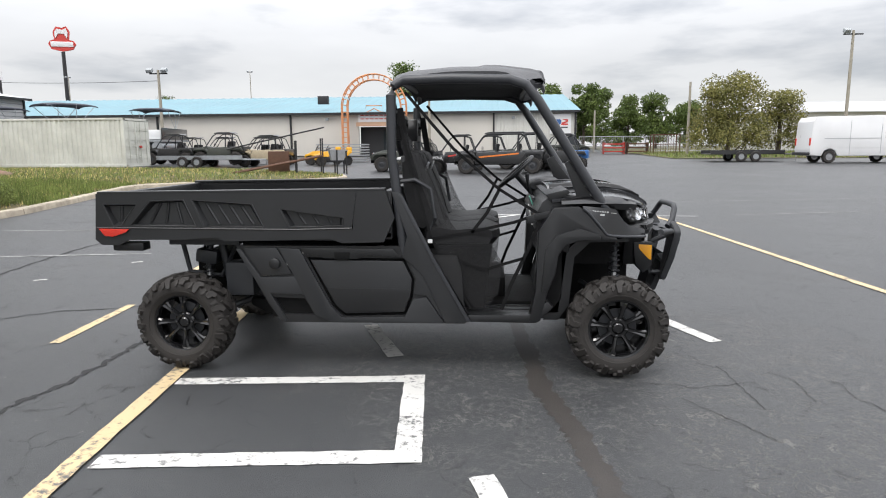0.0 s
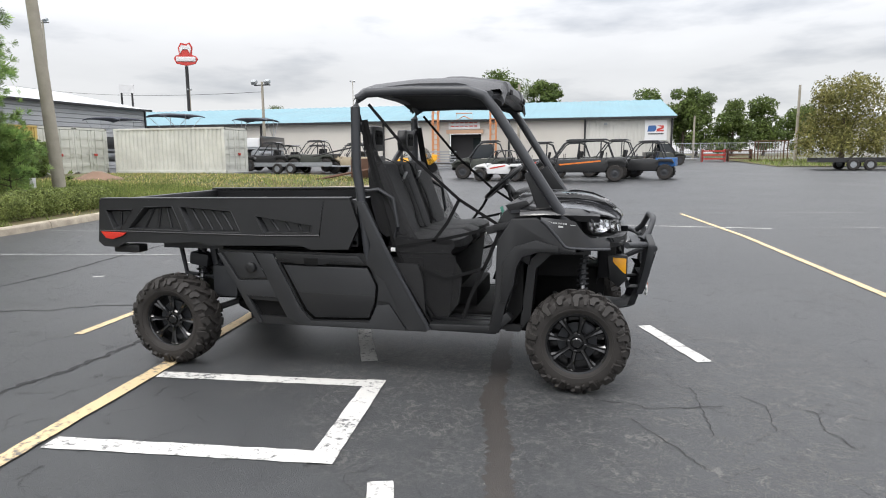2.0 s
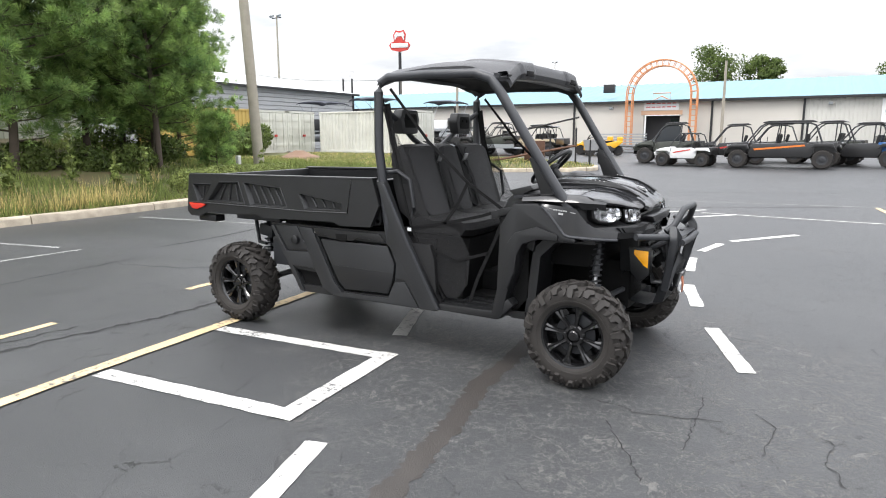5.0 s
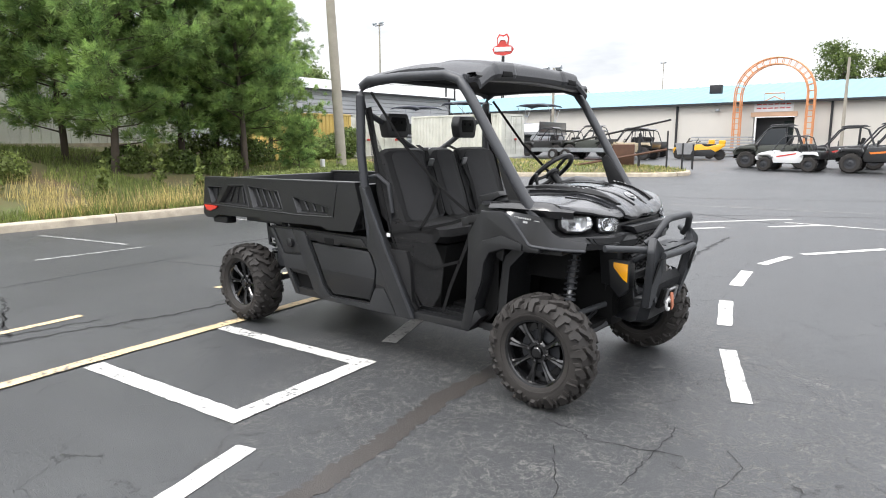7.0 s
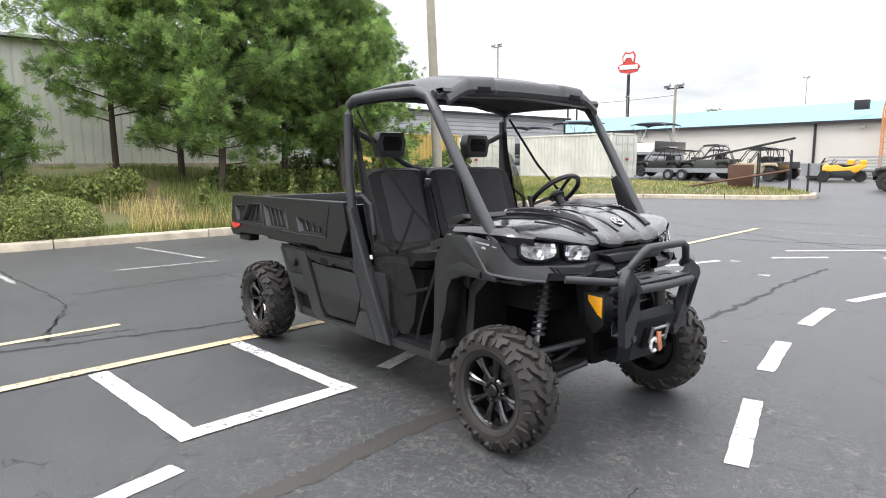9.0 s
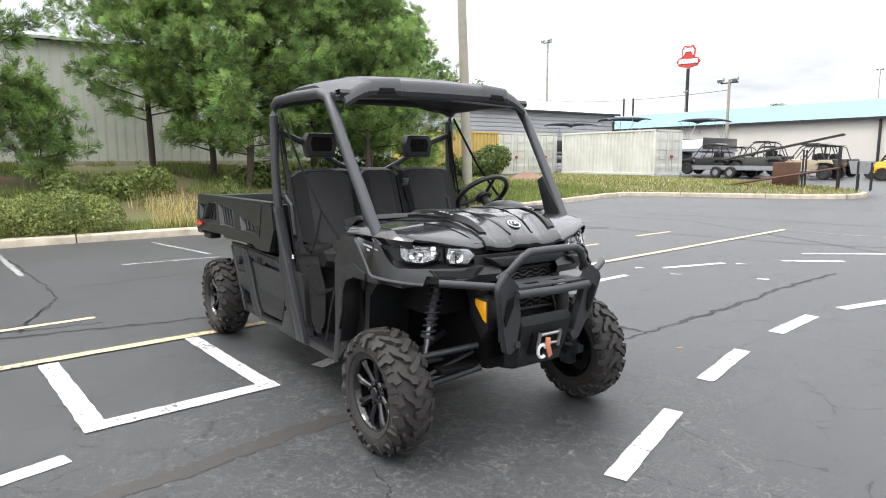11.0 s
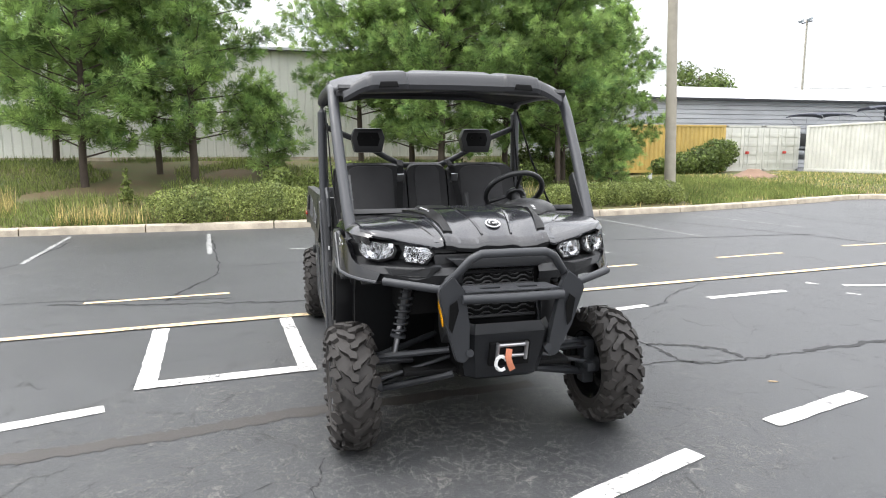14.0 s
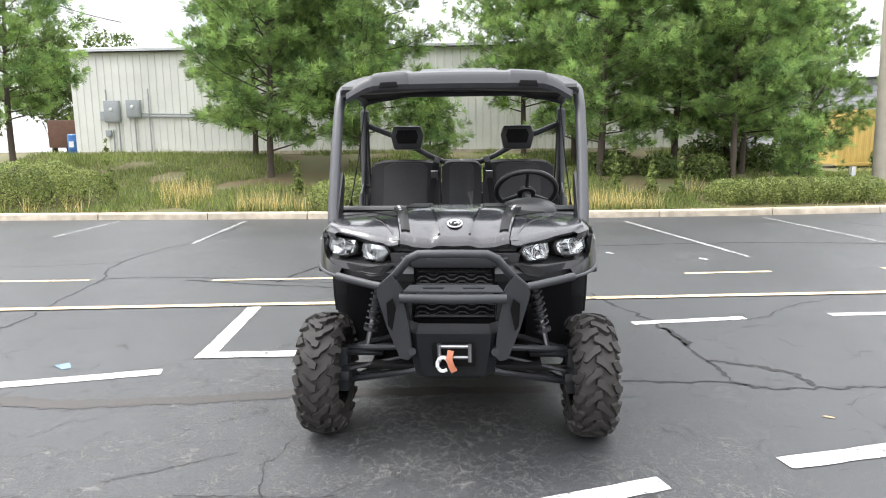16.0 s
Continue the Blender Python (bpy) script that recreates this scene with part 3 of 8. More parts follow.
CRACKS += [(0.036, [(0.25, 1.84), (0.35, 2.13), (0.50, 2.34), (0.73, 2.38)]), (0.018, [(0.69, 1.13), (0.70, 1.45), (0.69, 1.83), (0.80, 2.05), (0.78, 2.44), (0.73, 2.94)]), (0.013, [(-0.89, 2.56), (-1.06, 2.89), (-1.51, 3.33), (-1.82, 3.91)]),
           (0.046, [(0.73, 2.94), (0.61, 4.14), (0.42, 5.65), (0.35, 6.92)]), (0.042, [(-2.6, -3.4), (-2.33, -2.34), (-2.21, -1.47), (-2.12, -1.10), (-2.10, -0.57), (-2.11, -0.13)]), (0.022, [(-4.59, -1.69), (-4.65, -1.12), (-4.78, -0.23), (-4.79, 0.53)]),
           (0.018, [(-4.65, 0.22), (-3.79, 0.43), (-3.48, 0.69), (-2.73, 0.94)]), (0.045, [(-5.30, 1.2), (-5.34, 2.39), (-5.50, 3.20), (-5.61, 3.93), (-5.68, 4.87), (-5.4, 9.0)])]
CRACKS += [(0.026, [(-7.69, -2.23), (-5.05, -1.92), (-4.02, -1.82), (-3.27, -2.06), (-2.46, -2.23)]), (0.0055, [(2.35, -0.80), (1.90, -0.92), (1.81, -0.87), (1.60, -0.84)]), (0.0055, [(2.20, -0.50), (2.23, -0.92), (2.23, -1.24)]), (0.0055, [(2.50, -0.60), (2.61, -0.74), (2.57, -1.11)]),
           (0.0055, [(2.82, -0.75), (2.88, -0.80), (2.84, -1.05), (2.92, -1.25)]), (0.0055, [(1.80, -1.10), (2.03, -1.47), (2.12, -1.65)]), (0.03, [(-11.2, 11.9), (-7.80, 11.25), (-5.0, 11.6), (0.5, 9.2)]), (0.03, [(-8.6, 7.6), (-5.0, 8.8), (-1.5, 9.5), (3.0, 12.0)]),
           (0.03, [(-8.0, 12.5), (-2.0, 13.6), (3.0, 15.5)]), (0.03, [(-10, 14.2), (-4, 17.5), (2, 20)])]
for n_, (w, pts) in enumerate(CRACKS):
    solid("asphalt_crack", stroke(jitter(pts, 0.05 if w > 0.012 else 0.02, 3.7 * n_ + 1), w, jag=w * 0.42, z=0.0032, step=0.04), TAR, CRACK, "crack", kind="structure", smooth=0)
mark("paint_spot", [(0.47, -2.93), (0.57, -2.83)], 0.07, BLUE_MARK, "small pale blue spot of marking paint on asphalt", jag=0.018)
b = bmesh.new()
prism(b, [(-0.05, 0.0), (-0.02, 0.02), (0.03, 0.012), (0.06, -0.004), (0.02, -0.018), (-0.01, -0.008)], 0.006, 0.012, axis="z")
o = solid("dry_leaf", b, STRAW_LEAF, "curled tan dry leaf lying on the asphalt", "leaf")
o.matrix_world = pose(1.25, 2.19, 0, 0, 0, 70) @ Matrix.Diagonal((0.6, 0.6, 0.6, 1))
solid("asphalt_scuff", stroke(jitter([(0.85, 0.6), (0.93, -0.30), (0.98, -1.03), (1.06, -1.40), (1.13, -1.76), (1.17, -2.11), (1.22, -2.50), (1.15, -2.85), (1.3, -3.6), (1.7, -4.4)], 0.02, 8), 0.13, jag=0.022, z=0.0028), PATCH, "brownish scuffed strip on the asphalt", "stain", kind="structure", smooth=0)


# ---- the utility vehicle ----
veh = thing("utility_vehicle", "black side-by-side utility vehicle with a long cargo bed, parked on asphalt", "utility vehicle", pose(0, 0.04, 0))
R_T = 0.343


def tyre_mesh(width):
    """Mud tyre: rounded carcass, packed angular blocks in a V, shoulder lugs that wrap over the wall."""
    b = bmesh.new()
    h = width / 2
    PROF = [(0, 0, 0.311), (0.5, 0.5, 0.308), (0.78, 0.78, 0.300), (1.0, 0.94, 0.285), (1.18, 1.0, 0.264), (1.4, 1.01, 0.238)]

    def surf(s):
        f, a = (1 if s >= 0 else -1), abs(s)
        return f * h * piecewise(a, [(p[0], p[1]) for p in PROF]), piecewise(a, [(p[0], p[2]) for p in PROF])

    def raised(s, th):
        y0, r0 = surf(s - 0.03)
        y1, r1 = surf(s + 0.03)
        y, r = surf(s)
        ty, tr = y1 - y0, r1 - r0
        l_ = math.hypot(ty, tr)
        return y - th * tr / l_, r + th * ty / l_
    half = [(p[2], h * p[1]) for p in PROF] + [(0.212, h * 0.95), (0.196, h * 0.86), (0.190, h * 0.74)]
    lathe(b, [(r, -y) for r, y in half[::-1]] + half[1:], 56, close=True)

    def lug(a0, pts, th):
        """One tread block: pts are (degrees, place across the tread), th its height."""
        ca, cs = sum(p[0] for p in pts) / len(pts), sum(p[1] for p in pts) / len(pts)
        lo, hi = [], []
        for a, s_ in pts:
            y, r = surf(s_)
            t_ = radians(a0 + a)
            lo.append(b.verts.new(((r - 0.002) * math.cos(t_), y, (r - 0.002) * math.sin(t_))))
            y, r = raised(cs + (s_ - cs) * 0.90, th)
            t_ = radians(a0 + ca + (a - ca) * 0.84)
            hi.append(b.verts.new((r * math.cos(t_), y, r * math.sin(t_))))
        b.faces.new(hi)
        for q in range(len(pts)):
            k = (q + 1) % len(pts)
            b.faces.new((lo[q], lo[k], hi[k], hi[q]))
    cnt = 18
    for q in range(cnt):
        for sg in (-1, 1):
            a0 = 360 / cnt * (q + (0.5 if sg > 0 else 0))
            long_ = q % 2 == 0
            lug(a0, [(-5.5, -0.10 * sg), (1.0, -0.16 * sg), (4.5, 0.10 * sg), (8.0, 0.34 * sg), (3.2, 0.46 * sg), (-0.5, 0.26 * sg), (-4.0, 0.20 * sg)], 0.024)
            lug(a0 + 8.5, [(-7.5, 0.40 * sg), (-1.0, 0.30 * sg), (3.6, 0.52 * sg), (2.4, 0.66 * sg), (-2.2, 0.60 * sg)], 0.023)
            e = 1.30 if long_ else 1.12
            lug(a0 + 4.0, [(-3.6, 0.58 * sg), (3.8, 0.72 * sg), (7.0, 0.90 * sg), (5.2, e * sg), (-1.0, e * sg), (-2.0, 0.95 * sg), (-6.2, 0.80 * sg)], 0.021)
            lug(a0 + 14.0, [(-2.6, 0.80 * sg), (2.4, 0.90 * sg), (1.8, 1.22 * sg), (-1.8, 1.16 * sg)], 0.012)
    for sg in (-1, 1):
        lathe(b, [(0.232, sg * (h * 1.0)), (0.231, sg * (h * 1.0 + 0.003)), (0.222, sg * (h * 0.985 + 0.003)), (0.221, sg * h * 0.97)], 48, close=True)
    return mesh_from("tyre", b, RUBBER, 22)


def rim_mesh():
    b = bmesh.new()
    # barrel and stepped outer lip; the outer face looks to -y
    lathe(b, [(0.198, -0.094), (0.200, -0.086), (0.188, -0.078), (0.181, -0.050), (0.176, 0.08), (0.196, 0.092), (0.190, 0.092), (0.168, 0.076), (0.170, -0.050), (0.176, -0.074), (0.186, -0.090)], 48, close=True)
    return mesh_from("rim", b, RIM, 30)


def spokes_mesh():
    b = bmesh.new()
    for q in range(8):
        a = 2 * math.pi * (q + 0.5) / 8
        ca, sa = math.cos(a), math.sin(a)
        rd, t = Vector((ca, 0, sa)), Vector((-sa, 0, ca))
        rws = []
        # ridged section, wide at the hub, narrow at the waist, forked wide at the lip
        for r, w, y, d in ((0.040, 0.017, -0.058, 0.03), (0.085, 0.014, -0.066, 0.03), (0.130, 0.017, -0.076, 0.03), (0.160, 0.024, -0.081, 0.026), (0.179, 0.033, -0.080, 0.02)):
            p = rd * r
            rws.append([p - t * w + Vector((0, y + 0.010, 0)), p - t * w * 0.55 + Vector((0, y, 0)), p + Vector((0, y + 0.007 * (r > 0.12), 0)), p + t * w * 0.55 + Vector((0, y, 0)), p + t * w + Vector((0, y + 0.010, 0)),
                        p + t * w * 0.8 + Vector((0, y + d, 0)), p - t * w * 0.8 + Vector((0, y + d, 0))])
        vs = loft(b, rws, close=True)
        b.faces.new(vs[0])
        b.faces.new(vs[-1])
    lathe(b, [(0.070, -0.03), (0.070, -0.050), (0.060, -0.060), (0.042, -0.061), (0.036, -0.052)], 28)
    lathe(b, [(0.033, -0.050), (0.033, -0.068), (0.027, -0.073), (0.010, -0.074)], 20)
    for q in range(4):
        a = math.pi / 2 * q + 0.4
        lathe(b, [(0.011, -0.05), (0.011, -0.072), (0.006, -0.075)], 8, c=(0.054 * math.cos(a), 0, 0.054 * math.sin(a)))
    lathe(b, [(0.172, 0.02), (0.172, 0.03)], 24)
    return mesh_from("spokes", b, RIM, 28)


def brake_mesh():
    b = bmesh.new()
    lathe(b, [(0.06, -0.02), (0.125, -0.02), (0.125, -0.008), (0.06, -0.008)], 28, close=True)
    bx(b, (0.0, -0.012, 0.11), (0.10, 0.05, 0.06), bevel=0.008)
    lathe(b, [(0.055, -0.04), (0.055, 0.12), (0.04, 0.14)], 16)
    return mesh_from("brake", b, STEEL_BLK, 40)


T_FRONT, T_REAR, RIM_ME, SPOKE_ME, BRAKE_ME = tyre_mesh(0.214), tyre_mesh(0.240), rim_mesh(), spokes_mesh(), brake_mesh()
for wx, sgn, tm, hw in ((1.478, -1, T_FRONT, 0.107), (1.478, 1, T_FRONT, 0.107), (-1.457, -1, T_REAR, 0.120), (-1.457, 1, T_REAR, 0.120)):
    wheel = new("wheel", RIM_ME)
    wheel.parent = veh
    tagged(wheel, "gloss black alloy wheel with a knobbly mud tyre")
    yc = 0.832 - hw
    wheel.matrix_local = pose(wx, sgn * yc, 0.333, 0, random.uniform(0, 40), 0 if sgn < 0 else 180)
    for nm, me in (("tyre", tm), ("spokes", SPOKE_ME), ("brake", BRAKE_ME)):
        o = new(nm, me)
        o.parent = wheel

# -- cargo bed
bed = part("cargo_bed", bmesh.new(), PLASTIC, veh, "long black plastic cargo bed")
OUT = [(-2.035, 0.905), (-1.99, 0.868), (-1.87, 0.866), (-1.80, 0.902), (-1.42, 0.905), (-1.19, 0.922), (-1.135, 0.895), (-0.70, 0.905), (-0.42, 0.915), (-0.33, 0.886), (-0.055, 0.895), (0.018, 1.055), (-0.045, 1.235), (-0.25, 1.228), (-2.02, 1.212)]


def inset(poly, d):
    c = (sum(p[0] for p in poly) / len(poly), sum(p[1] for p in poly) / len(poly))
    out = []
    for x, z in poly:
        l_ = math.hypot(x - c[0], z - c[1])
        out.append((x + (c[0] - x) * d / l_, z + (c[1] - z) * d / l_))
    return out


POCKETS = [[(-1.965, 1.138), (-1.745, 1.140), (-1.845, 1.005), (-1.90, 0.998)],
           [(-1.635, 1.160), (-1.415, 1.168), (-1.335, 1.000), (-1.775, 1.005)],
           [(-1.345, 1.168), (-0.945, 1.140), (-0.870, 0.995), (-1.265, 0.992)],
           [(-0.740, 1.108), (-0.328, 1.052), (-0.335, 1.003), (-0.680, 0.994)]]


def lean_in(bm, sgn):
    """Draft of the bed side: the wall leans in towards its top."""
    for v in bm.verts:
        v.co.y -= sgn * 0.07 * (v.co.z - 0.90)
    return bm


for sgn in (-1, 1):
    b = bmesh.new()
    plate(b, OUT, POCKETS, sgn * 0.785, sgn * 0.755)
    part("side_panel", lean_in(b, sgn), PLASTIC, bed)
    b = bmesh.new()
    prism(b, [(-2.0, 0.90), (-0.05, 0.90), (-0.06, 1.225), (-2.0, 1.20)], sgn * 0.752, sgn * 0.705)
    part("side_wall", lean_in(b, sgn), PLASTIC, bed)
    for pk in POCKETS:
        x0, x1 = min(p[0] for p in pk), max(p[0] for p in pk)
        k = max(2, round((x1 - x0) / 0.105))
        zt, zb = max(p[1] for p in pk), min(p[1] for p in pk)
        for q in range(1, k):
            f = q / k
            top = lerp(pk[0][0], pk[1][0], f), lerp(pk[0][1], pk[1][1], f)
            bot = lerp(pk[3][0], pk[2][0], f), lerp(pk[3][1], pk[2][1], f)
            b = bmesh.new()
            tube(b, [(top[0], sgn * 0.755, top[1] - 0.012), (bot[0] + 0.01, sgn * 0.755, bot[1] + 0.012)], 0.009, 6)
            part("louvre_rib", lean_in(b, sgn), PLASTIC, bed)
        b = bmesh.new()
        loft(b, [[(x, sgn * y, z) for x, z in pl] for pl, y in ((inset(pk, -0.012), 0.7845), (inset(pk, -0.008), 0.7885), (pk, 0.787), (inset(pk, 0.022), 0.754))], close=True)
        part("pocket_rim", lean_in(b, sgn), PLASTIC, bed, smooth=20)
    b = bmesh.new()
    tube(b, [(-0.235, sgn * 0.785, 1.222), (-0.265, sgn * 0.785, 0.985), (-0.66, sgn * 0.785, 0.975), (-2.02, sgn * 0.785, 0.985)], 0.006, 6)
    part("seam", lean_in(b, sgn), PLASTIC, bed)
    b = bmesh.new()
    prism(b, [(-2.0, 0.98), (-1.79, 0.975), (-1.81, 0.955), (-1.90, 0.925), (-1.96, 0.93)], sgn * 0.782, sgn * 0.797, bevel=0.004)
    part("tail_light", b, RED_LENS, veh, "red tail light lens")
    b = bmesh.new()
    bx(b, (-1.83, sgn * 0.70, 0.85), (0.22, 0.10, 0.06), bevel=0.015)
    part("bed_bracket", b, PLASTIC, bed)
    b = bmesh.new()
    for q in range(9):
        bx(b, (-1.85 + 0.2 * q, sgn * 0.708, 1.16), (0.05, 0.02, 0.09), bevel=0.006)
    bx(b, (-1.03, sgn * 0.728, 1.226), (1.97, 0.070, 0.022), (0, -0.6, 0), bevel=0.008)
    part("top_rail", b, PLASTIC, bed)
b = bmesh.new()
bx(b, (-1.0, 0, 0.925), (1.98, 1.45, 0.04))
for q in range(12):
    bx(b, (-1.0, -0.6 + q * 0.11, 0.95), (1.9, 0.03, 0.012))
part("bed_floor", b, PLASTIC, bed)
b = bmesh.new()
bx(b, (-0.03, 0, 1.07), (0.05, 1.45, 0.32), bevel=0.01)
part("headboard", b, PLASTIC, bed)
b = bmesh.new()
bx(b, (-1.985, 0, 1.06), (0.05, 1.46, 0.30), bevel=0.015)
for q in range(5):
    bx(b, (-2.012, -0.56 + 0.28 * q, 1.06), (0.01, 0.20, 0.2), bevel=0.004)
part("tailgate", b, PLASTIC, bed)

# -- lower body, right and left
for sgn in (-1, 1):
    b = bmesh.new()
    hole = [(-0.585, 0.785), (0.075, 0.780), (0.140, 0.64), (0.128, 0.52), (0.082, 0.395), (-0.345, 0.380), (-0.415, 0.44)]
    vent = [(-0.827, 0.508), (-0.611, 0.500), (-0.550, 0.389), (-0.756, 0.391)]
    plate(b, [(-1.075, 0.862), (-0.66, 0.862), (0.05, 0.862), (0.10, 0.845), (0.225, 0.80), (0.50, 0.36), (0.475, 0.338), (-0.775, 0.333), (-0.865, 0.46)], [hole, vent], sgn * 0.745, sgn * 0.715)
    body = part("quarter_panel", b, PLASTIC, veh)
    # near-black sheet behind the openings, coloured as the shade in the gaps
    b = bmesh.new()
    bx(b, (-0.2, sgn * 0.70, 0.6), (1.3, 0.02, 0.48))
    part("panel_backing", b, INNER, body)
    b = bmesh.new()
    prism(b, [(-0.565, 0.768), (0.066, 0.763), (0.124, 0.638), (0.112, 0.525), (0.066, 0.412), (-0.332, 0.398), (-0.395, 0.45)], sgn * 0.705, sgn * 0.748, bevel=0.012)
    door = part("storage_door", b, PLASTIC_G, veh, "charcoal plastic storage door")
    b = bmesh.new()
    prism(b, [(-0.455, 0.575), (0.118, 0.572), (0.106, 0.522), (0.058, 0.42), (-0.325, 0.408), (-0.385, 0.452)], sgn * 0.747, sgn * 0.752, bevel=0.002)
    part("lower_skin", b, PLASTIC, door)
    b = bmesh.new()
    prism(b, [(-0.615, 0.852), (0.0, 0.846), (0.055, 0.792), (-0.20, 0.800), (-0.245, 0.775), (-0.47, 0.780), (-0.50, 0.802), (-0.60, 0.806)], sgn * 0.742, sgn * 0.760, bevel=0.006)
    part("upper_band", b, PLASTIC, body)
    b = bmesh.new()
    prism(b, [(-0.40, 0.822), (-0.29, 0.822), (-0.295, 0.770), (-0.39, 0.770)], sgn * 0.752, sgn * 0.763, bevel=0.004)
    part("latch", b, INNER, door)
    b = bmesh.new()
    prism(b, [(-1.02, 0.846), (-0.79, 0.850), (-0.690, 0.672), (-0.895, 0.655)], sgn * 0.742, sgn * 0.756, bevel=0.006)
    filler = part("filler_panel", b, PLASTIC_G, body)
    b = bmesh.new()
    prism(b, [(-1.072, 0.84), (-1.035, 0.84), (-0.905, 0.645), (-0.67, 0.655), (-0.60, 0.53), (-0.845, 0.535), (-0.735, 0.345), (-0.775, 0.338)], sgn * 0.744, sgn * 0.760, bevel=0.006)
    prism(b, [(-0.775, 0.85), (-0.63, 0.845), (-0.592, 0.765), (-0.425, 0.445), (-0.355, 0.372), (-0.44, 0.345), (-0.54, 0.39)], sgn * 0.744, sgn * 0.764, bevel=0.007)
    prism(b, [(-0.43, 0.372), (0.07, 0.382), (0.13, 0.505), (0.22, 0.52), (0.34, 0.345), (-0.43, 0.340)], sgn * 0.744, sgn * 0.762, bevel=0.006)
    prism(b, [(0.088, 0.80), (0.20, 0.79), (0.335, 0.36), (0.22, 0.53), (0.135, 0.54), (0.150, 0.64)], sgn * 0.744, sgn * 0.758, bevel=0.005)
    part("body_rib", b, PLASTIC_G, body)
    if sgn < 0:
        b = bmesh.new()
        lathe(b, [(0.036, -0.752), (0.036, -0.785), (0.028, -0.79)], 20, c=(-0.80, 0, 0.745))
        part("fuel_cap", b, PLASTIC, body)
        b = bmesh.new()
        lathe(b, [(0.010, -0.75), (0.010, -0.757)], 12, c=(-0.715, 0, 0.74))
        part("key_lock", b, STEEL, body)
    b = bmesh.new()
    bx(b, (-0.665, sgn * 0.7505, 0.812), (0.060, 0.004, 0.010))
    bx(b, (-0.615, sgn * 0.7505, 0.814), (0.025, 0.004, 0.004))
    part("lettering_bar", b, LETTER, body, "small white lettering")
    b = bmesh.new()
    prism(b, [(-0.005, 1.225), (0.060, 1.22), (0.205, 0.89), (0.275, 0.785), (0.505, 0.352), (0.345, 0.345), (0.19, 0.68), (0.062, 0.79), (0.095, 0.93)], sgn * 0.71, sgn * 0.768, bevel=0.010)
    part("pillar_trim", b, PLASTIC_G, veh)
    b = bmesh.new()
    prism(b, [(0.045, 1.21), (0.072, 1.20), (0.275, 0.79), (0.515, 0.362), (0.490, 0.358), (0.245, 0.80)], sgn * 0.764, sgn * 0.778, bevel=0.003)
    part("trim_edge", b, STEEL_GRY, veh)
    b = bmesh.new()
    prism(b, [(0.265, 0.80), (0.42, 0.80), (0.455, 0.70), (0.47, 0.46), (0.50, 0.40)], sgn * 0.70, sgn * 0.742, bevel=0.008)
    part("seat_side_panel", b, FABRIC, veh)
    b = bmesh.new()
    prism(b, [(0.47, 0.352), (0.95, 0.348), (1.06, 0.46), (1.02, 0.50), (0.90, 0.405), (0.50, 0.40)], sgn * 0.66, sgn * 0.755, bevel=0.010)
    part("door_sill", b, PLASTIC, veh)
    # front wing with its flared arch
    b = bmesh.new()
    FEN = [(0.895, 0.358), (0.940, 0.56), (0.955, 0.97), (1.05, 1.122), (1.21, 1.128), (1.262, 1.09), (1.345, 0.992), (1.40, 0.94), (1.46, 0.928), (1.46, 0.898), (1.36, 0.90), (1.22, 0.902), (1.12, 0.866), (1.085, 0.80), (1.07, 0.68), (1.02, 0.555), (0.975, 0.358)]
    prism(b, FEN, sgn * 0.64, sgn * 0.760, bevel=0.016)
    wing = part("front_wing", b, PLASTIC, veh, "black moulded front wing")
    b = bmesh.new()
    prism(b, [(0.978, 0.57), (1.022, 0.57), (1.068, 0.69), (1.084, 0.805), (1.122, 0.872), (1.22, 0.908), (1.35, 0.906), (1.352, 0.945), (1.21, 0.985), (1.07, 0.94), (1.0, 0.85)], sgn * 0.755, sgn * 0.772, bevel=0.006)
    part("arch_flare", b, PLASTIC, wing)
    b = bmesh.new()
    prism(b, [(1.0, 0.35), (1.12, 0.50), (1.12, 0.80), (1.25, 0.92), (1.55, 0.915), (1.55, 0.885), (1.30, 0.88), (1.20, 0.78), (1.17, 0.45), (1.1, 0.35)], sgn * 0.40, sgn * 0.66)
    part("wheel_arch_liner", b, PLASTIC, veh)
b = bmesh.new()
bx(b, (0.72, 0, 0.385), (0.78, 1.36, 0.04))
pan = part("floor_pan", b, PLASTIC, veh)
for q in range(14):
    b = bmesh.new()
    bx(b, (0.72, -0.6 + q * 0.092, 0.408), (0.7, 0.02, 0.008))
    part("floor_rib", b, PLASTIC, pan)
# footwell wall and chassis filler blocks, with deep shade put into their colour
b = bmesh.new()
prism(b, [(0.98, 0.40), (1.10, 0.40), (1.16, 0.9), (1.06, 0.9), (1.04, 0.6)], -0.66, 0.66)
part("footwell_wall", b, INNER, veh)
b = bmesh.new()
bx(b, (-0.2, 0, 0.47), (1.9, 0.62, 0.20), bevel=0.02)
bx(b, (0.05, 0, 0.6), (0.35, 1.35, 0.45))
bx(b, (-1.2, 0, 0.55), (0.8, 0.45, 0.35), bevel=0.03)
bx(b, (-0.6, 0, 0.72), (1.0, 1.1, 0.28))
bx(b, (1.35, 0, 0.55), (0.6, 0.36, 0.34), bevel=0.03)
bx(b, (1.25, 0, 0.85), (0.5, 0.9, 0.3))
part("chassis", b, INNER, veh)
# unseen skid plate, added low to deepen the shadow on the ground
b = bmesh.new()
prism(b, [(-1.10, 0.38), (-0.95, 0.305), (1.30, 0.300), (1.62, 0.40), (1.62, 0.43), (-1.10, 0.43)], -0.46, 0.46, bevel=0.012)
part("underbody_shade_plate", b, INNER, veh)

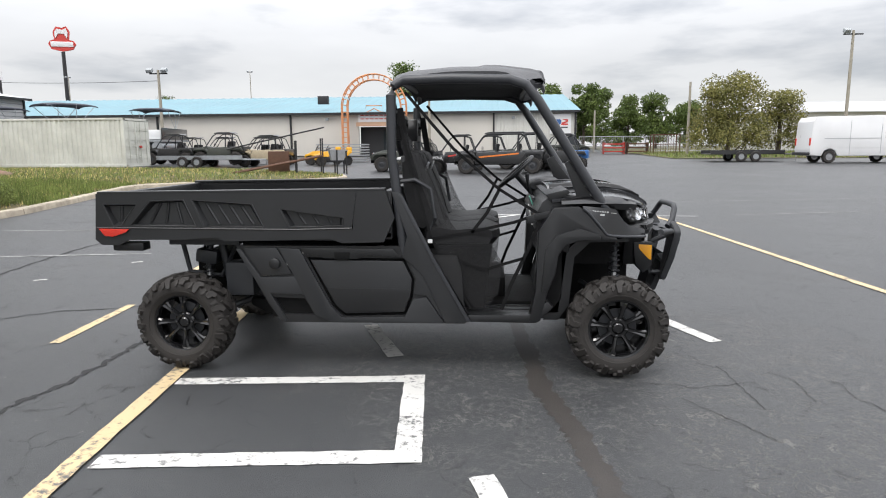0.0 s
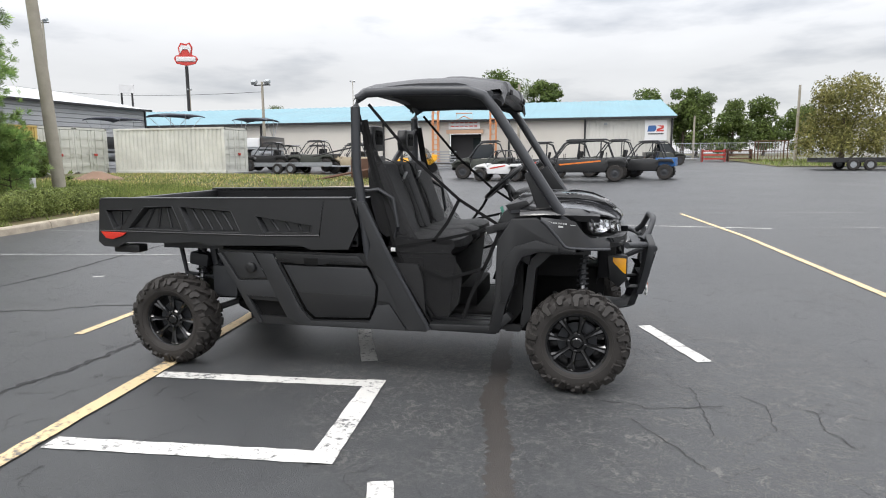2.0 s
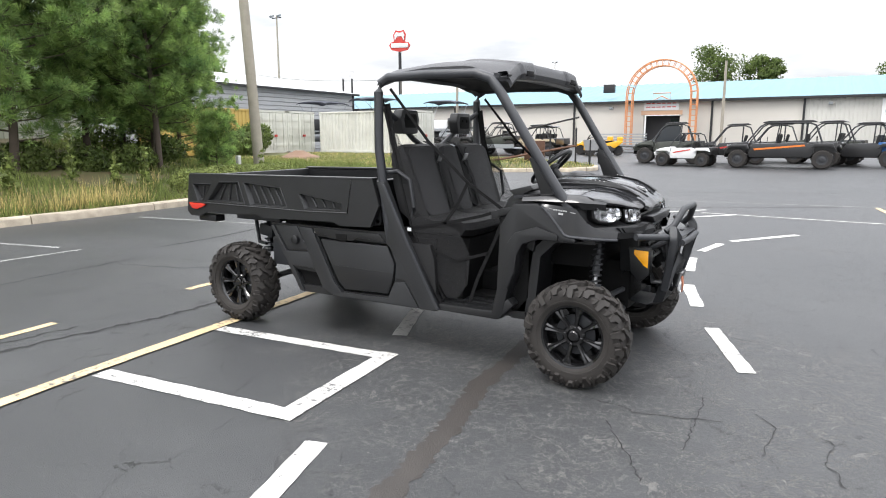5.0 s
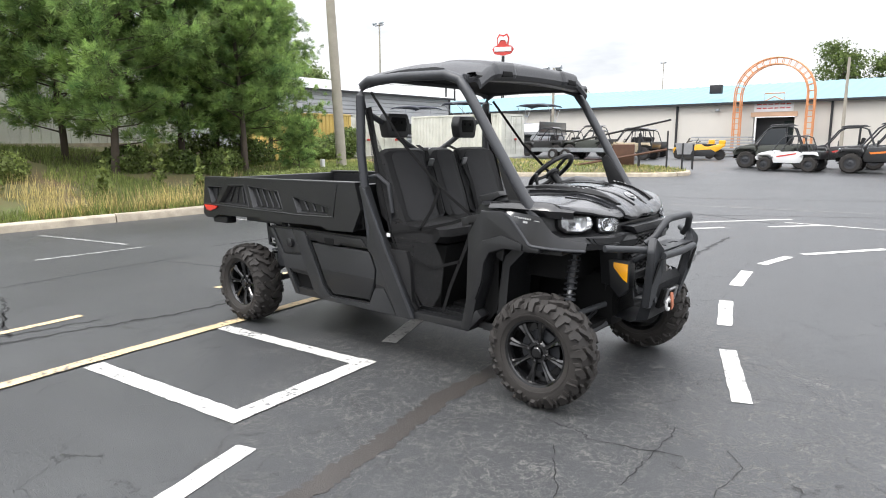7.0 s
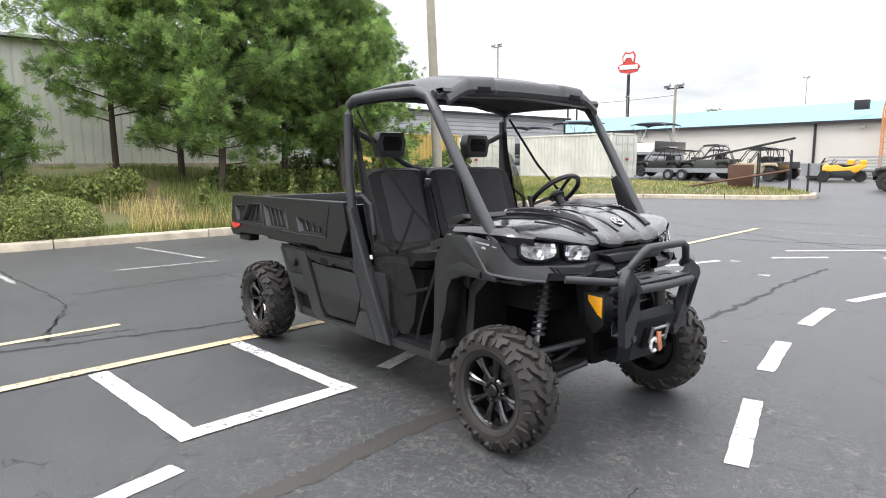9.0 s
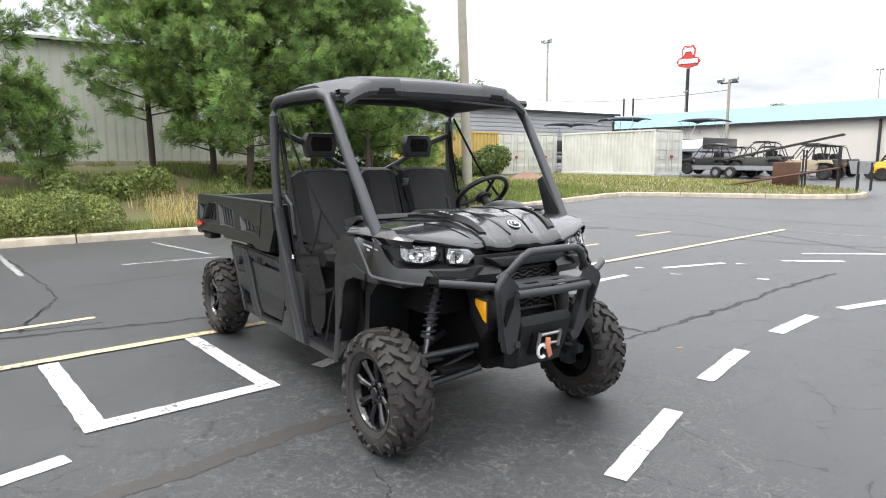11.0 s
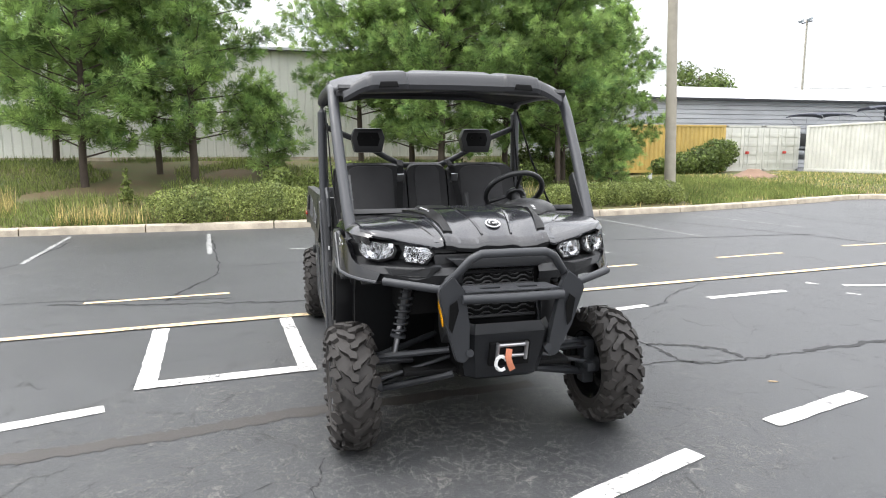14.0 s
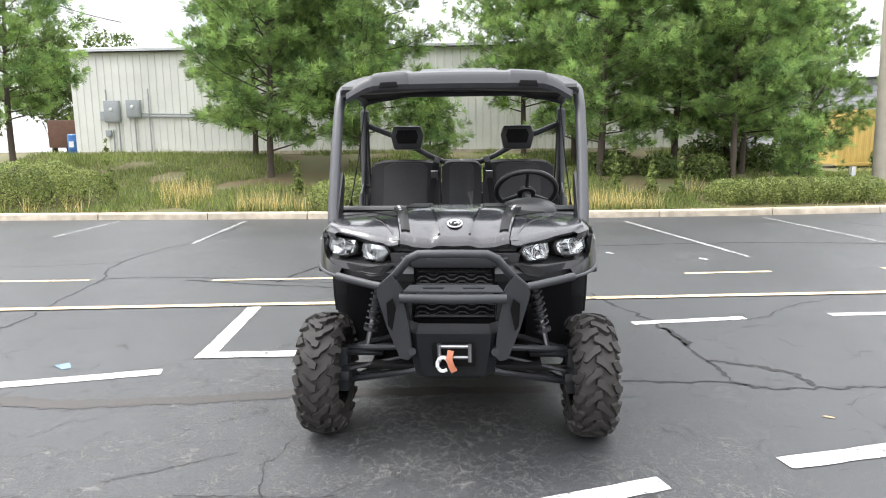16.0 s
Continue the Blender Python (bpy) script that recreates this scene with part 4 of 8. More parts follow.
# -- bonnet: centre spine, shoulders, and the painted nose sides
def hood_z(x, y):
    ay = abs(y)
    z = piecewise(x, [(1.02, 1.222), (1.25, 1.236), (1.45, 1.230), (1.56, 1.210), (1.64, 1.176), (1.70, 1.138), (1.765, 1.088)])
    z -= 0.024 * smoothstep(0.27, 0.30, ay) + 0.030 * max(0, (ay - 0.3) / 0.45) ** 1.3
    valley = 0.010 * smoothstep(0.085, 0.125, ay) * smoothstep(0.245, 0.20, ay) * smoothstep(1.42, 1.52, x)
    return z - valley + 0.007 * smoothstep(0.095, 0.08, ay) * smoothstep(1.46, 1.49, x)


def hood_patch(u0, u1, x0, x1, nx=12, ny=6, lift=0.0, taper=0.0, front=None):
    b = bmesh.new()
    rws = []
    for q in range(nx + 1):
        f = q / nx
        row = []
        for k in range(ny + 1):
            y = lerp(u0(f), u1(f), k / ny)
            xe = x1 - (front(abs(y)) if front else 0)
            x = lerp(x0, xe, f)
            row.append((x, y, hood_z(x, y) + lift))
        rws.append(row)
    up = loft(b, rws)
    ext = bmesh.ops.extrude_face_region(b, geom=b.faces[:])["geom"]
    bmesh.ops.translate(b, vec=(0, 0, -0.022 - lift), verts=[v for v in ext if isinstance(v, bmesh.types.BMVert)])
    return b


def nose_x(ay):
    """Front edge of the bonnet in plan."""
    return piecewise(ay, [(0, 1.762), (0.27, 1.742), (0.285, 1.728), (0.45, 1.675), (0.60, 1.60), (0.70, 1.49)])


FRONT_CURVE = lambda ay: 1.75 - nose_x(ay)


def lip_strip(u0, u1, sgn, drop, top_lift):
    """The turned-down front edge of the bonnet between two places across it."""
    b_ = bmesh.new()
    rws_ = []
    for q_ in range(13):
        y_ = lerp(u0, u1, q_ / 12)
        x_ = nose_x(y_)
        z_ = hood_z(x_, y_) + top_lift
        rws_.append([(x_ - 0.03, sgn * y_, hood_z(x_ - 0.03, y_) + top_lift), (x_ + 0.002, sgn * y_, z_ - 0.002), (x_ + 0.010, sgn * y_, z_ - drop * 0.55), (x_ + 0.002, sgn * y_, z_ - drop), (x_ - 0.03, sgn * y_, z_ - drop - 0.004)])
    loft(b_, rws_, close=True)
    return b_



hood = part("bonnet", hood_patch(lambda f: -lerp(0.40, 0.27, f), lambda f: lerp(0.40, 0.27, f), 1.04, 1.75, 16, 18, 0.012, front=FRONT_CURVE), PAINT_GRY, veh, "charcoal and black metallic bonnet")
for sgn in (-1, 1):
    part("bonnet_shoulder", hood_patch(lambda f: sgn * lerp(0.405, 0.275, f), lambda f: sgn * lerp(0.725, 0.645, f), 1.04, 1.74, 16, 8, 0.0, front=FRONT_CURVE), PAINT_GRY, hood)
    part("black_decal", hood_patch(lambda f: sgn * lerp(0.395, 0.27, f), lambda f: sgn * lerp(0.34, 0.225, f), 1.06, 1.70, 14, 3, 0.022, front=FRONT_CURVE), DECAL_BLK, hood)
    part("black_decal", hood_patch(lambda f: sgn * lerp(0.335, 0.275, f), lambda f: sgn * lerp(0.150, 0.155, f), 1.06, 1.37, 12, 8, 0.0165), DECAL_BLK, hood)
    part("bonnet_crease", hood_patch(lambda f: sgn * lerp(0.150, 0.082, f), lambda f: sgn * lerp(0.138, 0.072, f), 1.36, 1.72, 8, 2, 0.0170), PAINT_BLK, hood)
    part("bonnet_lip", lip_strip(0.0, 0.272, sgn, 0.040, 0.013), PAINT_BLK, hood)
    part("shoulder_lip", lip_strip(0.280, 0.665, sgn, 0.026, 0.001), PAINT_GRY, hood)
    b = bmesh.new()
    rws = []
    for q in range(11):
        x = lerp(1.10, 1.60, q / 10)
        yo = piecewise(x, [(1.10, 0.716), (1.40, 0.690), (1.52, 0.668), (1.60, 0.600)])
        z = hood_z(x, yo)
        rws.append([(x, sgn * (yo - 0.012), z + 0.001), (x, sgn * (yo + 0.012), z - 0.014), (x, sgn * (yo + 0.030), lerp(z, 1.115, 0.6)), (x, sgn * (yo + 0.016), piecewise(x, [(1.10, 1.14), (1.30, 1.118), (1.60, 1.090)]))])
    loft(b, rws)
    part("bonnet_side", b, PAINT_BLK, hood, smooth=30)
    part("shoulder_crease", hood_patch(lambda f: sgn * lerp(0.44, 0.30, f), lambda f: sgn * lerp(0.46, 0.315, f), 1.45, 1.71, 8, 2, 0.005, front=FRONT_CURVE), PAINT_BLK, hood)
    part("black_decal", hood_patch(lambda f: sgn * lerp(0.60, 0.34, f), lambda f: sgn * lerp(0.41, 0.30, f), 1.07, 1.45, 12, 4, 0.0045), DECAL_BLK, hood)
    b = bmesh.new()
    for q in range(4):
        bx(b, (1.40 + q * 0.028, sgn * (0.317 - 0.006 * q), hood_z(1.40 + q * 0.028, 0.25) + 0.024 - 0.001 * q), (0.010, 0.013, 0.002), (0, 14, 0))
    part("lettering_bar", b, LETTER, hood, "short white lettering")
b = bmesh.new()
lathe(b, [(0.040, 0.0), (0.040, 0.004), (0.031, 0.004), (0.031, 0.0)], 28, axis="z", close=True)
tube(b, [(0.020 * math.cos(a), 0.020 * math.sin(a), 0.006) for a in [0.9 + 0.42 * q for q in range(11)]], 0.005, 6)
bx(b, (0.002, 0.006, 0.006), (0.010, 0.022, 0.004), (0, 0, 30))
em = part("emblem", b, SILVER, hood, "round silver and white emblem")
em.matrix_local = pose(1.655, 0, hood_z(1.655, 0) + 0.014, 0, 25, 0)
b = bmesh.new()
lathe(b, [(0.034, -0.012), (0.034, 0.001)], 24, axis="z")
part("emblem_disc", b, DECAL_BLK, em)
b = bmesh.new()
prism(b, [(1.0, 1.20), (1.14, 1.235), (1.16, 1.21), (1.04, 1.15)], -0.71, 0.71, bevel=0.006)
part("cowl", b, PLASTIC, veh)
for sgn in (-1, 1):
    # gloss fin above the wing, running forward under the lamp
    b = bmesh.new()
    rws, edge = [], []
    for q in range(15):
        x = lerp(1.235, 1.668, q / 14)
        yo = sgn * piecewise(x, [(1.235, 0.742), (1.42, 0.738), (1.52, 0.705), (1.60, 0.655), (1.668, 0.585)])
        zt = piecewise(x, [(1.235, 1.128), (1.445, 1.110), (1.49, 1.045), (1.53, 1.002), (1.60, 0.978), (1.668, 0.960)])
        zb = piecewise(x, [(1.235, 1.115), (1.275, 1.085), (1.347, 1.000), (1.395, 0.940), (1.668, 0.915)])
        rws.append([(x, yo - sgn * 0.03, zt - 0.02), (x, yo, zt), (x, yo + sgn * 0.014, lerp(zt, zb, 0.6)), (x, yo + sgn * 0.020, zb), (x, yo - sgn * 0.05, zb - 0.010)])
        edge.append((x, yo + sgn * 0.020, zb))
    loft(b, rws)
    flank = part("flank_panel", b, PAINT_BLK, veh, "gloss black painted flank panel", smooth=30)
    # lip along the lower edge, in paler grey to paint its lit rim
    b = bmesh.new()
    tube(b, edge, 0.009, 8)
    part("lit_flank_edge", b, STEEL_GRY, flank)
    b = bmesh.new()
    for q in range(8):
        bx(b, (1.285 + q * 0.0155, sgn * 0.7475, 1.098 - 0.0012 * q), (0.010, 0.003, 0.009), (0, 4, 0))
    bx(b, (1.435, sgn * 0.7440, 1.082), (0.034, 0.003, 0.003), (0, 6, 0))
    bx(b, (1.36, sgn * 0.7495, 1.072), (0.030, 0.003, 0.011), (0, 4, 0))
    part("lettering_bar", b, LETTER, flank, "thin white side lettering")
    # nose skin behind the lamps, with the ledge below them
    b = bmesh.new()
    rws = []
    for q in range(15):
        f = q / 14
        y = lerp(0.72, 0.20, f)
        x = piecewise(y, [(0.20, 1.735), (0.33, 1.715), (0.46, 1.668), (0.60, 1.572), (0.70, 1.47), (0.72, 1.44)])
        rws.append([(x - 0.10, sgn * y, 1.135), (x - 0.06, sgn * y, 1.10), (x - 0.045, sgn * y, 1.02), (x + 0.012, sgn * y, 0.996), (x + 0.040, sgn * y, 0.990), (x + 0.062, sgn * y, 0.955), (x + 0.055, sgn * y, 0.915), (x - 0.05, sgn * y, 0.895)])
    loft(b, rws)
    nose = part("nose_skin", b, PLASTIC, veh, smooth=25)
    # raised chevron rib below the lamps
    for lift, z_, mt in ((0.0, 0.0, PLASTIC_G), (0.006, -0.020, PLASTIC)):
        b = bmesh.new()
        pts = [(0.56, 0.985), (0.42, 0.966), (0.335, 1.000), (0.300, 1.000), (0.360, 0.945), (0.42, 0.932), (0.54, 0.952)]
        if z_:
            pts = inset(pts, 0.016)
        vs = [b.verts.new((piecewise(y, [(0.20, 1.80), (0.33, 1.782), (0.46, 1.736), (0.60, 1.64)]) + lift, sgn * y, z)) for y, z in pts]
        vs2 = [b.verts.new((v.co.x - 0.04, v.co.y, v.co.z)) for v in vs]
        b.faces.new(vs)
        b.faces.new(vs2[::-1])
        for q in range(7):
            k = (q + 1) % 7
            b.faces.new((vs[q], vs[k], vs2[k], vs2[q]))
        part("nose_insert", b, mt, nose, smooth=0)
    # twin headlights
    for cx, cy, cz, w, h, yaw, ol in ((1.588, 0.578, 1.062, 0.195, 0.100, 38, [(0.098, 0.052), (-0.080, 0.030), (-0.098, 0.004), (-0.085, -0.028), (-0.02, -0.050), (0.06, -0.044), (0.096, -0.015)]),
                                      (1.690, 0.398, 1.046, 0.150, 0.088, 22, [(0.066, 0.042), (-0.050, 0.036), (-0.078, 0.006), (-0.038, -0.044), (0.058, -0.036), (0.070, 0.0)])):
        lamp = new("headlight")
        lamp.parent = veh
        tagged(lamp, "clear twin headlight with chrome reflector")
        lamp.matrix_local = pose(cx, sgn * cy, cz, 0, 0, sgn * yaw) @ pose(0, 0, 0, 0, -12, 0)
        ol = [(y * sgn, z) for y, z in ol]
        b = bmesh.new()
        prism(b, [(y * 1.09, z * 1.14) for y, z in ol], -0.05, 0.006, axis="x", bevel=0.004)
        part("housing", b, DECAL_BLK, lamp)
        b = bmesh.new()
        prism(b, [(y * 0.94, z * 0.92) for y, z in ol], 0.003, 0.010, axis="x", bevel=0.003)
        part("reflector", b, DARK_CHROME, lamp)
        b = bmesh.new()
        lathe(b, [(h * 0.40, 0.024), (h * 0.30, 0.014), (h * 0.15, 0.0105), (h * 0.15, 0.009), (h * 0.30, 0.011), (h * 0.42, 0.022)], 18, axis="x", c=(0, sgn * 0.10 * w, 0), close=True)
        for q in range(6):
            for k in range(3):
                yy, zz = (-0.40 + 0.155 * q) * w, (-0.30 + 0.28 * k) * h
                if abs(yy) < 0.45 * w - abs(zz) * 0.5:
                    bx(b, (0.014, yy, zz), (0.005, 0.12 * w, 0.21 * h), (0, random.uniform(-38, 38), random.uniform(-38, 38)))
        part("reflector_bowl", b, CHROME, lamp)
        b = bmesh.new()
        lathe(b, [(0.012, 0.008), (0.012, 0.020), (0.007, 0.0245)], 16, axis="x", c=(0, sgn * 0.10 * w, 0))
        part("bulb", b, DECAL_BLK, lamp)
        b = bmesh.new()
        prism(b, [(y * 0.98, z * 0.98) for y, z in ol], 0.026, 0.032, axis="x", bevel=0.003)
        lens = part("lens", b, GLASS, lamp)
        lens.visible_shadow = False

# grille and lower nose
b = bmesh.new()
prism(b, [(-0.33, 1.05), (0.33, 1.05), (0.30, 0.90), (0.25, 0.66), (-0.25, 0.66), (-0.30, 0.90)], 1.60, 1.72, axis="x", bevel=0.01)
nose = part("nose_block", b, PLASTIC, veh)
b = bmesh.new()
prism(b, [(-0.27, 1.035), (0.27, 1.035), (0.20, 0.985), (-0.20, 0.985)], 1.66, 1.80, axis="x", bevel=0.012)
part("nose_ledge", b, PLASTIC_G, nose)
for zc, hh, w in ((0.925, 0.035, 0.19), (0.785, 0.055, 0.20)):
    # near-black block behind the mesh, coloured as the shade inside the nose
    b = bmesh.new()
    bx(b, (1.735, 0, zc), (0.02, 2 * w + 0.05, hh * 2 + 0.03))
    part("grille_backing", b, INNER, nose)
    b = bmesh.new()
    rowsn = 3 if hh < 0.05 else 4
    for r in range(rowsn):
        z = zc - hh + (r + 0.5) * 2 * hh / rowsn
        pts = []
        for q in range(17):
            pts.append((1.752, -w + 2 * w * q / 16, z + (0.008 if q % 4 in (1, 2) else -0.008)))
        tube(b, pts, 0.0045, 6)
    tube(b, [(1.755, -w, zc - hh), (1.755, w, zc - hh), (1.755, w * 0.95, zc + hh), (1.755, -w * 0.95, zc + hh)], 0.010, 6, closed=True)
    part("grille_insert", b, PLASTIC, nose)

# -- bull bar, winch
bar = part("bull_bar", bmesh.new(), STEEL_BLK, veh, "black tubular steel bull bar with winch")
bar.matrix_local = pose(0.030, 0, 0)
b = bmesh.new()
tube(b, [(1.86, -0.30, 0.945), (1.90, -0.265, 0.985), (1.93, -0.205, 1.060), (1.935, -0.16, 1.082), (1.94, 0, 1.084), (1.935, 0.16, 1.082), (1.93, 0.205, 1.060), (1.90, 0.265, 0.985), (1.86, 0.30, 0.945)], 0.0205, 12)
part("top_hoop", b, STEEL_BLK, bar)
b = bmesh.new()
tube(b, [(1.945, -0.25, 0.875), (1.955, 0, 0.872), (1.945, 0.25, 0.875)], 0.023, 12)
part("cross_bar", b, STEEL_BLK, bar)
b = bmesh.new()
plate(b, [(-0.215, 1.80), (0.215, 1.80), (0.235, 1.945), (-0.235, 1.945)], [[(-0.15, 1.86), (-0.04, 1.86), (-0.05, 1.895), (-0.14, 1.895)], [(0.04, 1.86), (0.15, 1.86), (0.14, 1.895), (0.05, 1.895)]], 0.0, 0.006)
step = part("step_plate", b, STEEL_BLK, bar)
step.matrix_local = Matrix(((0, 0, 1, 0), (1, 0, 0, 0), (0, 1, 0, 0.902), (0, 0, 0, 1)))
for sgn in (-1, 1):
    b = bmesh.new()
    tube(b, [(1.90, sgn * 0.27, 0.905), (1.86, sgn * 0.40, 0.922), (1.79, sgn * 0.52, 0.934), (1.745, sgn * 0.585, 0.940)], 0.020, 12)
    part("side_bar", b, STEEL_BLK, bar)
    b = bmesh.new()
    face = [(0.198, 0.575), (0.222, 0.545), (0.262, 0.558), (0.315, 0.72), (0.362, 0.895), (0.355, 0.93), (0.290, 0.985), (0.240, 0.915), (0.212, 0.75)]
    rws = []
    for back in (0.0, -0.045):
        rws.append([(piecewise(z, [(0.50, 1.865), (0.86, 1.962), (0.93, 1.950), (1.02, 1.905)]) - 0.10 * max(0, y - 0.25) + back, sgn * y, z) for y, z in face])
    vs = loft(b, rws, close=True)
    b.faces.new(vs[0])
    b.faces.new(vs[-1][::-1])
    bmesh.ops.bevel(b, geom=b.edges[:], offset=0.005, segments=2, affect="EDGES")
    part("side_plate", b, STEEL_BLK, bar)
    b = bmesh.new()
    tube(b, [(1.90, sgn * 0.20, 0.60), (1.78, sgn * 0.21, 0.60), (1.72, sgn * 0.22, 0.80), (1.90, sgn * 0.28, 0.90)], 0.02, 8)
    part("plate_stay", b, STEEL_BLK, bar)
    # no slot is cut: a near-black piece on the plate shows its shade
    b = bmesh.new()
    prism(b, [(0.0, 0.085), (0.032, 0.06), (0.030, -0.06), (0.012, -0.09), (-0.012, 0.03)], 0, 0.004, axis="x")
    o = part("plate_slot_shade", b, INNER, bar)
    o.matrix_local = pose(1.931, sgn * 0.280, 0.795, 0, 15, 0) @ Matrix.Diagonal((1, sgn, 1, 1))
    b = bmesh.new()
    prism(b, [(1.66, 0.83), (1.80, 0.83), (1.80, 0.66), (1.74, 0.60), (1.68, 0.66)], sgn * 0.21, sgn * 0.296, bevel=0.012)
    pod = part("signal_pod", b, PLASTIC, veh)
    b = bmesh.new()
    prism(b, [(1.70, 0.815), (1.79, 0.81), (1.79, 0.70), (1.765, 0.715), (1.70, 0.785)], sgn * 0.295, sgn * 0.302, bevel=0.002)
    part("amber_reflector", b, AMBER, pod, "amber side reflector")
b = bmesh.new()
rws = []
for x, z, w in ((1.62, 0.70, 0.20), (1.62, 0.45, 0.15), (1.79, 0.430, 0.175), (1.835, 0.455, 0.195), (1.880, 0.60, 0.222), (1.905, 0.69, 0.228), (1.875, 0.735, 0.215)):
    rws.append([(x - (0.055 if abs(y) == 1 else 0), y * w, z) for y in (-1, -0.78, 0.78, 1)])
vs = loft(b, rws)
bmesh.ops.solidify(b, geom=b.faces[:], thickness=0.02)
skid = part("skid_plate", b, STEEL_BLK, bar)
# near-black block on the skid plate, painting the shade of the winch opening
b = bmesh.new()
bx(b, (1.884, 0, 0.585), (0.03, 0.205, 0.125), (0, 15, 0), bevel=0.006)
part("winch_recess_shade", b, INNER, bar)
b = bmesh.new()
tube(b, [(1.915, -0.060, 0.632), (1.915, 0.070, 0.632)], 0.009, 10)
tube(b, [(1.902, -0.060, 0.575), (1.902, 0.070, 0.575)], 0.009, 10)
tube(b, [(1.902, -0.068, 0.555), (1.922, -0.068, 0.645)], 0.010, 8)
tube(b, [(1.902, 0.078, 0.555), (1.922, 0.078, 0.645)], 0.010, 8)
part("fairlead", b, STEEL, bar, "bare steel roller fairlead")
b = bmesh.new()
tube(b, [(1.918, -0.050 + 0.028 * math.cos(a), 0.545 + 0.034 * math.sin(a)) for a in [0.4 + 0.5 * q for q in range(11)]], 0.009, 8)
part("winch_hook", b, WHITE, bar, "pale steel winch hook")
b = bmesh.new()
strap(b, [(1.922, -0.012, 0.615), (1.930, -0.020, 0.575), (1.930, -0.010, 0.540), (1.925, 0.004, 0.512)], 0.030, (0, 1, 0.3), 0.008)
part("hook_strap", b, ORANGE, bar, "orange hook strap")

# -- front and rear suspension
for sgn in (-1, 1):
    b = bmesh.new()
    for xx in (1.30, 1.62):
        tube(b, [(xx, sgn * 0.22, 0.53), (1.47, sgn * 0.60, 0.47)], 0.018, 8)
        tube(b, [(xx, sgn * 0.20, 0.40), (1.47, sgn * 0.60, 0.29)], 0.021, 8)
    prism(b, [(1.40, 0.45), (1.54, 0.45), (1.56, 0.47), (1.38, 0.47)], sgn * 0.40, sgn * 0.60)
    part("suspension_arm", b, STEEL_BLK, veh)
    b = bmesh.new()
    tube(b, [(1.55, sgn * 0.20, 0.47), (1.56, sgn * 0.62, 0.37)], 0.011, 8)
    part("tie_rod", b, STEEL_BLK, veh)
    b = bmesh.new()
    lathe(b, [(0.03, 0.18), (0.045, 0.2), (0.03, 0.22), (0.043, 0.24), (0.028, 0.26), (0.04, 0.28), (0.02, 0.30), (0.016, 0.62)], 14, axis="y")
    o = part("drive_shaft", b, RUBBER, veh)
    o.matrix_local = pose(1.473, 0, 0.37) if sgn > 0 else pose(1.473, 0, 0.37, 0, 0, 180)
    b = bmesh.new()
    bx(b, (1.473, sgn * 0.635, 0.36), (0.09, 0.07, 0.26), bevel=0.015)
    bx(b, (1.56, sgn * 0.60, 0.36), (0.12, 0.05, 0.05), bevel=0.01)
    part("steering_knuckle", b, STEEL_BLK, veh)
    for xx, y0, z0, y1, z1, r in ((1.50, 0.40, 0.90, 0.50, 0.46, 0.034), (-1.40, 0.40, 0.90, 0.50, 0.42, 0.042)):
        a, c = Vector((xx, sgn * y0, z0)), Vector((xx, sgn * y1, z1))
        b = bmesh.new()
        tube(b, [a, a.lerp(c, 0.55)], 0.024, 10)
        shock = part("shock_absorber", b, STEEL_BLK, veh)
        b = bmesh.new()
        tube(b, [a.lerp(c, 0.5), c], 0.016, 10)
        part("piston", b, STEEL, shock)
        b = bmesh.new()
        turns, seg = 8, 12
        ax = (c - a).normalized()
        u = ax.orthogonal().normalized()
        v = ax.cross(u)
        tube(b, [a.lerp(c, 0.04 + 0.62 * q / (turns * seg)) + r * (math.cos(2 * math.pi * q / seg) * u + math.sin(2 * math.pi * q / seg) * v) for q in range(turns * seg + 1)], 0.0065, 6)
        part("coil_spring", b, STEEL_BLK, shock)
        b = bmesh.new()
        q0 = a.lerp(c, 0.68)
        tube(b, [q0, a.lerp(c, 0.72)], 0.042, 14)
        part("spring_seat", b, STEEL_BLK, shock)
    b = bmesh.new()
    tube(b, [(-1.0, sgn * 0.35, 0.45), (-1.46, sgn * 0.60, 0.30)], 0.024, 8)
    tube(b, [(-1.55, sgn * 0.25, 0.42), (-1.47, sgn * 0.60, 0.31)], 0.022, 8)
    tube(b, [(-1.45, sgn * 0.28, 0.62), (-1.47, sgn * 0.60, 0.46)], 0.020, 8)
    bx(b, (-1.47, sgn * 0.60, 0.37), (0.10, 0.07, 0.24), bevel=0.015)
    part("suspension_arm", b, STEEL_BLK, veh)
    b = bmesh.new()
    bx(b, (-1.35, sgn * 0.5, 0.865), (0.5, 0.25, 0.035))
    bx(b, (-1.40, sgn * 0.44, 0.74), (0.16, 0.12, 0.10), (0, 8, 0), bevel=0.02)
    tube(b, [(-1.62, sgn * 0.40, 0.86), (-1.56, sgn * 0.42, 0.62), (-1.30, sgn * 0.46, 0.60), (-1.18, sgn * 0.44, 0.84)], 0.018, 6)
    bx(b, (-1.12, sgn * 0.52, 0.60), (0.20, 0.16, 0.24), bevel=0.02)
    tube(b, [(-1.30, sgn * 0.45, 0.87), (-1.25, sgn * 0.45, 0.55), (-1.0, sgn * 0.4, 0.45)], 0.03, 8)
    part("rear_subframe", b, STEEL_BLK, veh)

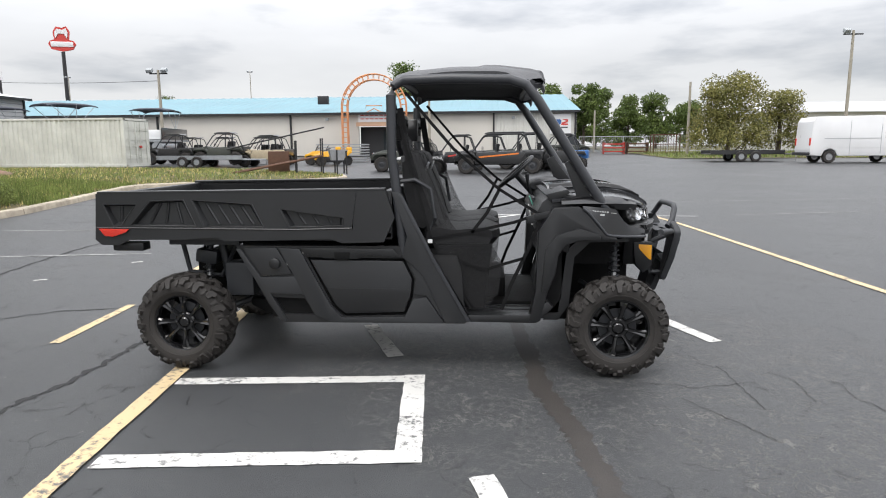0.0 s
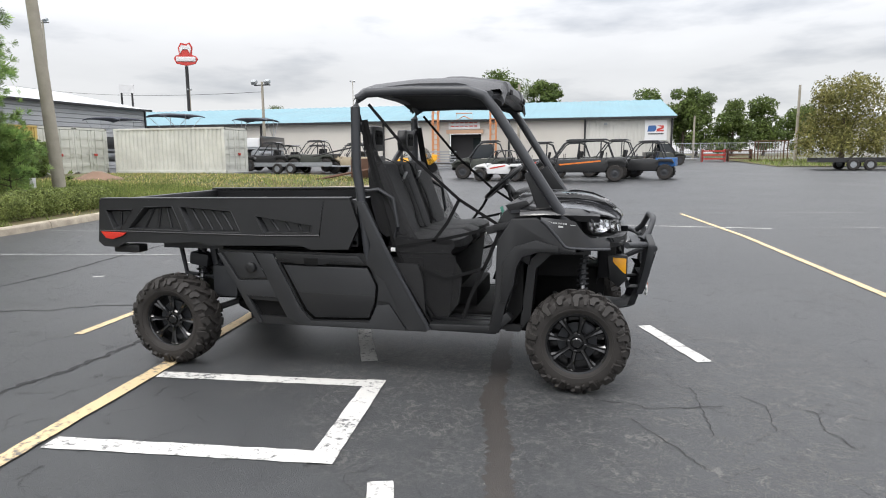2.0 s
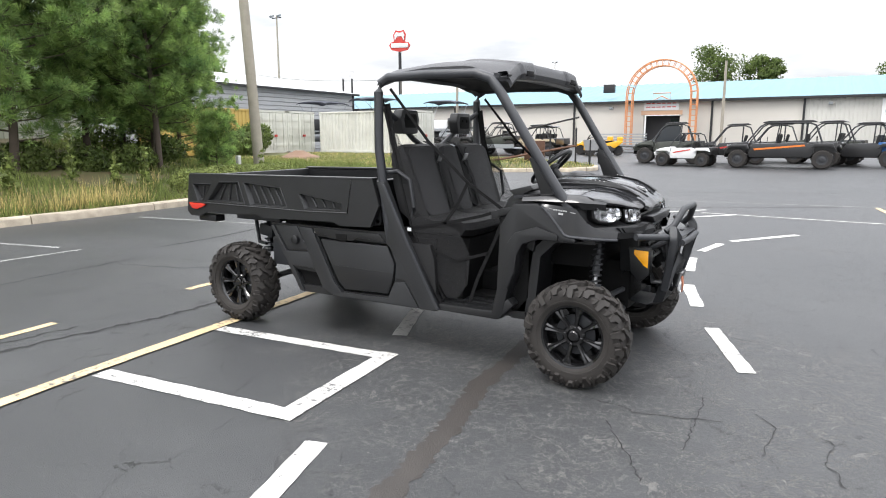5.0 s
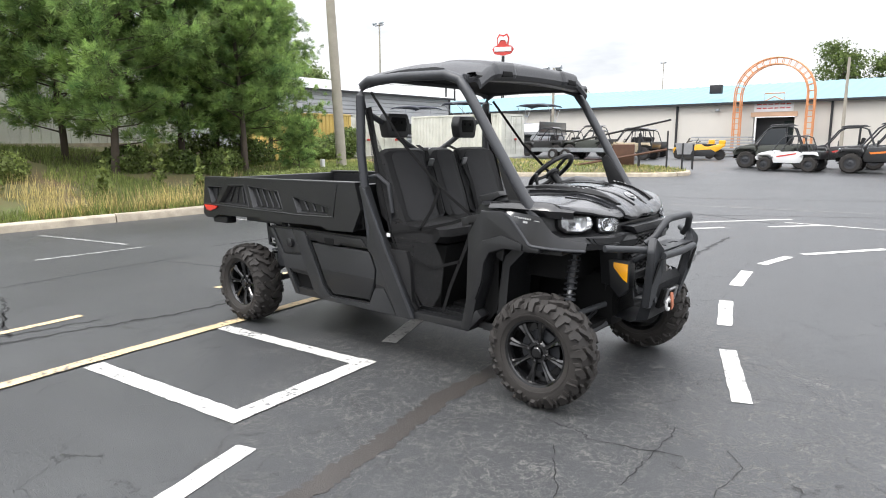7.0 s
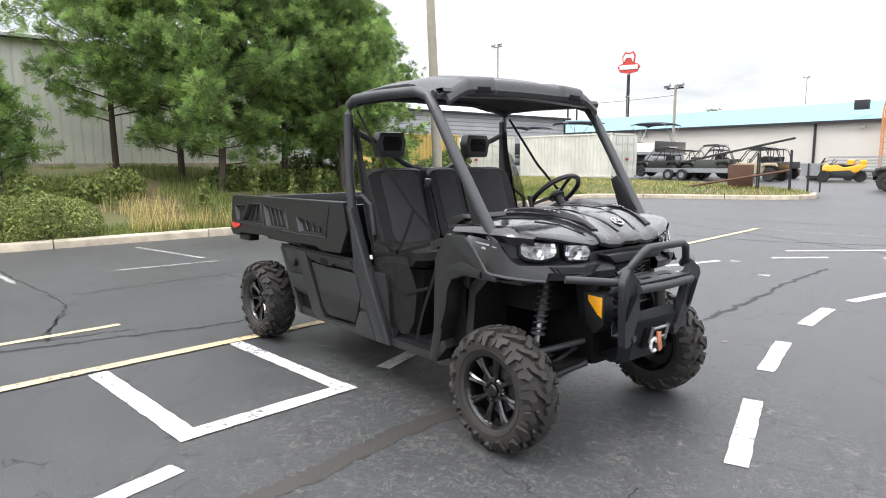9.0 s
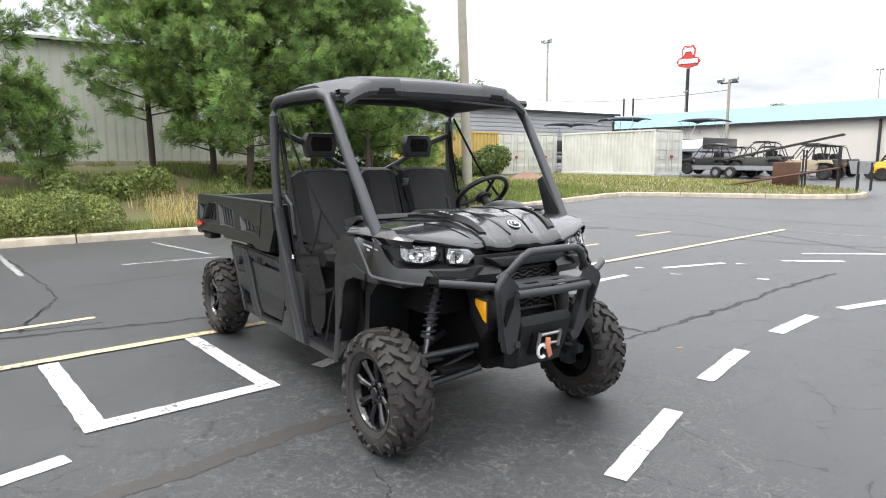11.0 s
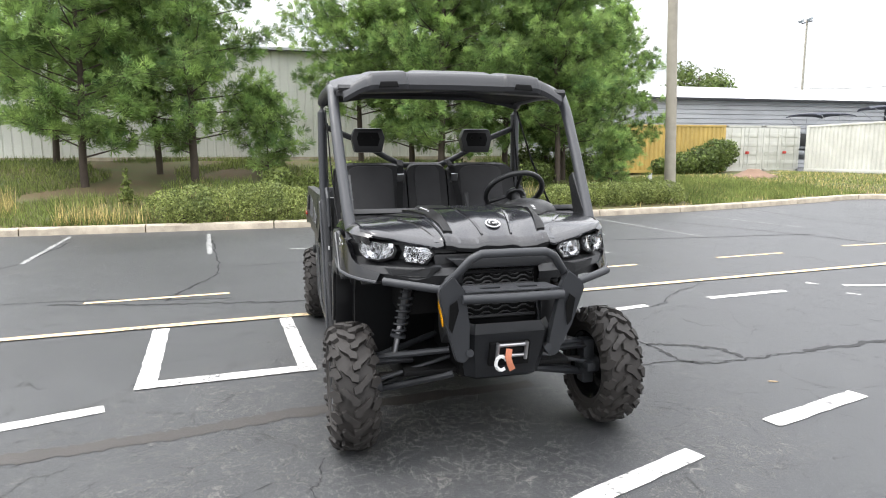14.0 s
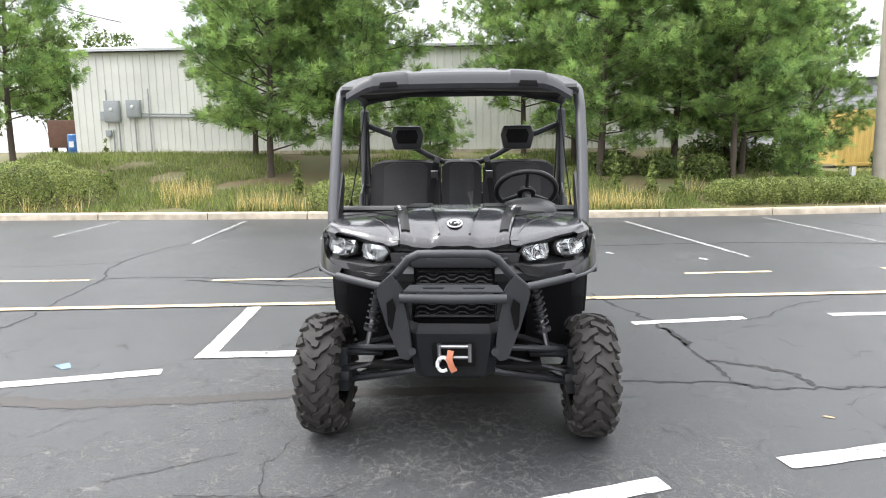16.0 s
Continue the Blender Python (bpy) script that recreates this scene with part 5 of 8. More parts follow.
# -- roll cage and roof
for sgn in (-1, 1):
    b = bmesh.new()
    tube(b, [(0.07, sgn * 0.715, 0.80), (0.03, sgn * 0.735, 1.22), (0.0, sgn * 0.735, 1.45), (0.002, sgn * 0.732, 1.84), (0.022, sgn * 0.730, 1.900), (0.085, sgn * 0.728, 1.934), (0.40, sgn * 0.727, 1.940), (0.76, sgn * 0.727, 1.930),
             (0.865, sgn * 0.724, 1.895), (0.94, sgn * 0.726, 1.80), (1.10, sgn * 0.718, 1.55), (1.30, sgn * 0.70, 1.24), (1.40, sgn * 0.685, 1.09)], 0.032, 12)
    part("roll_cage_side", b, STEEL_GRY, veh, "dark grey steel roll cage hoop")
    b = bmesh.new()
    prism(b, [(1.12, 1.40), (1.17, 1.43), (1.37, 1.16), (1.22, 1.14)], sgn * 0.665, sgn * 0.69, bevel=0.004)
    part("pillar_gusset", b, PLASTIC, veh)
    b = bmesh.new()
    for z, xx in ((1.20, 1.295), (1.26, 1.26), (1.32, 1.225)):
        lathe(b, [(0.011, sgn * 0.69), (0.011, sgn * 0.697), (0.006, sgn * 0.699)], 8, c=(xx, 0, z))
    part("gusset_bolt", b, STEEL, veh)
    b = bmesh.new()
    for q in range(5):
        xx, z = lerp(0.98, 1.28, q / 4), lerp(1.74, 1.27, q / 4)
        lathe(b, [(0.007, 0.0), (0.007, 0.004)], 8, axis="x", c=(xx + 0.018, sgn * 0.707, z + 0.006))
    part("pillar_bolt", b, STEEL_BLK, veh)
for xx, z, zm in ((0.03, 1.90, 1.962), (0.90, 1.905, 1.925)):
    b = bmesh.new()
    tube(b, [(xx, -0.72, z), (xx, -0.5, zm), (xx, 0.5, zm), (xx, 0.72, z)], 0.022, 10)
    part("roof_cross_tube", b, STEEL_BLK, veh)
b = bmesh.new()
tube(b, [(0.02, -0.72, 1.74), (0.0, -0.52, 1.66), (-0.02, -0.26, 1.515), (-0.02, -0.14, 1.462), (-0.02, 0.14, 1.462), (-0.02, 0.26, 1.515), (0.0, 0.52, 1.66), (0.02, 0.72, 1.74)], 0.021, 10)
hb = part("headrest_bar", b, STEEL_BLK, veh, "black V-shaped headrest bar")
b = bmesh.new()
bx(b, (0.003, 0, 1.463), (0.012, 0.035, 0.035), bevel=0.002)
part("sticker", b, WHITE, hb)
for yy in (-0.41, 0.41):
    b = bmesh.new()
    prism(b, [(yy - 0.125, 1.66), (yy - 0.10, 1.73), (yy + 0.10, 1.73), (yy + 0.125, 1.66), (yy + 0.10, 1.555), (yy - 0.10, 1.555)], -0.03, 0.055, axis="x", bevel=0.018)
    hr = part("headrest", b, PLASTIC, veh, "black moulded headrest")
    # headrest hollow given as a near-black pad, its shade in the colour
    b = bmesh.new()
    prism(b, [(yy - 0.085, 1.655), (yy - 0.07, 1.70), (yy + 0.07, 1.70), (yy + 0.085, 1.655), (yy + 0.07, 1.60), (yy - 0.07, 1.60)], 0.050, 0.0585, axis="x", bevel=0.004)
    for q in (-1, 1):
        lathe(b, [(0.014, 0.058), (0.014, 0.064), (0.006, 0.066)], 10, axis="x", c=(0, yy + q * 0.035, 1.665))
    part("headrest_recess", b, INNER, hr)
# roof skin: crowned, with two raised pads and notches at the front
b = bmesh.new()


def roof_z(x, y):
    ay = abs(y)
    z = piecewise(x, [(0.0, 1.980), (0.03, 2.012), (0.10, 2.032), (0.40, 2.058), (0.70, 2.054), (0.90, 2.028), (0.957, 2.014), (0.973, 2.000), (0.988, 1.945)])
    z -= lerp(0.030, 0.012, smoothstep(0.97, 0.988, x)) * (ay / 0.72) ** 2 + 0.016 * (ay / 0.72) ** 4 + 0.022 * (ay / 0.72) ** 10
    z -= 0.062 * smoothstep(0.50, 0.73, ay) * smoothstep(0.70, 0.95, x)
    pad = smoothstep(0.295, 0.315, ay) - smoothstep(0.51, 0.53, ay)
    z += 0.010 * pad * smoothstep(0.55, 0.60, x) * smoothstep(0.990, 0.972, x)
    return z + 0.010 * smoothstep(0.24, 0.225, ay) * smoothstep(0.12, 0.16, x) * smoothstep(0.86, 0.82, x)


rws = []
for x in [0.0, 0.012, 0.03, 0.06, 0.10, 0.12, 0.16, 0.2, 0.28, 0.36, 0.44, 0.52, 0.55, 0.60, 0.68, 0.74, 0.78, 0.82, 0.86, 0.90, 0.94, 0.957, 0.966, 0.975, 0.982, 0.988]:
    ye = 0.732 - 0.060 * smoothstep(0.84, 0.99, x) ** 2
    rws.append([(x + (0.012 * (smoothstep(0.295, 0.315, abs(-ye + 2 * ye * k / 96)) - smoothstep(0.51, 0.53, abs(-ye + 2 * ye * k / 96))) if x > 0.95 else 0), -ye + 2 * ye * k / 96, roof_z(x, -ye + 2 * ye * k / 96)) for k in range(97)])
loft(b, rws)
ext = bmesh.ops.extrude_face_region(b, geom=b.faces[:])["geom"]
bmesh.ops.translate(b, vec=(-0.012, 0, -0.026), verts=[v for v in ext if isinstance(v, bmesh.types.BMVert)])
roof = part("roof", b, ROOF_P, veh, "charcoal moulded plastic roof", smooth=22)
for sgn in (-1, 1):
    # near-black insert on the front edge paints the shade of the notch
    b = bmesh.new()
    prism(b, [(sgn * 0.365, 1.958), (sgn * 0.462, 1.954), (sgn * 0.472, 1.920), (sgn * 0.355, 1.926)], 0.962, 1.0035, axis="x", bevel=0.002)
    part("roof_notch_shade", b, INNER, roof)
b = bmesh.new()
loft(b, [[(x, y, z - 0.022 * smoothstep(0.0, 0.7, abs(y))) for y in [-0.70 + 0.07 * k for k in range(21)]] for x, z in ((0.90, 1.955), (0.962, 1.958), (0.975, 1.938), (0.968, 1.914), (0.91, 1.910), (0.90, 1.955))])
part("roof_front_rail", b, PLASTIC, roof, smooth=30)
# roof lining, near black so that its colour carries the shade under the roof
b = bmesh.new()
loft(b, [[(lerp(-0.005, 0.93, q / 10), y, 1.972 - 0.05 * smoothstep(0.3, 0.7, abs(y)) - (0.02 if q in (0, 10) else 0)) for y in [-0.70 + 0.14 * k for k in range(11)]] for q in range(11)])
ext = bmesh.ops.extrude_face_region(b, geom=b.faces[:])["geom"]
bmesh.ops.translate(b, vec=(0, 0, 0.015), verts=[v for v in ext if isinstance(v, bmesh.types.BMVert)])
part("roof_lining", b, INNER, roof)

# -- seats
def cushion(y0, y1, prof, puff=0.02, ny=12):
    """A padded form: prof is a closed loop of (x, z), drawn in a little towards both ends."""
    b = bmesh.new()
    c = (sum(p[0] for p in prof) / len(prof), sum(p[1] for p in prof) / len(prof))
    rws = []
    for q in range(ny + 1):
        f = q / ny
        e = 1 - 0.17 * (abs(2 * f - 1) ** 6)
        w = 1 + puff * (1 - (2 * f - 1) ** 2)
        rws.append([(c[0] + (x - c[0]) * e * w, lerp(y0, y1, f), c[1] + (z - c[1]) * e * (1 + 0.4 * puff)) for x, z in prof])
    vs = loft(b, rws, close=True)
    b.faces.new(vs[0])
    b.faces.new(vs[-1])
    bmesh.ops.bevel(b, geom=[e for e in b.edges if e.is_manifold and e.calc_face_angle(0) > 0.9], offset=0.016, segments=2, affect="EDGES", clamp_overlap=True)
    return b


BACK = [(0.19, 0.93), (0.30, 0.97), (0.25, 1.12), (0.16, 1.36), (0.125, 1.46), (0.085, 1.475), (0.04, 1.44), (0.06, 1.2), (0.12, 0.98)]
BASE = [(0.17, 0.86), (0.66, 0.86), (0.70, 0.91), (0.69, 0.96), (0.62, 0.985), (0.40, 0.965), (0.25, 0.985), (0.17, 0.95)]
for y0, y1, nm in ((-0.67, -0.155, "passenger"), (-0.145, 0.145, "middle"), (0.155, 0.67, "driver")):
    seat = part("seat_back", cushion(y0, y1, BACK, 0.06), FABRIC, veh, "black vinyl seat back with grey insert")
    m_, w_ = (y0 + y1) / 2, (y1 - y0) * 0.31
    b = cushion(m_ - w_, m_ + w_, [(x + 0.012, z * 0.97 + 0.035) for x, z in BACK[1:6]] + [(x - 0.02, z) for x, z in ((0.085, 1.44), (0.2, 1.0))], 0.05)
    part("seat_insert", b, FABRIC_G, seat)
    part("seat_base", cushion(y0, y1, BASE, 0.05), FABRIC, veh, "black vinyl seat cushion")
# pedestal, its near-black colour holding the shade beneath the seats
b = bmesh.new()
prism(b, [(0.20, 0.40), (0.60, 0.40), (0.66, 0.85), (0.18, 0.85)], -0.60, 0.62, bevel=0.02)
part("seat_pedestal", b, INNER, veh)

# -- dash, steering
b = bmesh.new()
prism(b, [(0.96, 0.92), (1.16, 0.80), (1.22, 1.19), (1.06, 1.215), (0.98, 1.15), (0.93, 1.05)], -0.68, 0.68, bevel=0.02)
dash = part("dashboard", b, PLASTIC, veh, "black plastic dashboard")
b = bmesh.new()
rws = []
for q in range(9):
    f = q / 8
    s_ = math.sin(math.pi * min(1, 0.08 + f * 0.92)) ** 0.5
    rws.append([(0.93 + 0.32 * f, 0.42 + 0.20 * s_ * math.cos(a), 1.17 + 0.105 * s_ * math.sin(a)) for a in [math.pi * k / 10 for k in range(11)]])
loft(b, rws)
part("instrument_hood", b, PLASTIC, dash)
b = bmesh.new()
bx(b, (0.955, 0, 1.08), (0.03, 0.34, 0.12), bevel=0.01)
part("glove_panel", b, PLASTIC_G, dash)
steer = part("steering_wheel", bmesh.new(), PLASTIC, veh, "black steering wheel")
steer.matrix_local = pose(0.84, 0.42, 1.30, 0, -42, 0)
b = bmesh.new()
tube(b, [(0.185 * math.cos(2 * math.pi * q / 36), 0.185 * math.sin(2 * math.pi * q / 36), 0) for q in range(36)], 0.017, 10, closed=True)
part("steering_rim", b, PLASTIC, steer)
b = bmesh.new()
lathe(b, [(0.055, -0.03), (0.06, -0.015), (0.045, 0.002)], 16, axis="z")
for a in (0.0, 2.2, -2.2):
    tube(b, [(0.04 * math.cos(a), 0.04 * math.sin(a), -0.015), (0.18 * math.cos(a), 0.18 * math.sin(a), 0)], 0.012, 8)
part("steering_hub", b, PLASTIC, steer)
b = bmesh.new()
tube(b, [(0, 0, -0.03), (0, 0, -0.32)], 0.03, 10)
part("steering_column", b, PLASTIC, steer)
b = bmesh.new()
tube(b, [(0.98, 0.10, 1.10), (0.93, 0.08, 1.22), (0.92, 0.07, 1.30)], [0.012, 0.011, 0.016], 8)
part("gear_lever", b, PLASTIC, dash)

# -- belts and side nets
for sgn in (-1, 1):
    b = bmesh.new()
    strap(b, [(0.05, sgn * 0.70, 1.76), (0.09, sgn * 0.69, 1.50), (0.20, sgn * 0.66, 1.10), (0.24, sgn * 0.66, 0.90)], 0.05, (1, 0, 0))
    strap(b, [(0.03, sgn * 0.18, 1.50), (0.12, sgn * 0.19, 1.46), (0.235, sgn * 0.22, 1.22), (0.30, sgn * 0.22, 1.0)], 0.045, (0, 1, 0))
    belt = part("seat_belt", b, WEB, veh, "black webbing seat belt")
    b = bmesh.new()
    bx(b, (0.178, sgn * 0.20, 1.37), (0.012, 0.05, 0.07), (0, 24, 0), bevel=0.003)
    part("belt_buckle", b, STEEL, belt)
    yn = sgn * 0.715
    b = bmesh.new()
    strap(b, [(0.09, yn, 1.86), (0.40, yn, 1.50), (0.70, yn, 1.235), (0.98, yn, 1.06)], 0.020, (0.6, 0, 0.8))
    strap(b, [(0.20, yn, 0.90), (0.50, yn, 0.95), (0.80, yn, 1.02), (0.98, yn, 1.08)], 0.020, (0, 0, 1))
    strap(b, [(0.70, yn, 1.235), (0.62, yn, 1.08), (0.52, yn, 0.95)], 0.022, (1, 0, 0))
    strap(b, [(0.98, yn, 1.06), (0.90, yn, 0.86), (0.78, yn, 0.60), (0.72, yn, 0.43)], 0.024, (1, 0, 0))
    strap(b, [(0.02, yn, 1.80), (0.16, yn, 1.25), (0.25, yn, 0.92), (0.40, yn, 0.62), (0.52, yn, 0.43)], 0.018, (1, 0, 0))
    strap(b, [(0.34, yn, 0.80), (0.60, yn, 0.70), (0.86, yn, 0.78)], 0.020, (0, 0, 1))
    bnet = part("side_net", b, WEB, veh, "black webbing side net, fastened across the doorway")
    b = bmesh.new()
    tri = [(0.06, 1.62), (0.13, 1.57), (0.22, 1.40), (0.30, 1.20), (0.38, 1.02), (0.45, 0.93), (0.62, 0.93), (0.72, 0.75), (0.70, 0.55), (0.62, 0.44), (0.54, 0.44), (0.40, 0.62), (0.27, 0.85), (0.16, 1.15), (0.08, 1.40)]
    vs = [b.verts.new((x, yn - sgn * 0.004, z)) for x, z in tri]
    b.faces.new(vs)
    part("net_mesh", b, NET, bnet, "fine black mesh panel", smooth=0)
    b = bmesh.new()
    bx(b, (0.99, yn, 1.065), (0.13, 0.03, 0.045), (0, -12, 0), bevel=0.006)
    bx(b, (0.91, yn, 1.04), (0.06, 0.025, 0.05), (0, -12, 0), bevel=0.005)
    part("net_buckle", b, PLASTIC, bnet)
    b = bmesh.new()
    tube(b, [(0.02, sgn * 0.70, 1.28), (0.15, sgn * 0.725, 1.30), (0.25, sgn * 0.725, 1.24), (0.28, sgn * 0.72, 1.05), (0.24, sgn * 0.70, 0.96)], 0.013, 8)
    part("hip_bar", b, STEEL_BLK, veh)
    b = bmesh.new()
    bx(b, (0.245, sgn * 0.728, 0.895), (0.03, 0.006, 0.025))
    part("net_label", b, WHITE, bnet)
b = bmesh.new()
bx(b, (0.93, -0.30, 1.13), (0.006, 0.10, 0.06), (0, -20, 0))
part("tag_header", b, GREEN_TAG, dash, "green header of a paper tag")
b = bmesh.new()
bx(b, (0.925, -0.30, 1.03), (0.005, 0.10, 0.15), (0, -10, 0))
part("paper_tag", b, WHITE, dash, "white paper hang tag")


# ---- more materials for the surroundings ----
SHED_W = mat("white_ribbed_steel", (0.70, 0.70, 0.65), 0.5, var=0.22, scale=0.7, fine=25, bump=0.05)
SHED_G = mat("pale_grey_siding", (0.42, 0.43, 0.44), 0.5, var=0.2, scale=0.6, fine=20, bump=0.05)
ROOF_G = mat("grey_steel_roof", (0.55, 0.56, 0.58), 0.45, var=0.2, scale=0.5, fine=15, bump=0.05)
ROOF_B = mat("pale_blue_steel_roof", (0.15, 0.285, 0.335), 0.6, var=0.2, scale=0.3, fine=10, bump=0.05)
STUCCO = mat("beige_render_wall", (0.58, 0.55, 0.50), 0.85, var=0.12, scale=0.3, fine=20, bump=0.1)
SIDING = mat("beige_steel_siding", (0.56, 0.55, 0.51), 0.6, var=0.12, scale=0.3, fine=20, bump=0.05)
PEACH = mat("peach_render", (0.55, 0.36, 0.24), 0.8, var=0.15, scale=1, fine=20, bump=0.1)
ARCH = mat("orange_painted_steel", (0.66, 0.28, 0.12), 0.5, var=0.25, scale=2, fine=30, bump=0.05)
CONT_W = mat("container_off_white", (0.64, 0.64, 0.58), 0.55, var=0.25, scale=1.2, fine=30, bump=0.1)
CONT_Y = mat("container_yellow", (0.60, 0.42, 0.12), 0.55, var=0.3, scale=1.2, fine=30, bump=0.1)
DARK = mat("dark_trim", (0.02, 0.02, 0.022), 0.6, var=0.2, bump=0.05)
GREYM = mat("grey_enclosure_steel", (0.32, 0.34, 0.35), 0.5, var=0.15, bump=0.05)
BROWN = mat("brown_rusty_steel", (0.13, 0.065, 0.04), 0.8, var=0.4, scale=4, bump=0.3)
BLUE = mat("blue_plastic", (0.03, 0.13, 0.36), 0.4, var=0.15, bump=0.05)
RED = mat("red_bodywork", (0.45, 0.03, 0.02), 0.35, var=0.2, bump=0.02, coat=0.4)
YELLOW = mat("yellow_bodywork", (0.80, 0.42, 0.02), 0.35, var=0.2, bump=0.02, coat=0.4)
BODY_W = mat("white_bodywork", (0.72, 0.72, 0.72), 0.3, var=0.08, scale=1, bump=0.01, coat=0.5)
BODY_K = mat("black_bodywork", (0.02, 0.02, 0.021), 0.35, var=0.2, bump=0.02, coat=0.4)
BODY_G = mat("green_grey_bodywork", (0.055, 0.06, 0.05), 0.45, var=0.3, scale=6, bump=0.02)
BODY_T = mat("tan_bodywork", (0.42, 0.35, 0.24), 0.45, var=0.2, bump=0.02)
ORANGE_B = mat("orange_stripe", (0.75, 0.20, 0.03), 0.4, var=0.1, bump=0)
GLASS_D = mat("dark_window_glass", (0.02, 0.025, 0.03), 0.08, var=0.1, bump=0, coat=0.5)
CANVAS = mat("navy_canvas", (0.035, 0.04, 0.055), 0.8, var=0.2, bump=0.2)
SIGN_RED = mat("sign_red", (0.55, 0.05, 0.04), 0.4, var=0.1, bump=0)
SIGN_BLUE = mat("sign_blue", (0.04, 0.12, 0.32), 0.4, var=0.1, bump=0)
GALV = mat("galvanised_steel", (0.40, 0.42, 0.44), 0.45, metal=0.6, var=0.2, bump=0.05)
CLAY = mat("red_clay", (0.20, 0.125, 0.085), 0.95, var=0.35, scale=2, fine=20, bump=0.6)


# ---- foliage ----
def scatter_mesh(name, tris, material):
    """A mesh from an (n, 3, 3) array of loose triangles."""
    n_ = len(tris)
    me = bpy.data.meshes.new(name)
    me.from_pydata(tris.reshape(-1, 3).tolist(), [], np.arange(n_ * 3).reshape(-1, 3).tolist())
    me.materials.append(material)
    return me


def needle_tufts(rng, cs, dirs, per, length, width):
    """Brushes of long needles, each brush one star of blades round its twig tip."""
    k = len(cs)
    d = np.repeat(dirs, per, 0) * 0.85 + rng.normal(0, 0.50, (k * per, 3))
    d /= np.linalg.norm(d, axis=1)[:, None] + 1e-6
    s = np.cross(d, rng.normal(0, 1, (k * per, 3)))
    s /= np.linalg.norm(s, axis=1)[:, None] + 1e-6
    c = np.repeat(cs, per, 0)
    tip = c + d * length * rng.uniform(0.7, 1.2, (k * per, 1))
    verts = np.concatenate([cs, tip - s * width / 2, tip + s * width / 2])
    q = np.arange(k * per)
    faces = np.column_stack([q // per, k + q, k + k * per + q])
    me = bpy.data.meshes.new("crown")
    me.from_pydata(verts.tolist(), [], faces.tolist())
    me.materials.append(NEEDLE)
    return me


def pine_meshes(seed, h, r, base, limbs=46):
    """Trunk with whorled limbs, and needles at the twig ends."""
    rng = np.random.default_rng(seed)
    b = bmesh.new()
    lean = rng.normal(0, 0.02, 2)
    pts = [(lean[0] * z * z * 0.3 + 0.04 * math.sin(z * 1.3 + seed), lean[1] * z * z * 0.3, z) for z in np.linspace(-0.3, h, 12)]
    tube(b, pts, [lerp(0.092, 0.012, q / 11) * h / 7 for q in range(12)], 9)
    cs, ds = [], []
    for q in range(limbs):
        f = ((q + rng.uniform(0, 0.8)) / limbs) ** 0.9
        z = lerp(base, h * 0.98, f)
        k = min(10, int((z + 0.3) / (h + 0.3) * 11))
        p0 = np.array(pts[k])
        p0[2] = z
        a = q * 2.4 + rng.uniform(-0.5, 0.5)
        prof = (0.55 + 0.45 * smoothstep(0, 0.22, f)) * (1 - 0.80 * f ** 1.5)
        ln = r * prof * rng.uniform(0.65, 1.18)
        up = rng.uniform(0.02, 0.30) + 0.55 * f
        dirv = np.array([math.cos(a), math.sin(a), up])
        p1 = p0 + dirv * ln * 0.6
        p2 = p0 + dirv * ln + np.array([0, 0, 0.14 * ln])
        tube(b, [p0, p1, p2], [0.026 * (1 - 0.6 * f) + 0.004, 0.014, 0.006], 5, cap=False)
        for w in range(int(10 + 24 * ln)):
            g = rng.uniform(0.28, 1.0) ** 0.7
            m_ = p0 + (p2 - p0) * g
            side = rng.normal(0, 1, 3) * np.array([1, 1, 0.42])
            off = side * 0.29 * (0.35 + 0.65 * ln / r)
            tip = m_ + off
            cs.append(tip)
            dd = off / (np.linalg.norm(off) + 1e-6) + dirv * 0.7 + np.array([0, 0, 0.45])
            ds.append(dd / np.linalg.norm(dd))
            if w % 3 == 0:
                tube(b, [m_, tip], [0.006, 0.003], 3, cap=False)
    cs, ds = np.array(cs), np.array(ds)
    return mesh_from("trunk", b, BARK, 50), needle_tufts(rng, cs, ds, 34, 0.21, 0.017)


PINES = [pine_meshes(11, 8.4, 2.5, 1.5, 60), pine_meshes(23, 7.8, 2.4, 0.7, 62), pine_meshes(37, 9.0, 2.5, 0.75, 70)]
SAPLING = pine_meshes(51, 2.4, 1.0, 0.3, 20)


def pine(x, y, which, turn, s=1.0, label="young green pine with long needles on the bank"):
    t_ = thing("pine_tree", label, "tree", pose(x, y, ground_z(x, y), 0, 0, turn) @ Matrix.Diagonal((s, s, s, 1)), "row of pines on the bank")
    for nm, me in zip(("trunk", "crown"), which):
        o = new(nm, me)
        o.parent = t_
    return t_


for x, y, w, turn, s in ((-14.4, -14.2, 0, 20, 0.95), (-13.9, -5.9, 1, 100, 1.05), (-14.6, -3.3, 2, 200, 1.0), (-17.2, 1.7, 0, 300, 0.92), (-14.0, 3.7, 2, 60, 0.95), (-15.0, 6.1, 1, 10, 1.05), (-13.6, 7.3, 0, 150, 0.88), (-16.0, 3.2, 1, 240, 1.0), (-17.5, -7.6, 2, 77, 0.9), (-16.6, 8.2, 2, 330, 0.9), (-15.6, -4.4, 0, 260, 0.9), (-14.8, 8.0, 1, 200, 0.9), (-18.3, 11.6, 1, 100, 0.85)):
    pine(x, y, PINES[w], turn, s)
pine(-15.2, -1.3, SAPLING, 0, 1.0, "small pine sapling on the bank")
pine(-13.0, 8.8, SAPLING, 120, 0.7, "small pine sapling on the bank")


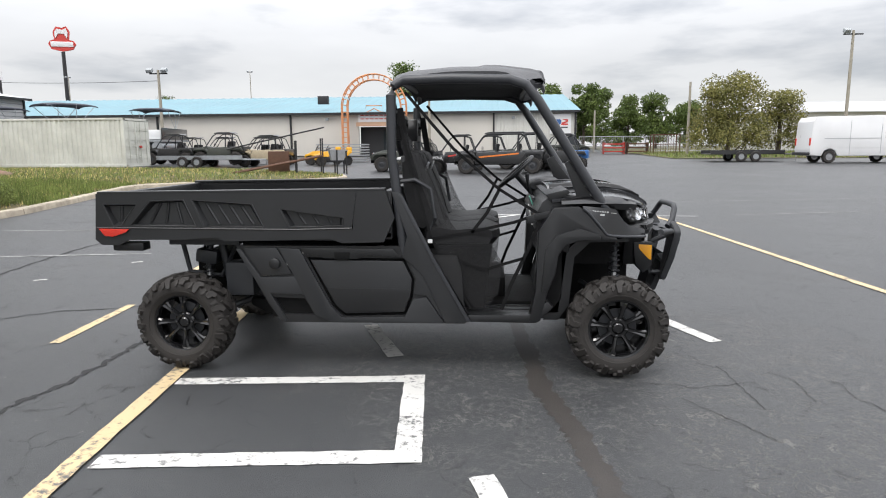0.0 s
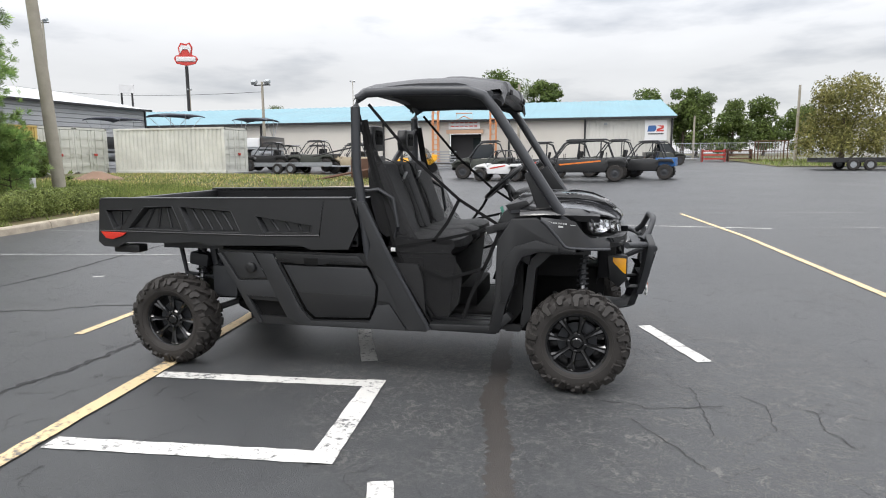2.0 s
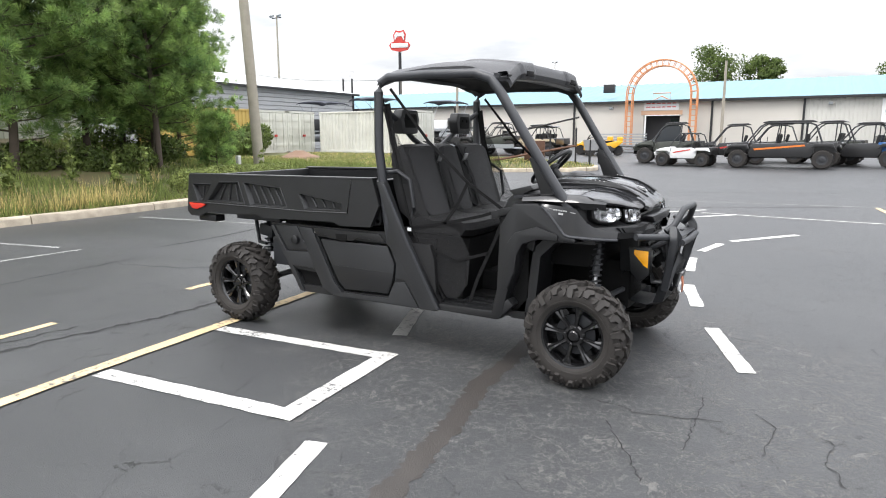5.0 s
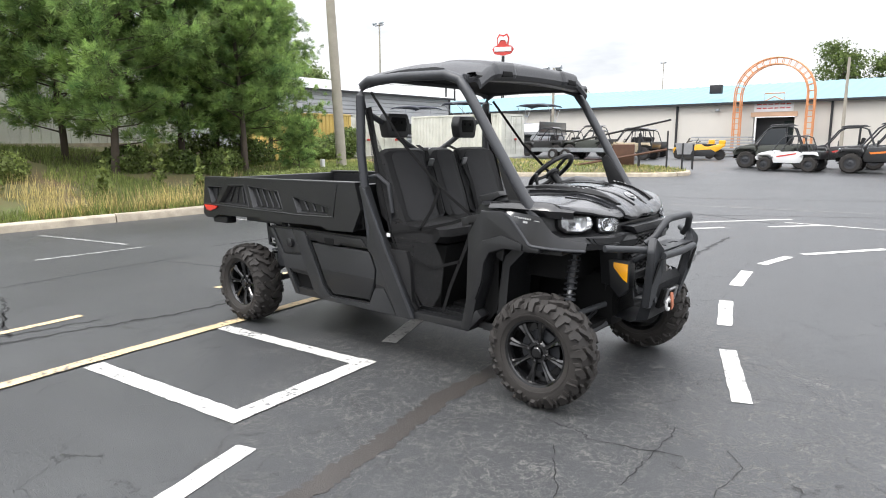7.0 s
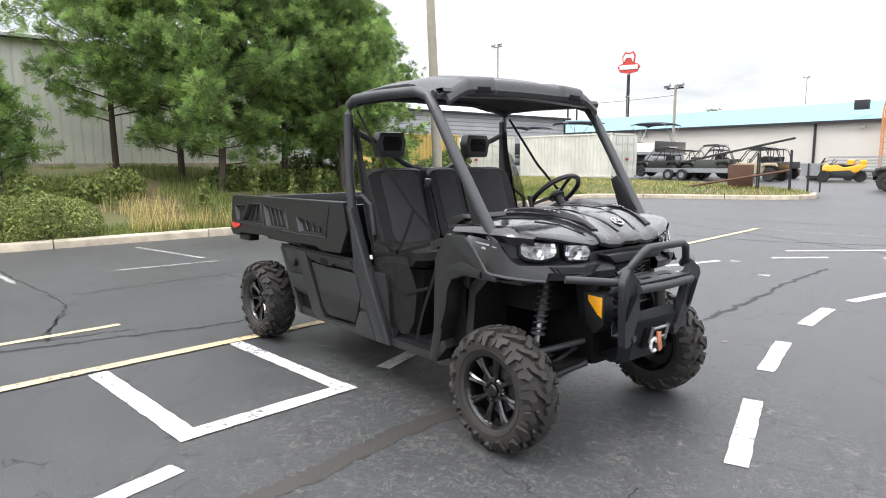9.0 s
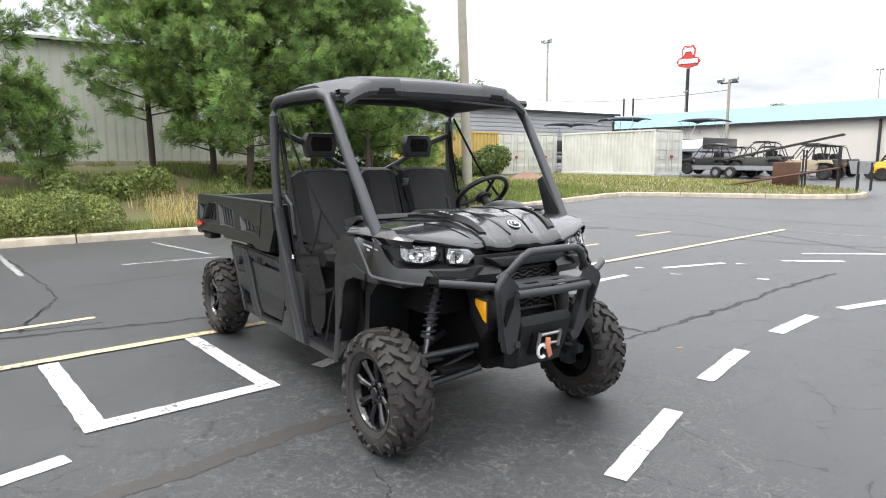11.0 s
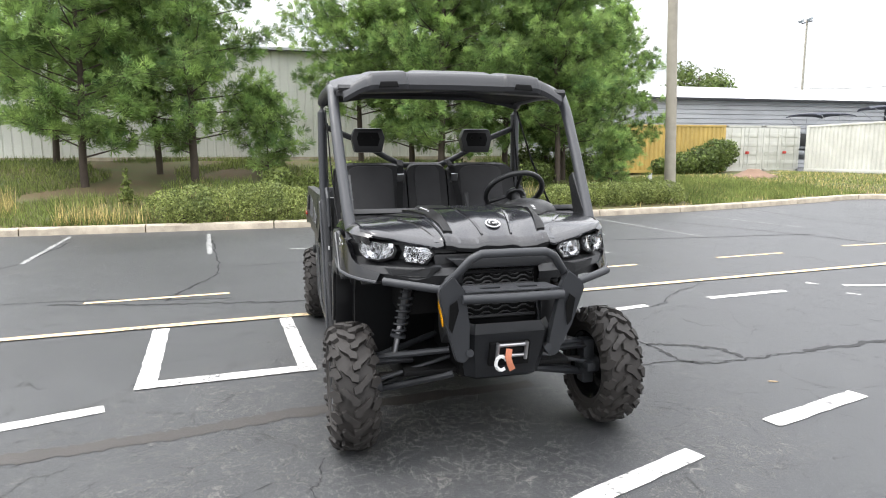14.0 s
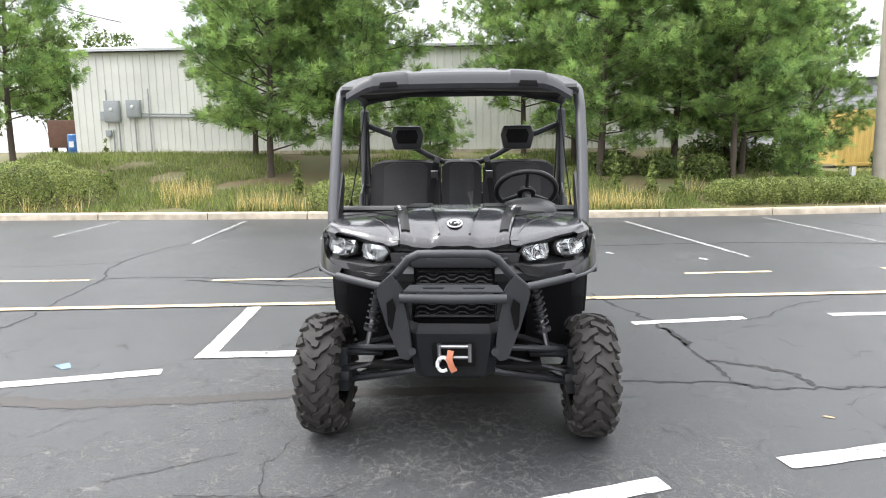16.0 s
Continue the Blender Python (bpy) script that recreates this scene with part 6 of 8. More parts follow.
def leaf_cloud(rng, blobs, n_, size, inner=0.55):
    """Leaf triangles in the outer shells of several lumps (x, y, z, r, squash)."""
    blobs = np.array(blobs)
    w = blobs[:, 3] ** 2
    pick = rng.choice(len(blobs), n_, p=w / w.sum())
    v = rng.normal(0, 1, (n_, 3))
    v /= np.linalg.norm(v, axis=1)[:, None]
    rad = blobs[pick, 3] * (inner + (1.05 - inner) * rng.uniform(0, 1, n_) ** 0.6)
    p = blobs[pick, :3] + v * rad[:, None] * np.stack([np.ones(n_), np.ones(n_), blobs[pick, 4]], 1)
    a = rng.normal(0, 1, (n_, 3))
    a /= np.linalg.norm(a, axis=1)[:, None]
    s = np.cross(a, v + rng.normal(0, 0.4, (n_, 3)))
    s /= np.linalg.norm(s, axis=1)[:, None] + 1e-6
    sz = size * rng.uniform(0.6, 1.3, (n_, 1))
    return np.stack([p - s * sz * 0.45, p + s * sz * 0.45, p + a * sz], 1)


def shrub(name, x, y, blobs, n_, size, material, label, seed, category="shrub", group="", inner=0.55):
    rng = np.random.default_rng(seed)
    t_ = thing(name, label, category, pose(x, y, ground_z(x, y)), group)
    o = new("foliage", scatter_mesh("foliage", leaf_cloud(rng, blobs, n_, size, inner), material))
    o.parent = t_
    b = bmesh.new()
    for q in range(5):
        a = q * 1.3
        bl = blobs[q % len(blobs)]
        tube(b, [(0.05 * math.cos(a), 0.05 * math.sin(a), -0.1), (bl[0] * 0.6, bl[1] * 0.6, bl[2] * 0.6), (bl[0], bl[1], bl[2])], [0.03, 0.02, 0.008], 5)
    part("stem", b, BARK, t_)
    return t_


JUN = "dense low clipped juniper bush behind the kerb"
shrub("juniper_bush", -10.4, -10.4, [(0, -1.5, 0.35, 0.66, 0.95), (0, -0.7, 0.38, 0.70, 0.95), (0, 0.1, 0.40, 0.70, 0.95), (-0.2, 0.8, 0.34, 0.58, 0.9)], 20000, 0.045, BUSH, JUN, 5, group="juniper bushes", inner=0.85)
shrub("juniper_bush", -10.05, -2.85, [(0, -0.45, 0.16, 0.55, 0.90), (0.1, 0.1, 0.20, 0.60, 0.90), (0, 0.5, 0.18, 0.55, 0.9)], 14000, 0.045, BUSH, JUN, 6, group="juniper bushes", inner=0.85)
shrub("juniper_bush", -10.05, -1.35, [(0, -0.35, 0.20, 0.60, 0.90), (0, 0.15, 0.24, 0.62, 0.90), (0, 0.6, 0.18, 0.55, 0.9)], 14000, 0.045, BUSH, JUN, 7, group="juniper bushes", inner=0.85)
for y, s, sd in ((6.25, 0.44, 8), (7.35, 0.46, 9), (8.40, 0.45, 10), (9.35, 0.46, 12)):
    shrub("juniper_bush", kerb_x(y) - 0.85, y, [(0, -0.25, 0.22, s, 0.8), (0, 0.25, 0.24, s, 0.75), (-0.3, 0, 0.2, s, 0.8)], 9000, 0.04, BUSH, JUN, sd, group="juniper bushes", inner=0.85)


# ---- grass and weeds ----
JUN_AT = [(-10.4, -11.6), (-10.4, -10.6), (-10.4, -9.8), (-10.35, -2.9), (-10.35, -1.2)] + [(kerb_x(y) - 0.85, y) for y in (6.25, 7.35, 8.40, 9.35)]


def clear_of_bushes(xy, d=0.85):
    return xy[np.array([all((a - u) ** 2 + (b_ - v) ** 2 > d * d for u, v in JUN_AT) for a, b_ in xy])]


def blades(rng, xy, length, width, spread=0.35):
    n_ = len(xy)
    z = np.array([ground_z(a, b_) for a, b_ in xy])
    p = np.column_stack([xy, z - 0.01])
    d = np.column_stack([rng.normal(0, spread, (n_, 2)), np.ones(n_)])
    d /= np.linalg.norm(d, axis=1)[:, None]
    ang = rng.uniform(0, 2 * np.pi, n_)
    s = np.column_stack([np.cos(ang), np.sin(ang), np.zeros(n_)])
    l_ = (length if np.ndim(length) else np.full(n_, length)) * rng.uniform(0.5, 1.3, n_)
    return np.stack([p - s * width / 2, p + s * width / 2, p + d * l_[:, None]], 1)


def strip_points(rng, n_, y0, y1, d0, d1, power=1.0):
    y = rng.uniform(y0, y1, n_)
    d = d0 + (d1 - d0) * rng.uniform(0, 1, n_) ** power
    return np.column_stack([np.array([kerb_x(v) for v in y]) - d, y])


rng = np.random.default_rng(99)
xy = strip_points(rng, 110000, -16, 17.5, 0.12, 9.5, 1.2)
keep = np.array([noise.noise((a * 0.5, b_ * 0.5, 7)) > (0.0 if a < kerb_x(b_) - 2.0 and -7 < b_ < 9 else -0.26) for a, b_ in xy])
xy = clear_of_bushes(xy[keep])
hgt = np.array([0.16 + 0.20 * max(0, noise.noise((a * 0.8, b_ * 0.8, 3)) + 0.2) for a, b_ in xy])
tagged(new("grass", scatter_mesh("grass", blades(rng, xy, hgt, 0.022), GRASS)), "uneven green grass on the bank", "grass", kind="stuff")
xy = np.concatenate([strip_points(rng, 9000, 17.6, 25, 0.1, 16, 1.0), strip_points(rng, 7000, 10, 20, 0.1, 12, 1.0)])
tagged(new("grass", scatter_mesh("grass", blades(rng, xy, 0.14, 0.035), GRASS)), "short patchy grass on the island", "grass", kind="stuff")
xy = np.concatenate([strip_points(rng, 6000, 17.6, 25, 0.1, 16, 1.0), strip_points(rng, 6000, 8, 19, 0.2, 12, 1.0)])
tagged(new("dry_grass", scatter_mesh("dry_grass", blades(rng, xy, 0.13, 0.030), STRAW)), "short straw-coloured grass among the green", "grass", kind="stuff")
xy = strip_points(rng, 16000, -16, 9, 0.2, 2.4, 1.6)
keep = np.array([noise.noise((a * 0.6, b_ * 0.45, 21)) > 0.11 for a, b_ in xy])
xy = clear_of_bushes(xy[keep], 1.0)
tagged(new("dry_weeds", scatter_mesh("dry_weeds", blades(rng, xy, 0.52, 0.016, 0.22), STRAW)), "tall straw-coloured weeds along the kerb", "weeds", kind="stuff")
for k, (x, y, h_) in enumerate(((-11.0, -9.2, 1.5), (-11.2, -4.4, 0.9), (-11.6, 3.6, 1.4), (-11.2, 4.4, 0.9), (-11.5, -12.3, 0.8), (-12.0, 0.4, 1.0), (-11.0, 5.0, 1.0), (-11.4, 9.0, 0.9), (-11.3, 2.2, 0.9), (-11.8, -7.5, 0.9))):
    r2 = np.random.default_rng(300 + k)
    t_ = thing("tall_weed", "tall leafy green weed on the bank", "weed", pose(x, y, ground_z(x, y)), "tall weeds")
    b = bmesh.new()
    tube(b, [(0, 0, -0.05), (0.03, 0.02, h_ * 0.5), (0.02, 0.05, h_)], [0.012, 0.009, 0.004], 5)
    part("stem", b, BUSH, t_)
    o = new("leaves", scatter_mesh("leaves", leaf_cloud(r2, [(0.02, 0.03, h_ * f, 0.16 * (1.3 - f), 0.9) for f in (0.25, 0.45, 0.65, 0.85, 1.0)], 190, 0.09, 0.2), GRASS))
    o.parent = t_

# clay heap by the containers
b = bmesh.new()
rws = []
for q in range(9):
    rws.append([((0.2 + 1.3 * q / 8) * math.cos(a) * (1 + 0.2 * noise.noise((q, a, 1))), (0.2 + 0.9 * q / 8) * math.sin(a), 0.42 * (1 - q / 8) ** 1.2 + 0.05 * noise.noise((q * 1.1, a * 2, 5))) for a in [2 * math.pi * k / 18 for k in range(18)]])
vs = loft(b, rws, close=True)
b.faces.new(vs[0])
o = solid("clay_heap", b, CLAY, "small heap of red clay and roots in the grass", "earth heap")
o.location = (-19.8, 19.6, ground_z(-19.8, 19.6) - 0.03)


# ---- utility pole by the kerb ----
def wood_pole(x, y, h_, r, label, lean=(0, 0), name="utility_pole"):
    b = bmesh.new()
    tube(b, [(lean[0] * f * h_, lean[1] * f * h_, f * h_ - (0.3 if f == 0 else 0)) for f in (0, 0.25, 0.5, 0.75, 1)], [r, r * 0.93, r * 0.86, r * 0.78, r * 0.7], 14)
    o_ = solid(name, b, POLE_WOOD, label, "pole")
    o_.location = (x, y, ground_z(x, y))
    return o_


wood_pole(-14.2, 11.65, 12.5, 0.185, "weathered grey wooden utility pole in the grass", (-0.10, 0.03))
b = bmesh.new()
bx(b, (0, 0, 0.25), (0.14, 0.12, 0.5), bevel=0.01)
o = solid("utility_pedestal", b, BODY_W, "small white utility pedestal beside the pole", "utility box")
o.location = (-14.75, 11.2, ground_z(-14.75, 11.2) - 0.02)


# ---- buildings ----
def ribbed_wall(b, p0, p1, z0, z1, pitch=0.3, depth=0.035, horizontal=False):
    """A profiled sheet wall from p0 to p1 (plan), facing the right-hand side of that direction."""
    p0, p1 = Vector((*p0, 0)), Vector((*p1, 0))
    d = (p1 - p0)
    ln = d.length
    d.normalize()
    s = Vector((d.y, -d.x, 0))
    if horizontal:
        rws, z = [], z0
        while z < z1 - 0.02:
            for dz, o_ in ((0, 0.0), (pitch * 0.82, depth * 0.25), (pitch * 0.86, depth)):
                zz = min(z + dz, z1)
                rws.append([p0 + s * o_ + Vector((0, 0, zz)), p1 + s * o_ + Vector((0, 0, zz))])
            z += pitch
        loft(b, rws)
        return
    prof, t_ = [], 0.0
    while t_ < ln:
        for dt, o_ in ((0, 0), (pitch * 0.74, 0), (pitch * 0.80, depth), (pitch * 0.94, depth)):
            if t_ + dt < ln:
                prof.append(p0 + d * (t_ + dt) + s * o_)
        t_ += pitch
    prof.append(p1)
    loft(b, [[p + Vector((0, 0, z0)) for p in prof], [p + Vector((0, 0, z1)) for p in prof]])


# long white shed behind the pines
shed = thing("white_shed", "long white ribbed steel shed behind the pines", "shed")
b = bmesh.new()
ribbed_wall(b, (-21, 9.5), (-21, -16.3), 1.2, 5.55, 0.305, 0.03)
part("wall", b, SHED_W, shed, smooth=0)
b = bmesh.new()
ribbed_wall(b, (-21, -16.3), (-36, -16.3), 1.0, 5.5, 0.305, 0.03)
ribbed_wall(b, (-36, 9.5), (-21, 9.5), 1.0, 5.5, 0.305, 0.03)
part("end_wall", b, SHED_W, shed, smooth=0)
b = bmesh.new()
prism(b, [(-20.75, 5.56), (-28.5, 6.9), (-36.2, 5.56), (-36.2, 5.48), (-28.5, 6.82), (-20.75, 5.46)], -16.5, 9.7)
part("roof", b, ROOF_G, shed)
b = bmesh.new()
bx(b, (-20.86, -3.4, 5.50), (0.12, 26.2, 0.14), bevel=0.02)
part("gutter", b, DARK, shed)
b = bmesh.new()
bx(b, (-21.1, -3.4, 1.25), (0.3, 25.8, 0.5))
part("plinth", b, KERB, shed)
for y0 in (-14.62, -13.72):
    w, h_, zc = (0.62, 0.86, 3.12) if y0 < -14 else (0.56, 0.70, 3.22)
    box = thing("electrical_box", "grey steel electrical enclosure on the shed wall", "electrical box", pose(-20.92, y0, zc))
    b = bmesh.new()
    bx(b, (0, 0, 0), (0.2, w, h_), bevel=0.015)
    part("case", b, GREYM, box)
    b = bmesh.new()
    bx(b, (0.108, 0, 0), (0.02, w * 0.88, h_ * 0.88), bevel=0.006)
    door = part("door", b, GREYM, box)
    b = bmesh.new()
    lathe(b, [(0.07, 0.11), (0.07, 0.15), (0.05, 0.16)], 16, axis="x", c=(0, 0, 0.08))
    part("meter", b, WHITE, box)
b = bmesh.new()
for y, za, zb in ((-14.85, 2.7, 4.0), (-14.4, 1.3, 2.7), (-13.1, 1.3, 4.0), (-13.72, 1.3, 2.85), (-14.65, 1.3, 2.4)):
    tube(b, [(-20.93, y, za), (-20.93, y, zb)], 0.03, 8)
tube(b, [(-20.93, -13.4, 2.92), (-20.93, -9.0, 2.82)], 0.035, 8)
tube(b, [(-20.93, -13.4, 3.02), (-20.93, -9.0, 2.92)], 0.025, 8)
bx(b, (-20.93, -14.85, 2.25), (0.12, 0.22, 0.25), bevel=0.01)
bx(b, (-20.93, -15.05, 2.95), (0.10, 0.16, 0.35), bevel=0.01)
tagged(solid("conduit", b, GREYM, "grey steel conduits along the shed wall", "conduit"))

# grey sided shed beyond
shed = thing("grey_shed", "long pale grey horizontally sided shed with a low roof", "shed", Matrix.Translation((-0.8, 0.6, -0.306)) @ Matrix.Diagonal((1.2, 1.2, 1.2, 1)))
b = bmesh.new()
ribbed_wall(b, (-33, 41.0), (-33, 9.8), 0.3, 5.15, 0.30, 0.06, horizontal=True)
ribbed_wall(b, (-50, 41.0), (-33, 41.0), 0.3, 5.15, 0.30, 0.06, horizontal=True)
part("wall", b, SHED_G, shed, smooth=0)
b = bmesh.new()
prism(b, [(-32.6, 5.18), (-41.5, 6.9), (-50.4, 5.18), (-50.4, 5.08), (-41.5, 6.8), (-32.6, 5.08)], 9.6, 41.4)
part("roof", b, ROOF_G, shed)
b = bmesh.new()
bx(b, (-32.6, 25.5, 5.12), (0.08, 31.8, 0.16))
bx(b, (-32.95, 41.0, 2.7), (0.12, 0.12, 4.9))
part("corner_trim", b, DARK, shed)


# shipping containers
def container(m, ln, material, label, locks=True):
    """A corrugated steel container: the door end faces +x, the long sides +-y."""
    t_ = thing("shipping_container", label, "shipping container", m, "shipping containers")
    w, h_ = 2.44, 2.55
    for sgn, nm in ((-1, "side_wall"), (1, "side_wall")):
        b = bmesh.new()
        prof, x = [], -ln + 0.1
        while x < -0.1:
            for dx, o_ in ((0, 0.0), (0.09, 0.0), (0.135, -0.045), (0.225, -0.045)):
                if x + dx < -0.1:
                    prof.append((x + dx, sgn * (w / 2 + o_)))
            x += 0.27
        loft(b, [[(px, py, 0.14) for px, py in prof], [(px, py, h_ - 0.10) for px, py in prof]])
        part(nm, b, material, t_, smooth=0)
    b = bmesh.new()
    for sgn in (-1, 1):
        bx(b, (-ln / 2, sgn * (w / 2 - 0.03), 0.07), (ln, 0.12, 0.15), bevel=0.01)
        bx(b, (-ln / 2, sgn * (w / 2 - 0.03), h_ - 0.05), (ln, 0.10, 0.10), bevel=0.01)
        for x in (-0.08, -ln + 0.08):
            bx(b, (x, sgn * (w / 2 - 0.06), h_ / 2), (0.17, 0.14, h_), bevel=0.015)
            for z in (0.06, h_ - 0.06):
                bx(b, (x, sgn * (w / 2 - 0.07), z), (0.18, 0.17, 0.12), bevel=0.01)
    bx(b, (-0.05, 0, 0.08), (0.12, w, 0.16))
    bx(b, (-0.05, 0, h_ - 0.06), (0.12, w, 0.12))
    part("frame", b, material, t_)
    b = bmesh.new()
    bx(b, (-ln / 2, 0, h_ - 0.03), (ln - 0.1, w - 0.05, 0.03))
    bx(b, (-ln + 0.05, 0, h_ / 2), (0.05, w - 0.1, h_ - 0.1))
    part("roof", b, material, t_)
    for sgn in (-1, 1):
        b = bmesh.new()
        bx(b, (-0.03, sgn * 0.58, h_ / 2), (0.05, 1.14, h_ - 0.28), bevel=0.006)
        for z in (0.5, 1.0, 1.5, 2.0):
            bx(b, (0.0, sgn * 0.58, z), (0.03, 1.02, 0.22), bevel=0.008)
        door = part("door", b, material, t_)
        b = bmesh.new()
        for yy in (0.25, 0.85):
            tube(b, [(0.04, sgn * yy, 0.18), (0.04, sgn * yy, h_ - 0.15)], 0.02, 8)
            bx(b, (0.05, sgn * (yy + 0.12), 1.1), (0.02, 0.26, 0.05))
        part("lock_rod", b, material, door)
        if locks and sgn > 0:
            b = bmesh.new()
            bx(b, (0.07, 0.18, 1.05), (0.05, 0.22, 0.14), bevel=0.01)
            part("lock_box", b, RED, door, "red padlock box")
    return t_


CW = "off-white corrugated shipping container with closed doors"
container(pose(-18.6, 29.2, 0.30 + rise(28)), 7.2, CONT_W, CW)
container(pose(-26.3, 26.78, 0.34 + rise(26)), 6.06, CONT_W, CW)
container(pose(-26.3, 24.30, 0.36 + rise(24)), 6.06, CONT_W, CW)
container(pose(-27.3, 22.9, 0.40 + rise(21), 0, 0, 90), 6.06, CONT_Y, "faded yellow corrugated shipping container behind creepers", locks=False)
shrub("creeper_thicket", -24.7, 20.4, [(0, 0, 0.6, 0.9, 0.9), (-0.3, 1.0, 0.9, 0.9, 1.0), (0.2, -1.2, 0.5, 0.8, 0.8), (-0.6, 1.9, 1.1, 0.7, 1.0), (0, -2.2, 0.4, 0.6, 0.8)], 9000, 0.13, LEAF, "green creeper thicket growing over the container", 78, "thicket")
shrub("undergrowth", -15.6, 8.6, [(0, 0, 0.3, 0.7, 0.8), (-0.8, 1.0, 0.3, 0.7, 0.7), (-1.5, -0.8, 0.4, 0.9, 0.7)], 5000, 0.10, LEAF, "low green undergrowth beneath the pines", 79, "undergrowth")
shrub("undergrowth", -14.0, 5.4, [(0, 0, 0.2, 0.6, 0.7), (0.3, 1.2, 0.2, 0.6, 0.7), (-0.4, -1.3, 0.25, 0.7, 0.7)], 5000, 0.09, LEAF, "low green undergrowth beneath the pines", 80, "undergrowth")
shrub("undergrowth", -13.2, -1.0, [(0, 0, 0.2, 0.5, 0.8), (0.2, 1.0, 0.2, 0.5, 0.7), (-0.5, 2.0, 0.3, 0.6, 0.7)], 4000, 0.09, GRASS, "low green undergrowth beneath the pines", 82, "undergrowth")

# show building with blue roof
BZ = rise(55) + 0.1
bld = thing("showroom_building", "long beige building with a pale blue metal roof", "building")
b = bmesh.new()
bx(b, (-36.75, 55.2, (BZ + 4.62) / 2), (50.1, 0.4, 4.62 - BZ))
bx(b, (-3.85, 55.2, (BZ + 4.62) / 2), (9.5, 0.4, 4.62 - BZ))
bx(b, (-10.15, 55.2, (3.45 + 4.62) / 2), (3.1, 0.4, 4.62 - 3.45))
part("wall", b, STUCCO, bld)
b = bmesh.new()
ribbed_wall(b, (0.9, 55.0), (8.3, 55.0), BZ - 0.1, 4.62, 0.30, 0.04)
ribbed_wall(b, (8.3, 55.0), (8.3, 85.0), BZ - 0.1, 4.62, 0.30, 0.04)
part("ribbed_wall", b, SIDING, bld, smooth=0)
b = bmesh.new()
loft(b, [[(8.3, 55, 4.6), (8.3, 70, 7.2)], [(8.3, 85, 4.6), (8.3, 70, 7.2)]])
part("gable", b, SIDING, bld)
b = bmesh.new()
rws = []
for q in range(0, 226):
    x = -60 + 68.6 * q / 225
    hump = 0.05 if q % 3 == 0 else 0.0
    rws.append([(x, 54.6, 4.66 + hump), (x, 70, 7.25 + hump), (x, 85.4, 4.66 + hump)])
loft(b, rws)
part("roof", b, ROOF_B, bld, smooth=0)
b = bmesh.new()
bx(b, (-25.8, 54.62, 4.60), (68.6, 0.16, 0.20))
part("gutter", b, DARK, bld)
for x in (-44, -31, -18.1, -6.0, 0.82, 8.2):
    b = bmesh.new()
    bx(b, (x, 54.9, (BZ + 4.6) / 2), (0.16, 0.14, 4.6 - BZ))
    part("downpipe", b, DARK, bld)
# dark panel and floor behind the opening, coloured as the shade indoors
b = bmesh.new()
bx(b, (-10.15, 56.0, (BZ + 3.4) / 2), (3.1, 0.1, 3.4 - BZ))
bx(b, (-10.15, 58.0, BZ - 0.02), (3.1, 4, 0.04))
part("doorway_shade_panel", b, DARK, bld)
b = bmesh.new()
bx(b, (-10.15, 54.96, 3.62), (3.5, 0.12, 0.36))
part("door_lintel", b, PEACH, bld)
b = bmesh.new()
bx(b, (-9.0, 55.6, BZ + 1.3), (0.9, 0.06, 2.0))
part("inner_door", b, GLASS_D, bld)
b = bmesh.new()
bx(b, (-15.3, 56.4, 5.95), (1.0, 0.5, 0.75), bevel=0.03)
part("roof_vent", b, DARK, bld)
for x in (-14.6, 2.6, -34):
    b = bmesh.new()
    bx(b, (x, 54.8, 4.1), (0.3, 0.2, 0.22), bevel=0.03)
    part("wall_lamp", b, GREYM, bld)
sg = thing("wall_sign", "white wall sign with a red and blue emblem", "sign", pose(6.87, 54.9, 3.5))
b = bmesh.new()
bx(b, (0, 0, 0), (1.85, 0.08, 1.75))
part("board", b, BODY_W, sg)
b = bmesh.new()
prism(b, [(-0.62, 0.40), (-0.05, 0.40), (0.05, 0.28), (0.02, 0.02), (-0.12, -0.12), (-0.70, -0.12)], -0.055, -0.045)
part("blue_emblem", b, SIGN_BLUE, sg)
b = bmesh.new()
prism(b, [(0.12, 0.40), (0.66, 0.40), (0.66, 0.15), (0.30, 0.02), (0.66, 0.02), (0.66, -0.12), (0.05, -0.12), (0.08, 0.10), (0.5, 0.25)], -0.055, -0.045)
part("red_emblem", b, SIGN_RED, sg)
b = bmesh.new()
bx(b, (0, -0.05, -0.32), (1.3, 0.02, 0.10))
part("lettering_bar", b, DARK, sg)

# orange lattice arch before the door
arch = thing("lattice_arch", "orange painted steel lattice arch over the doorway", "arch")
AC, ASP = (-9.95, 53.6), 5.05
for x in (-12.88, -12.38, -7.52, -7.02):
    for dy in (-0.25, 0.25):
        b = bmesh.new()
        bx(b, (x, AC[1] + dy, (BZ + ASP) / 2), (0.09, 0.09, ASP - BZ))
        part("upright", b, ARCH, arch)
for x in (-12.63, -7.27):
    for q in range(9):
        z = BZ + 0.3 + q * 0.45
        for dy in (-0.25, 0.25):
            b = bmesh.new()
            bx(b, (x, AC[1] + dy, z), (0.5, 0.05, 0.05))
            part("rung", b, ARCH, arch)
for r in (2.93, 2.43):
    for dy in (-0.25, 0.25):
        b = bmesh.new()
        tube(b, [(AC[0] + r * math.cos(a), AC[1] + dy, ASP + r * math.sin(a)) for a in [math.pi * k / 24 for k in range(25)]], 0.055, 6)
        part("hoop", b, ARCH, arch)
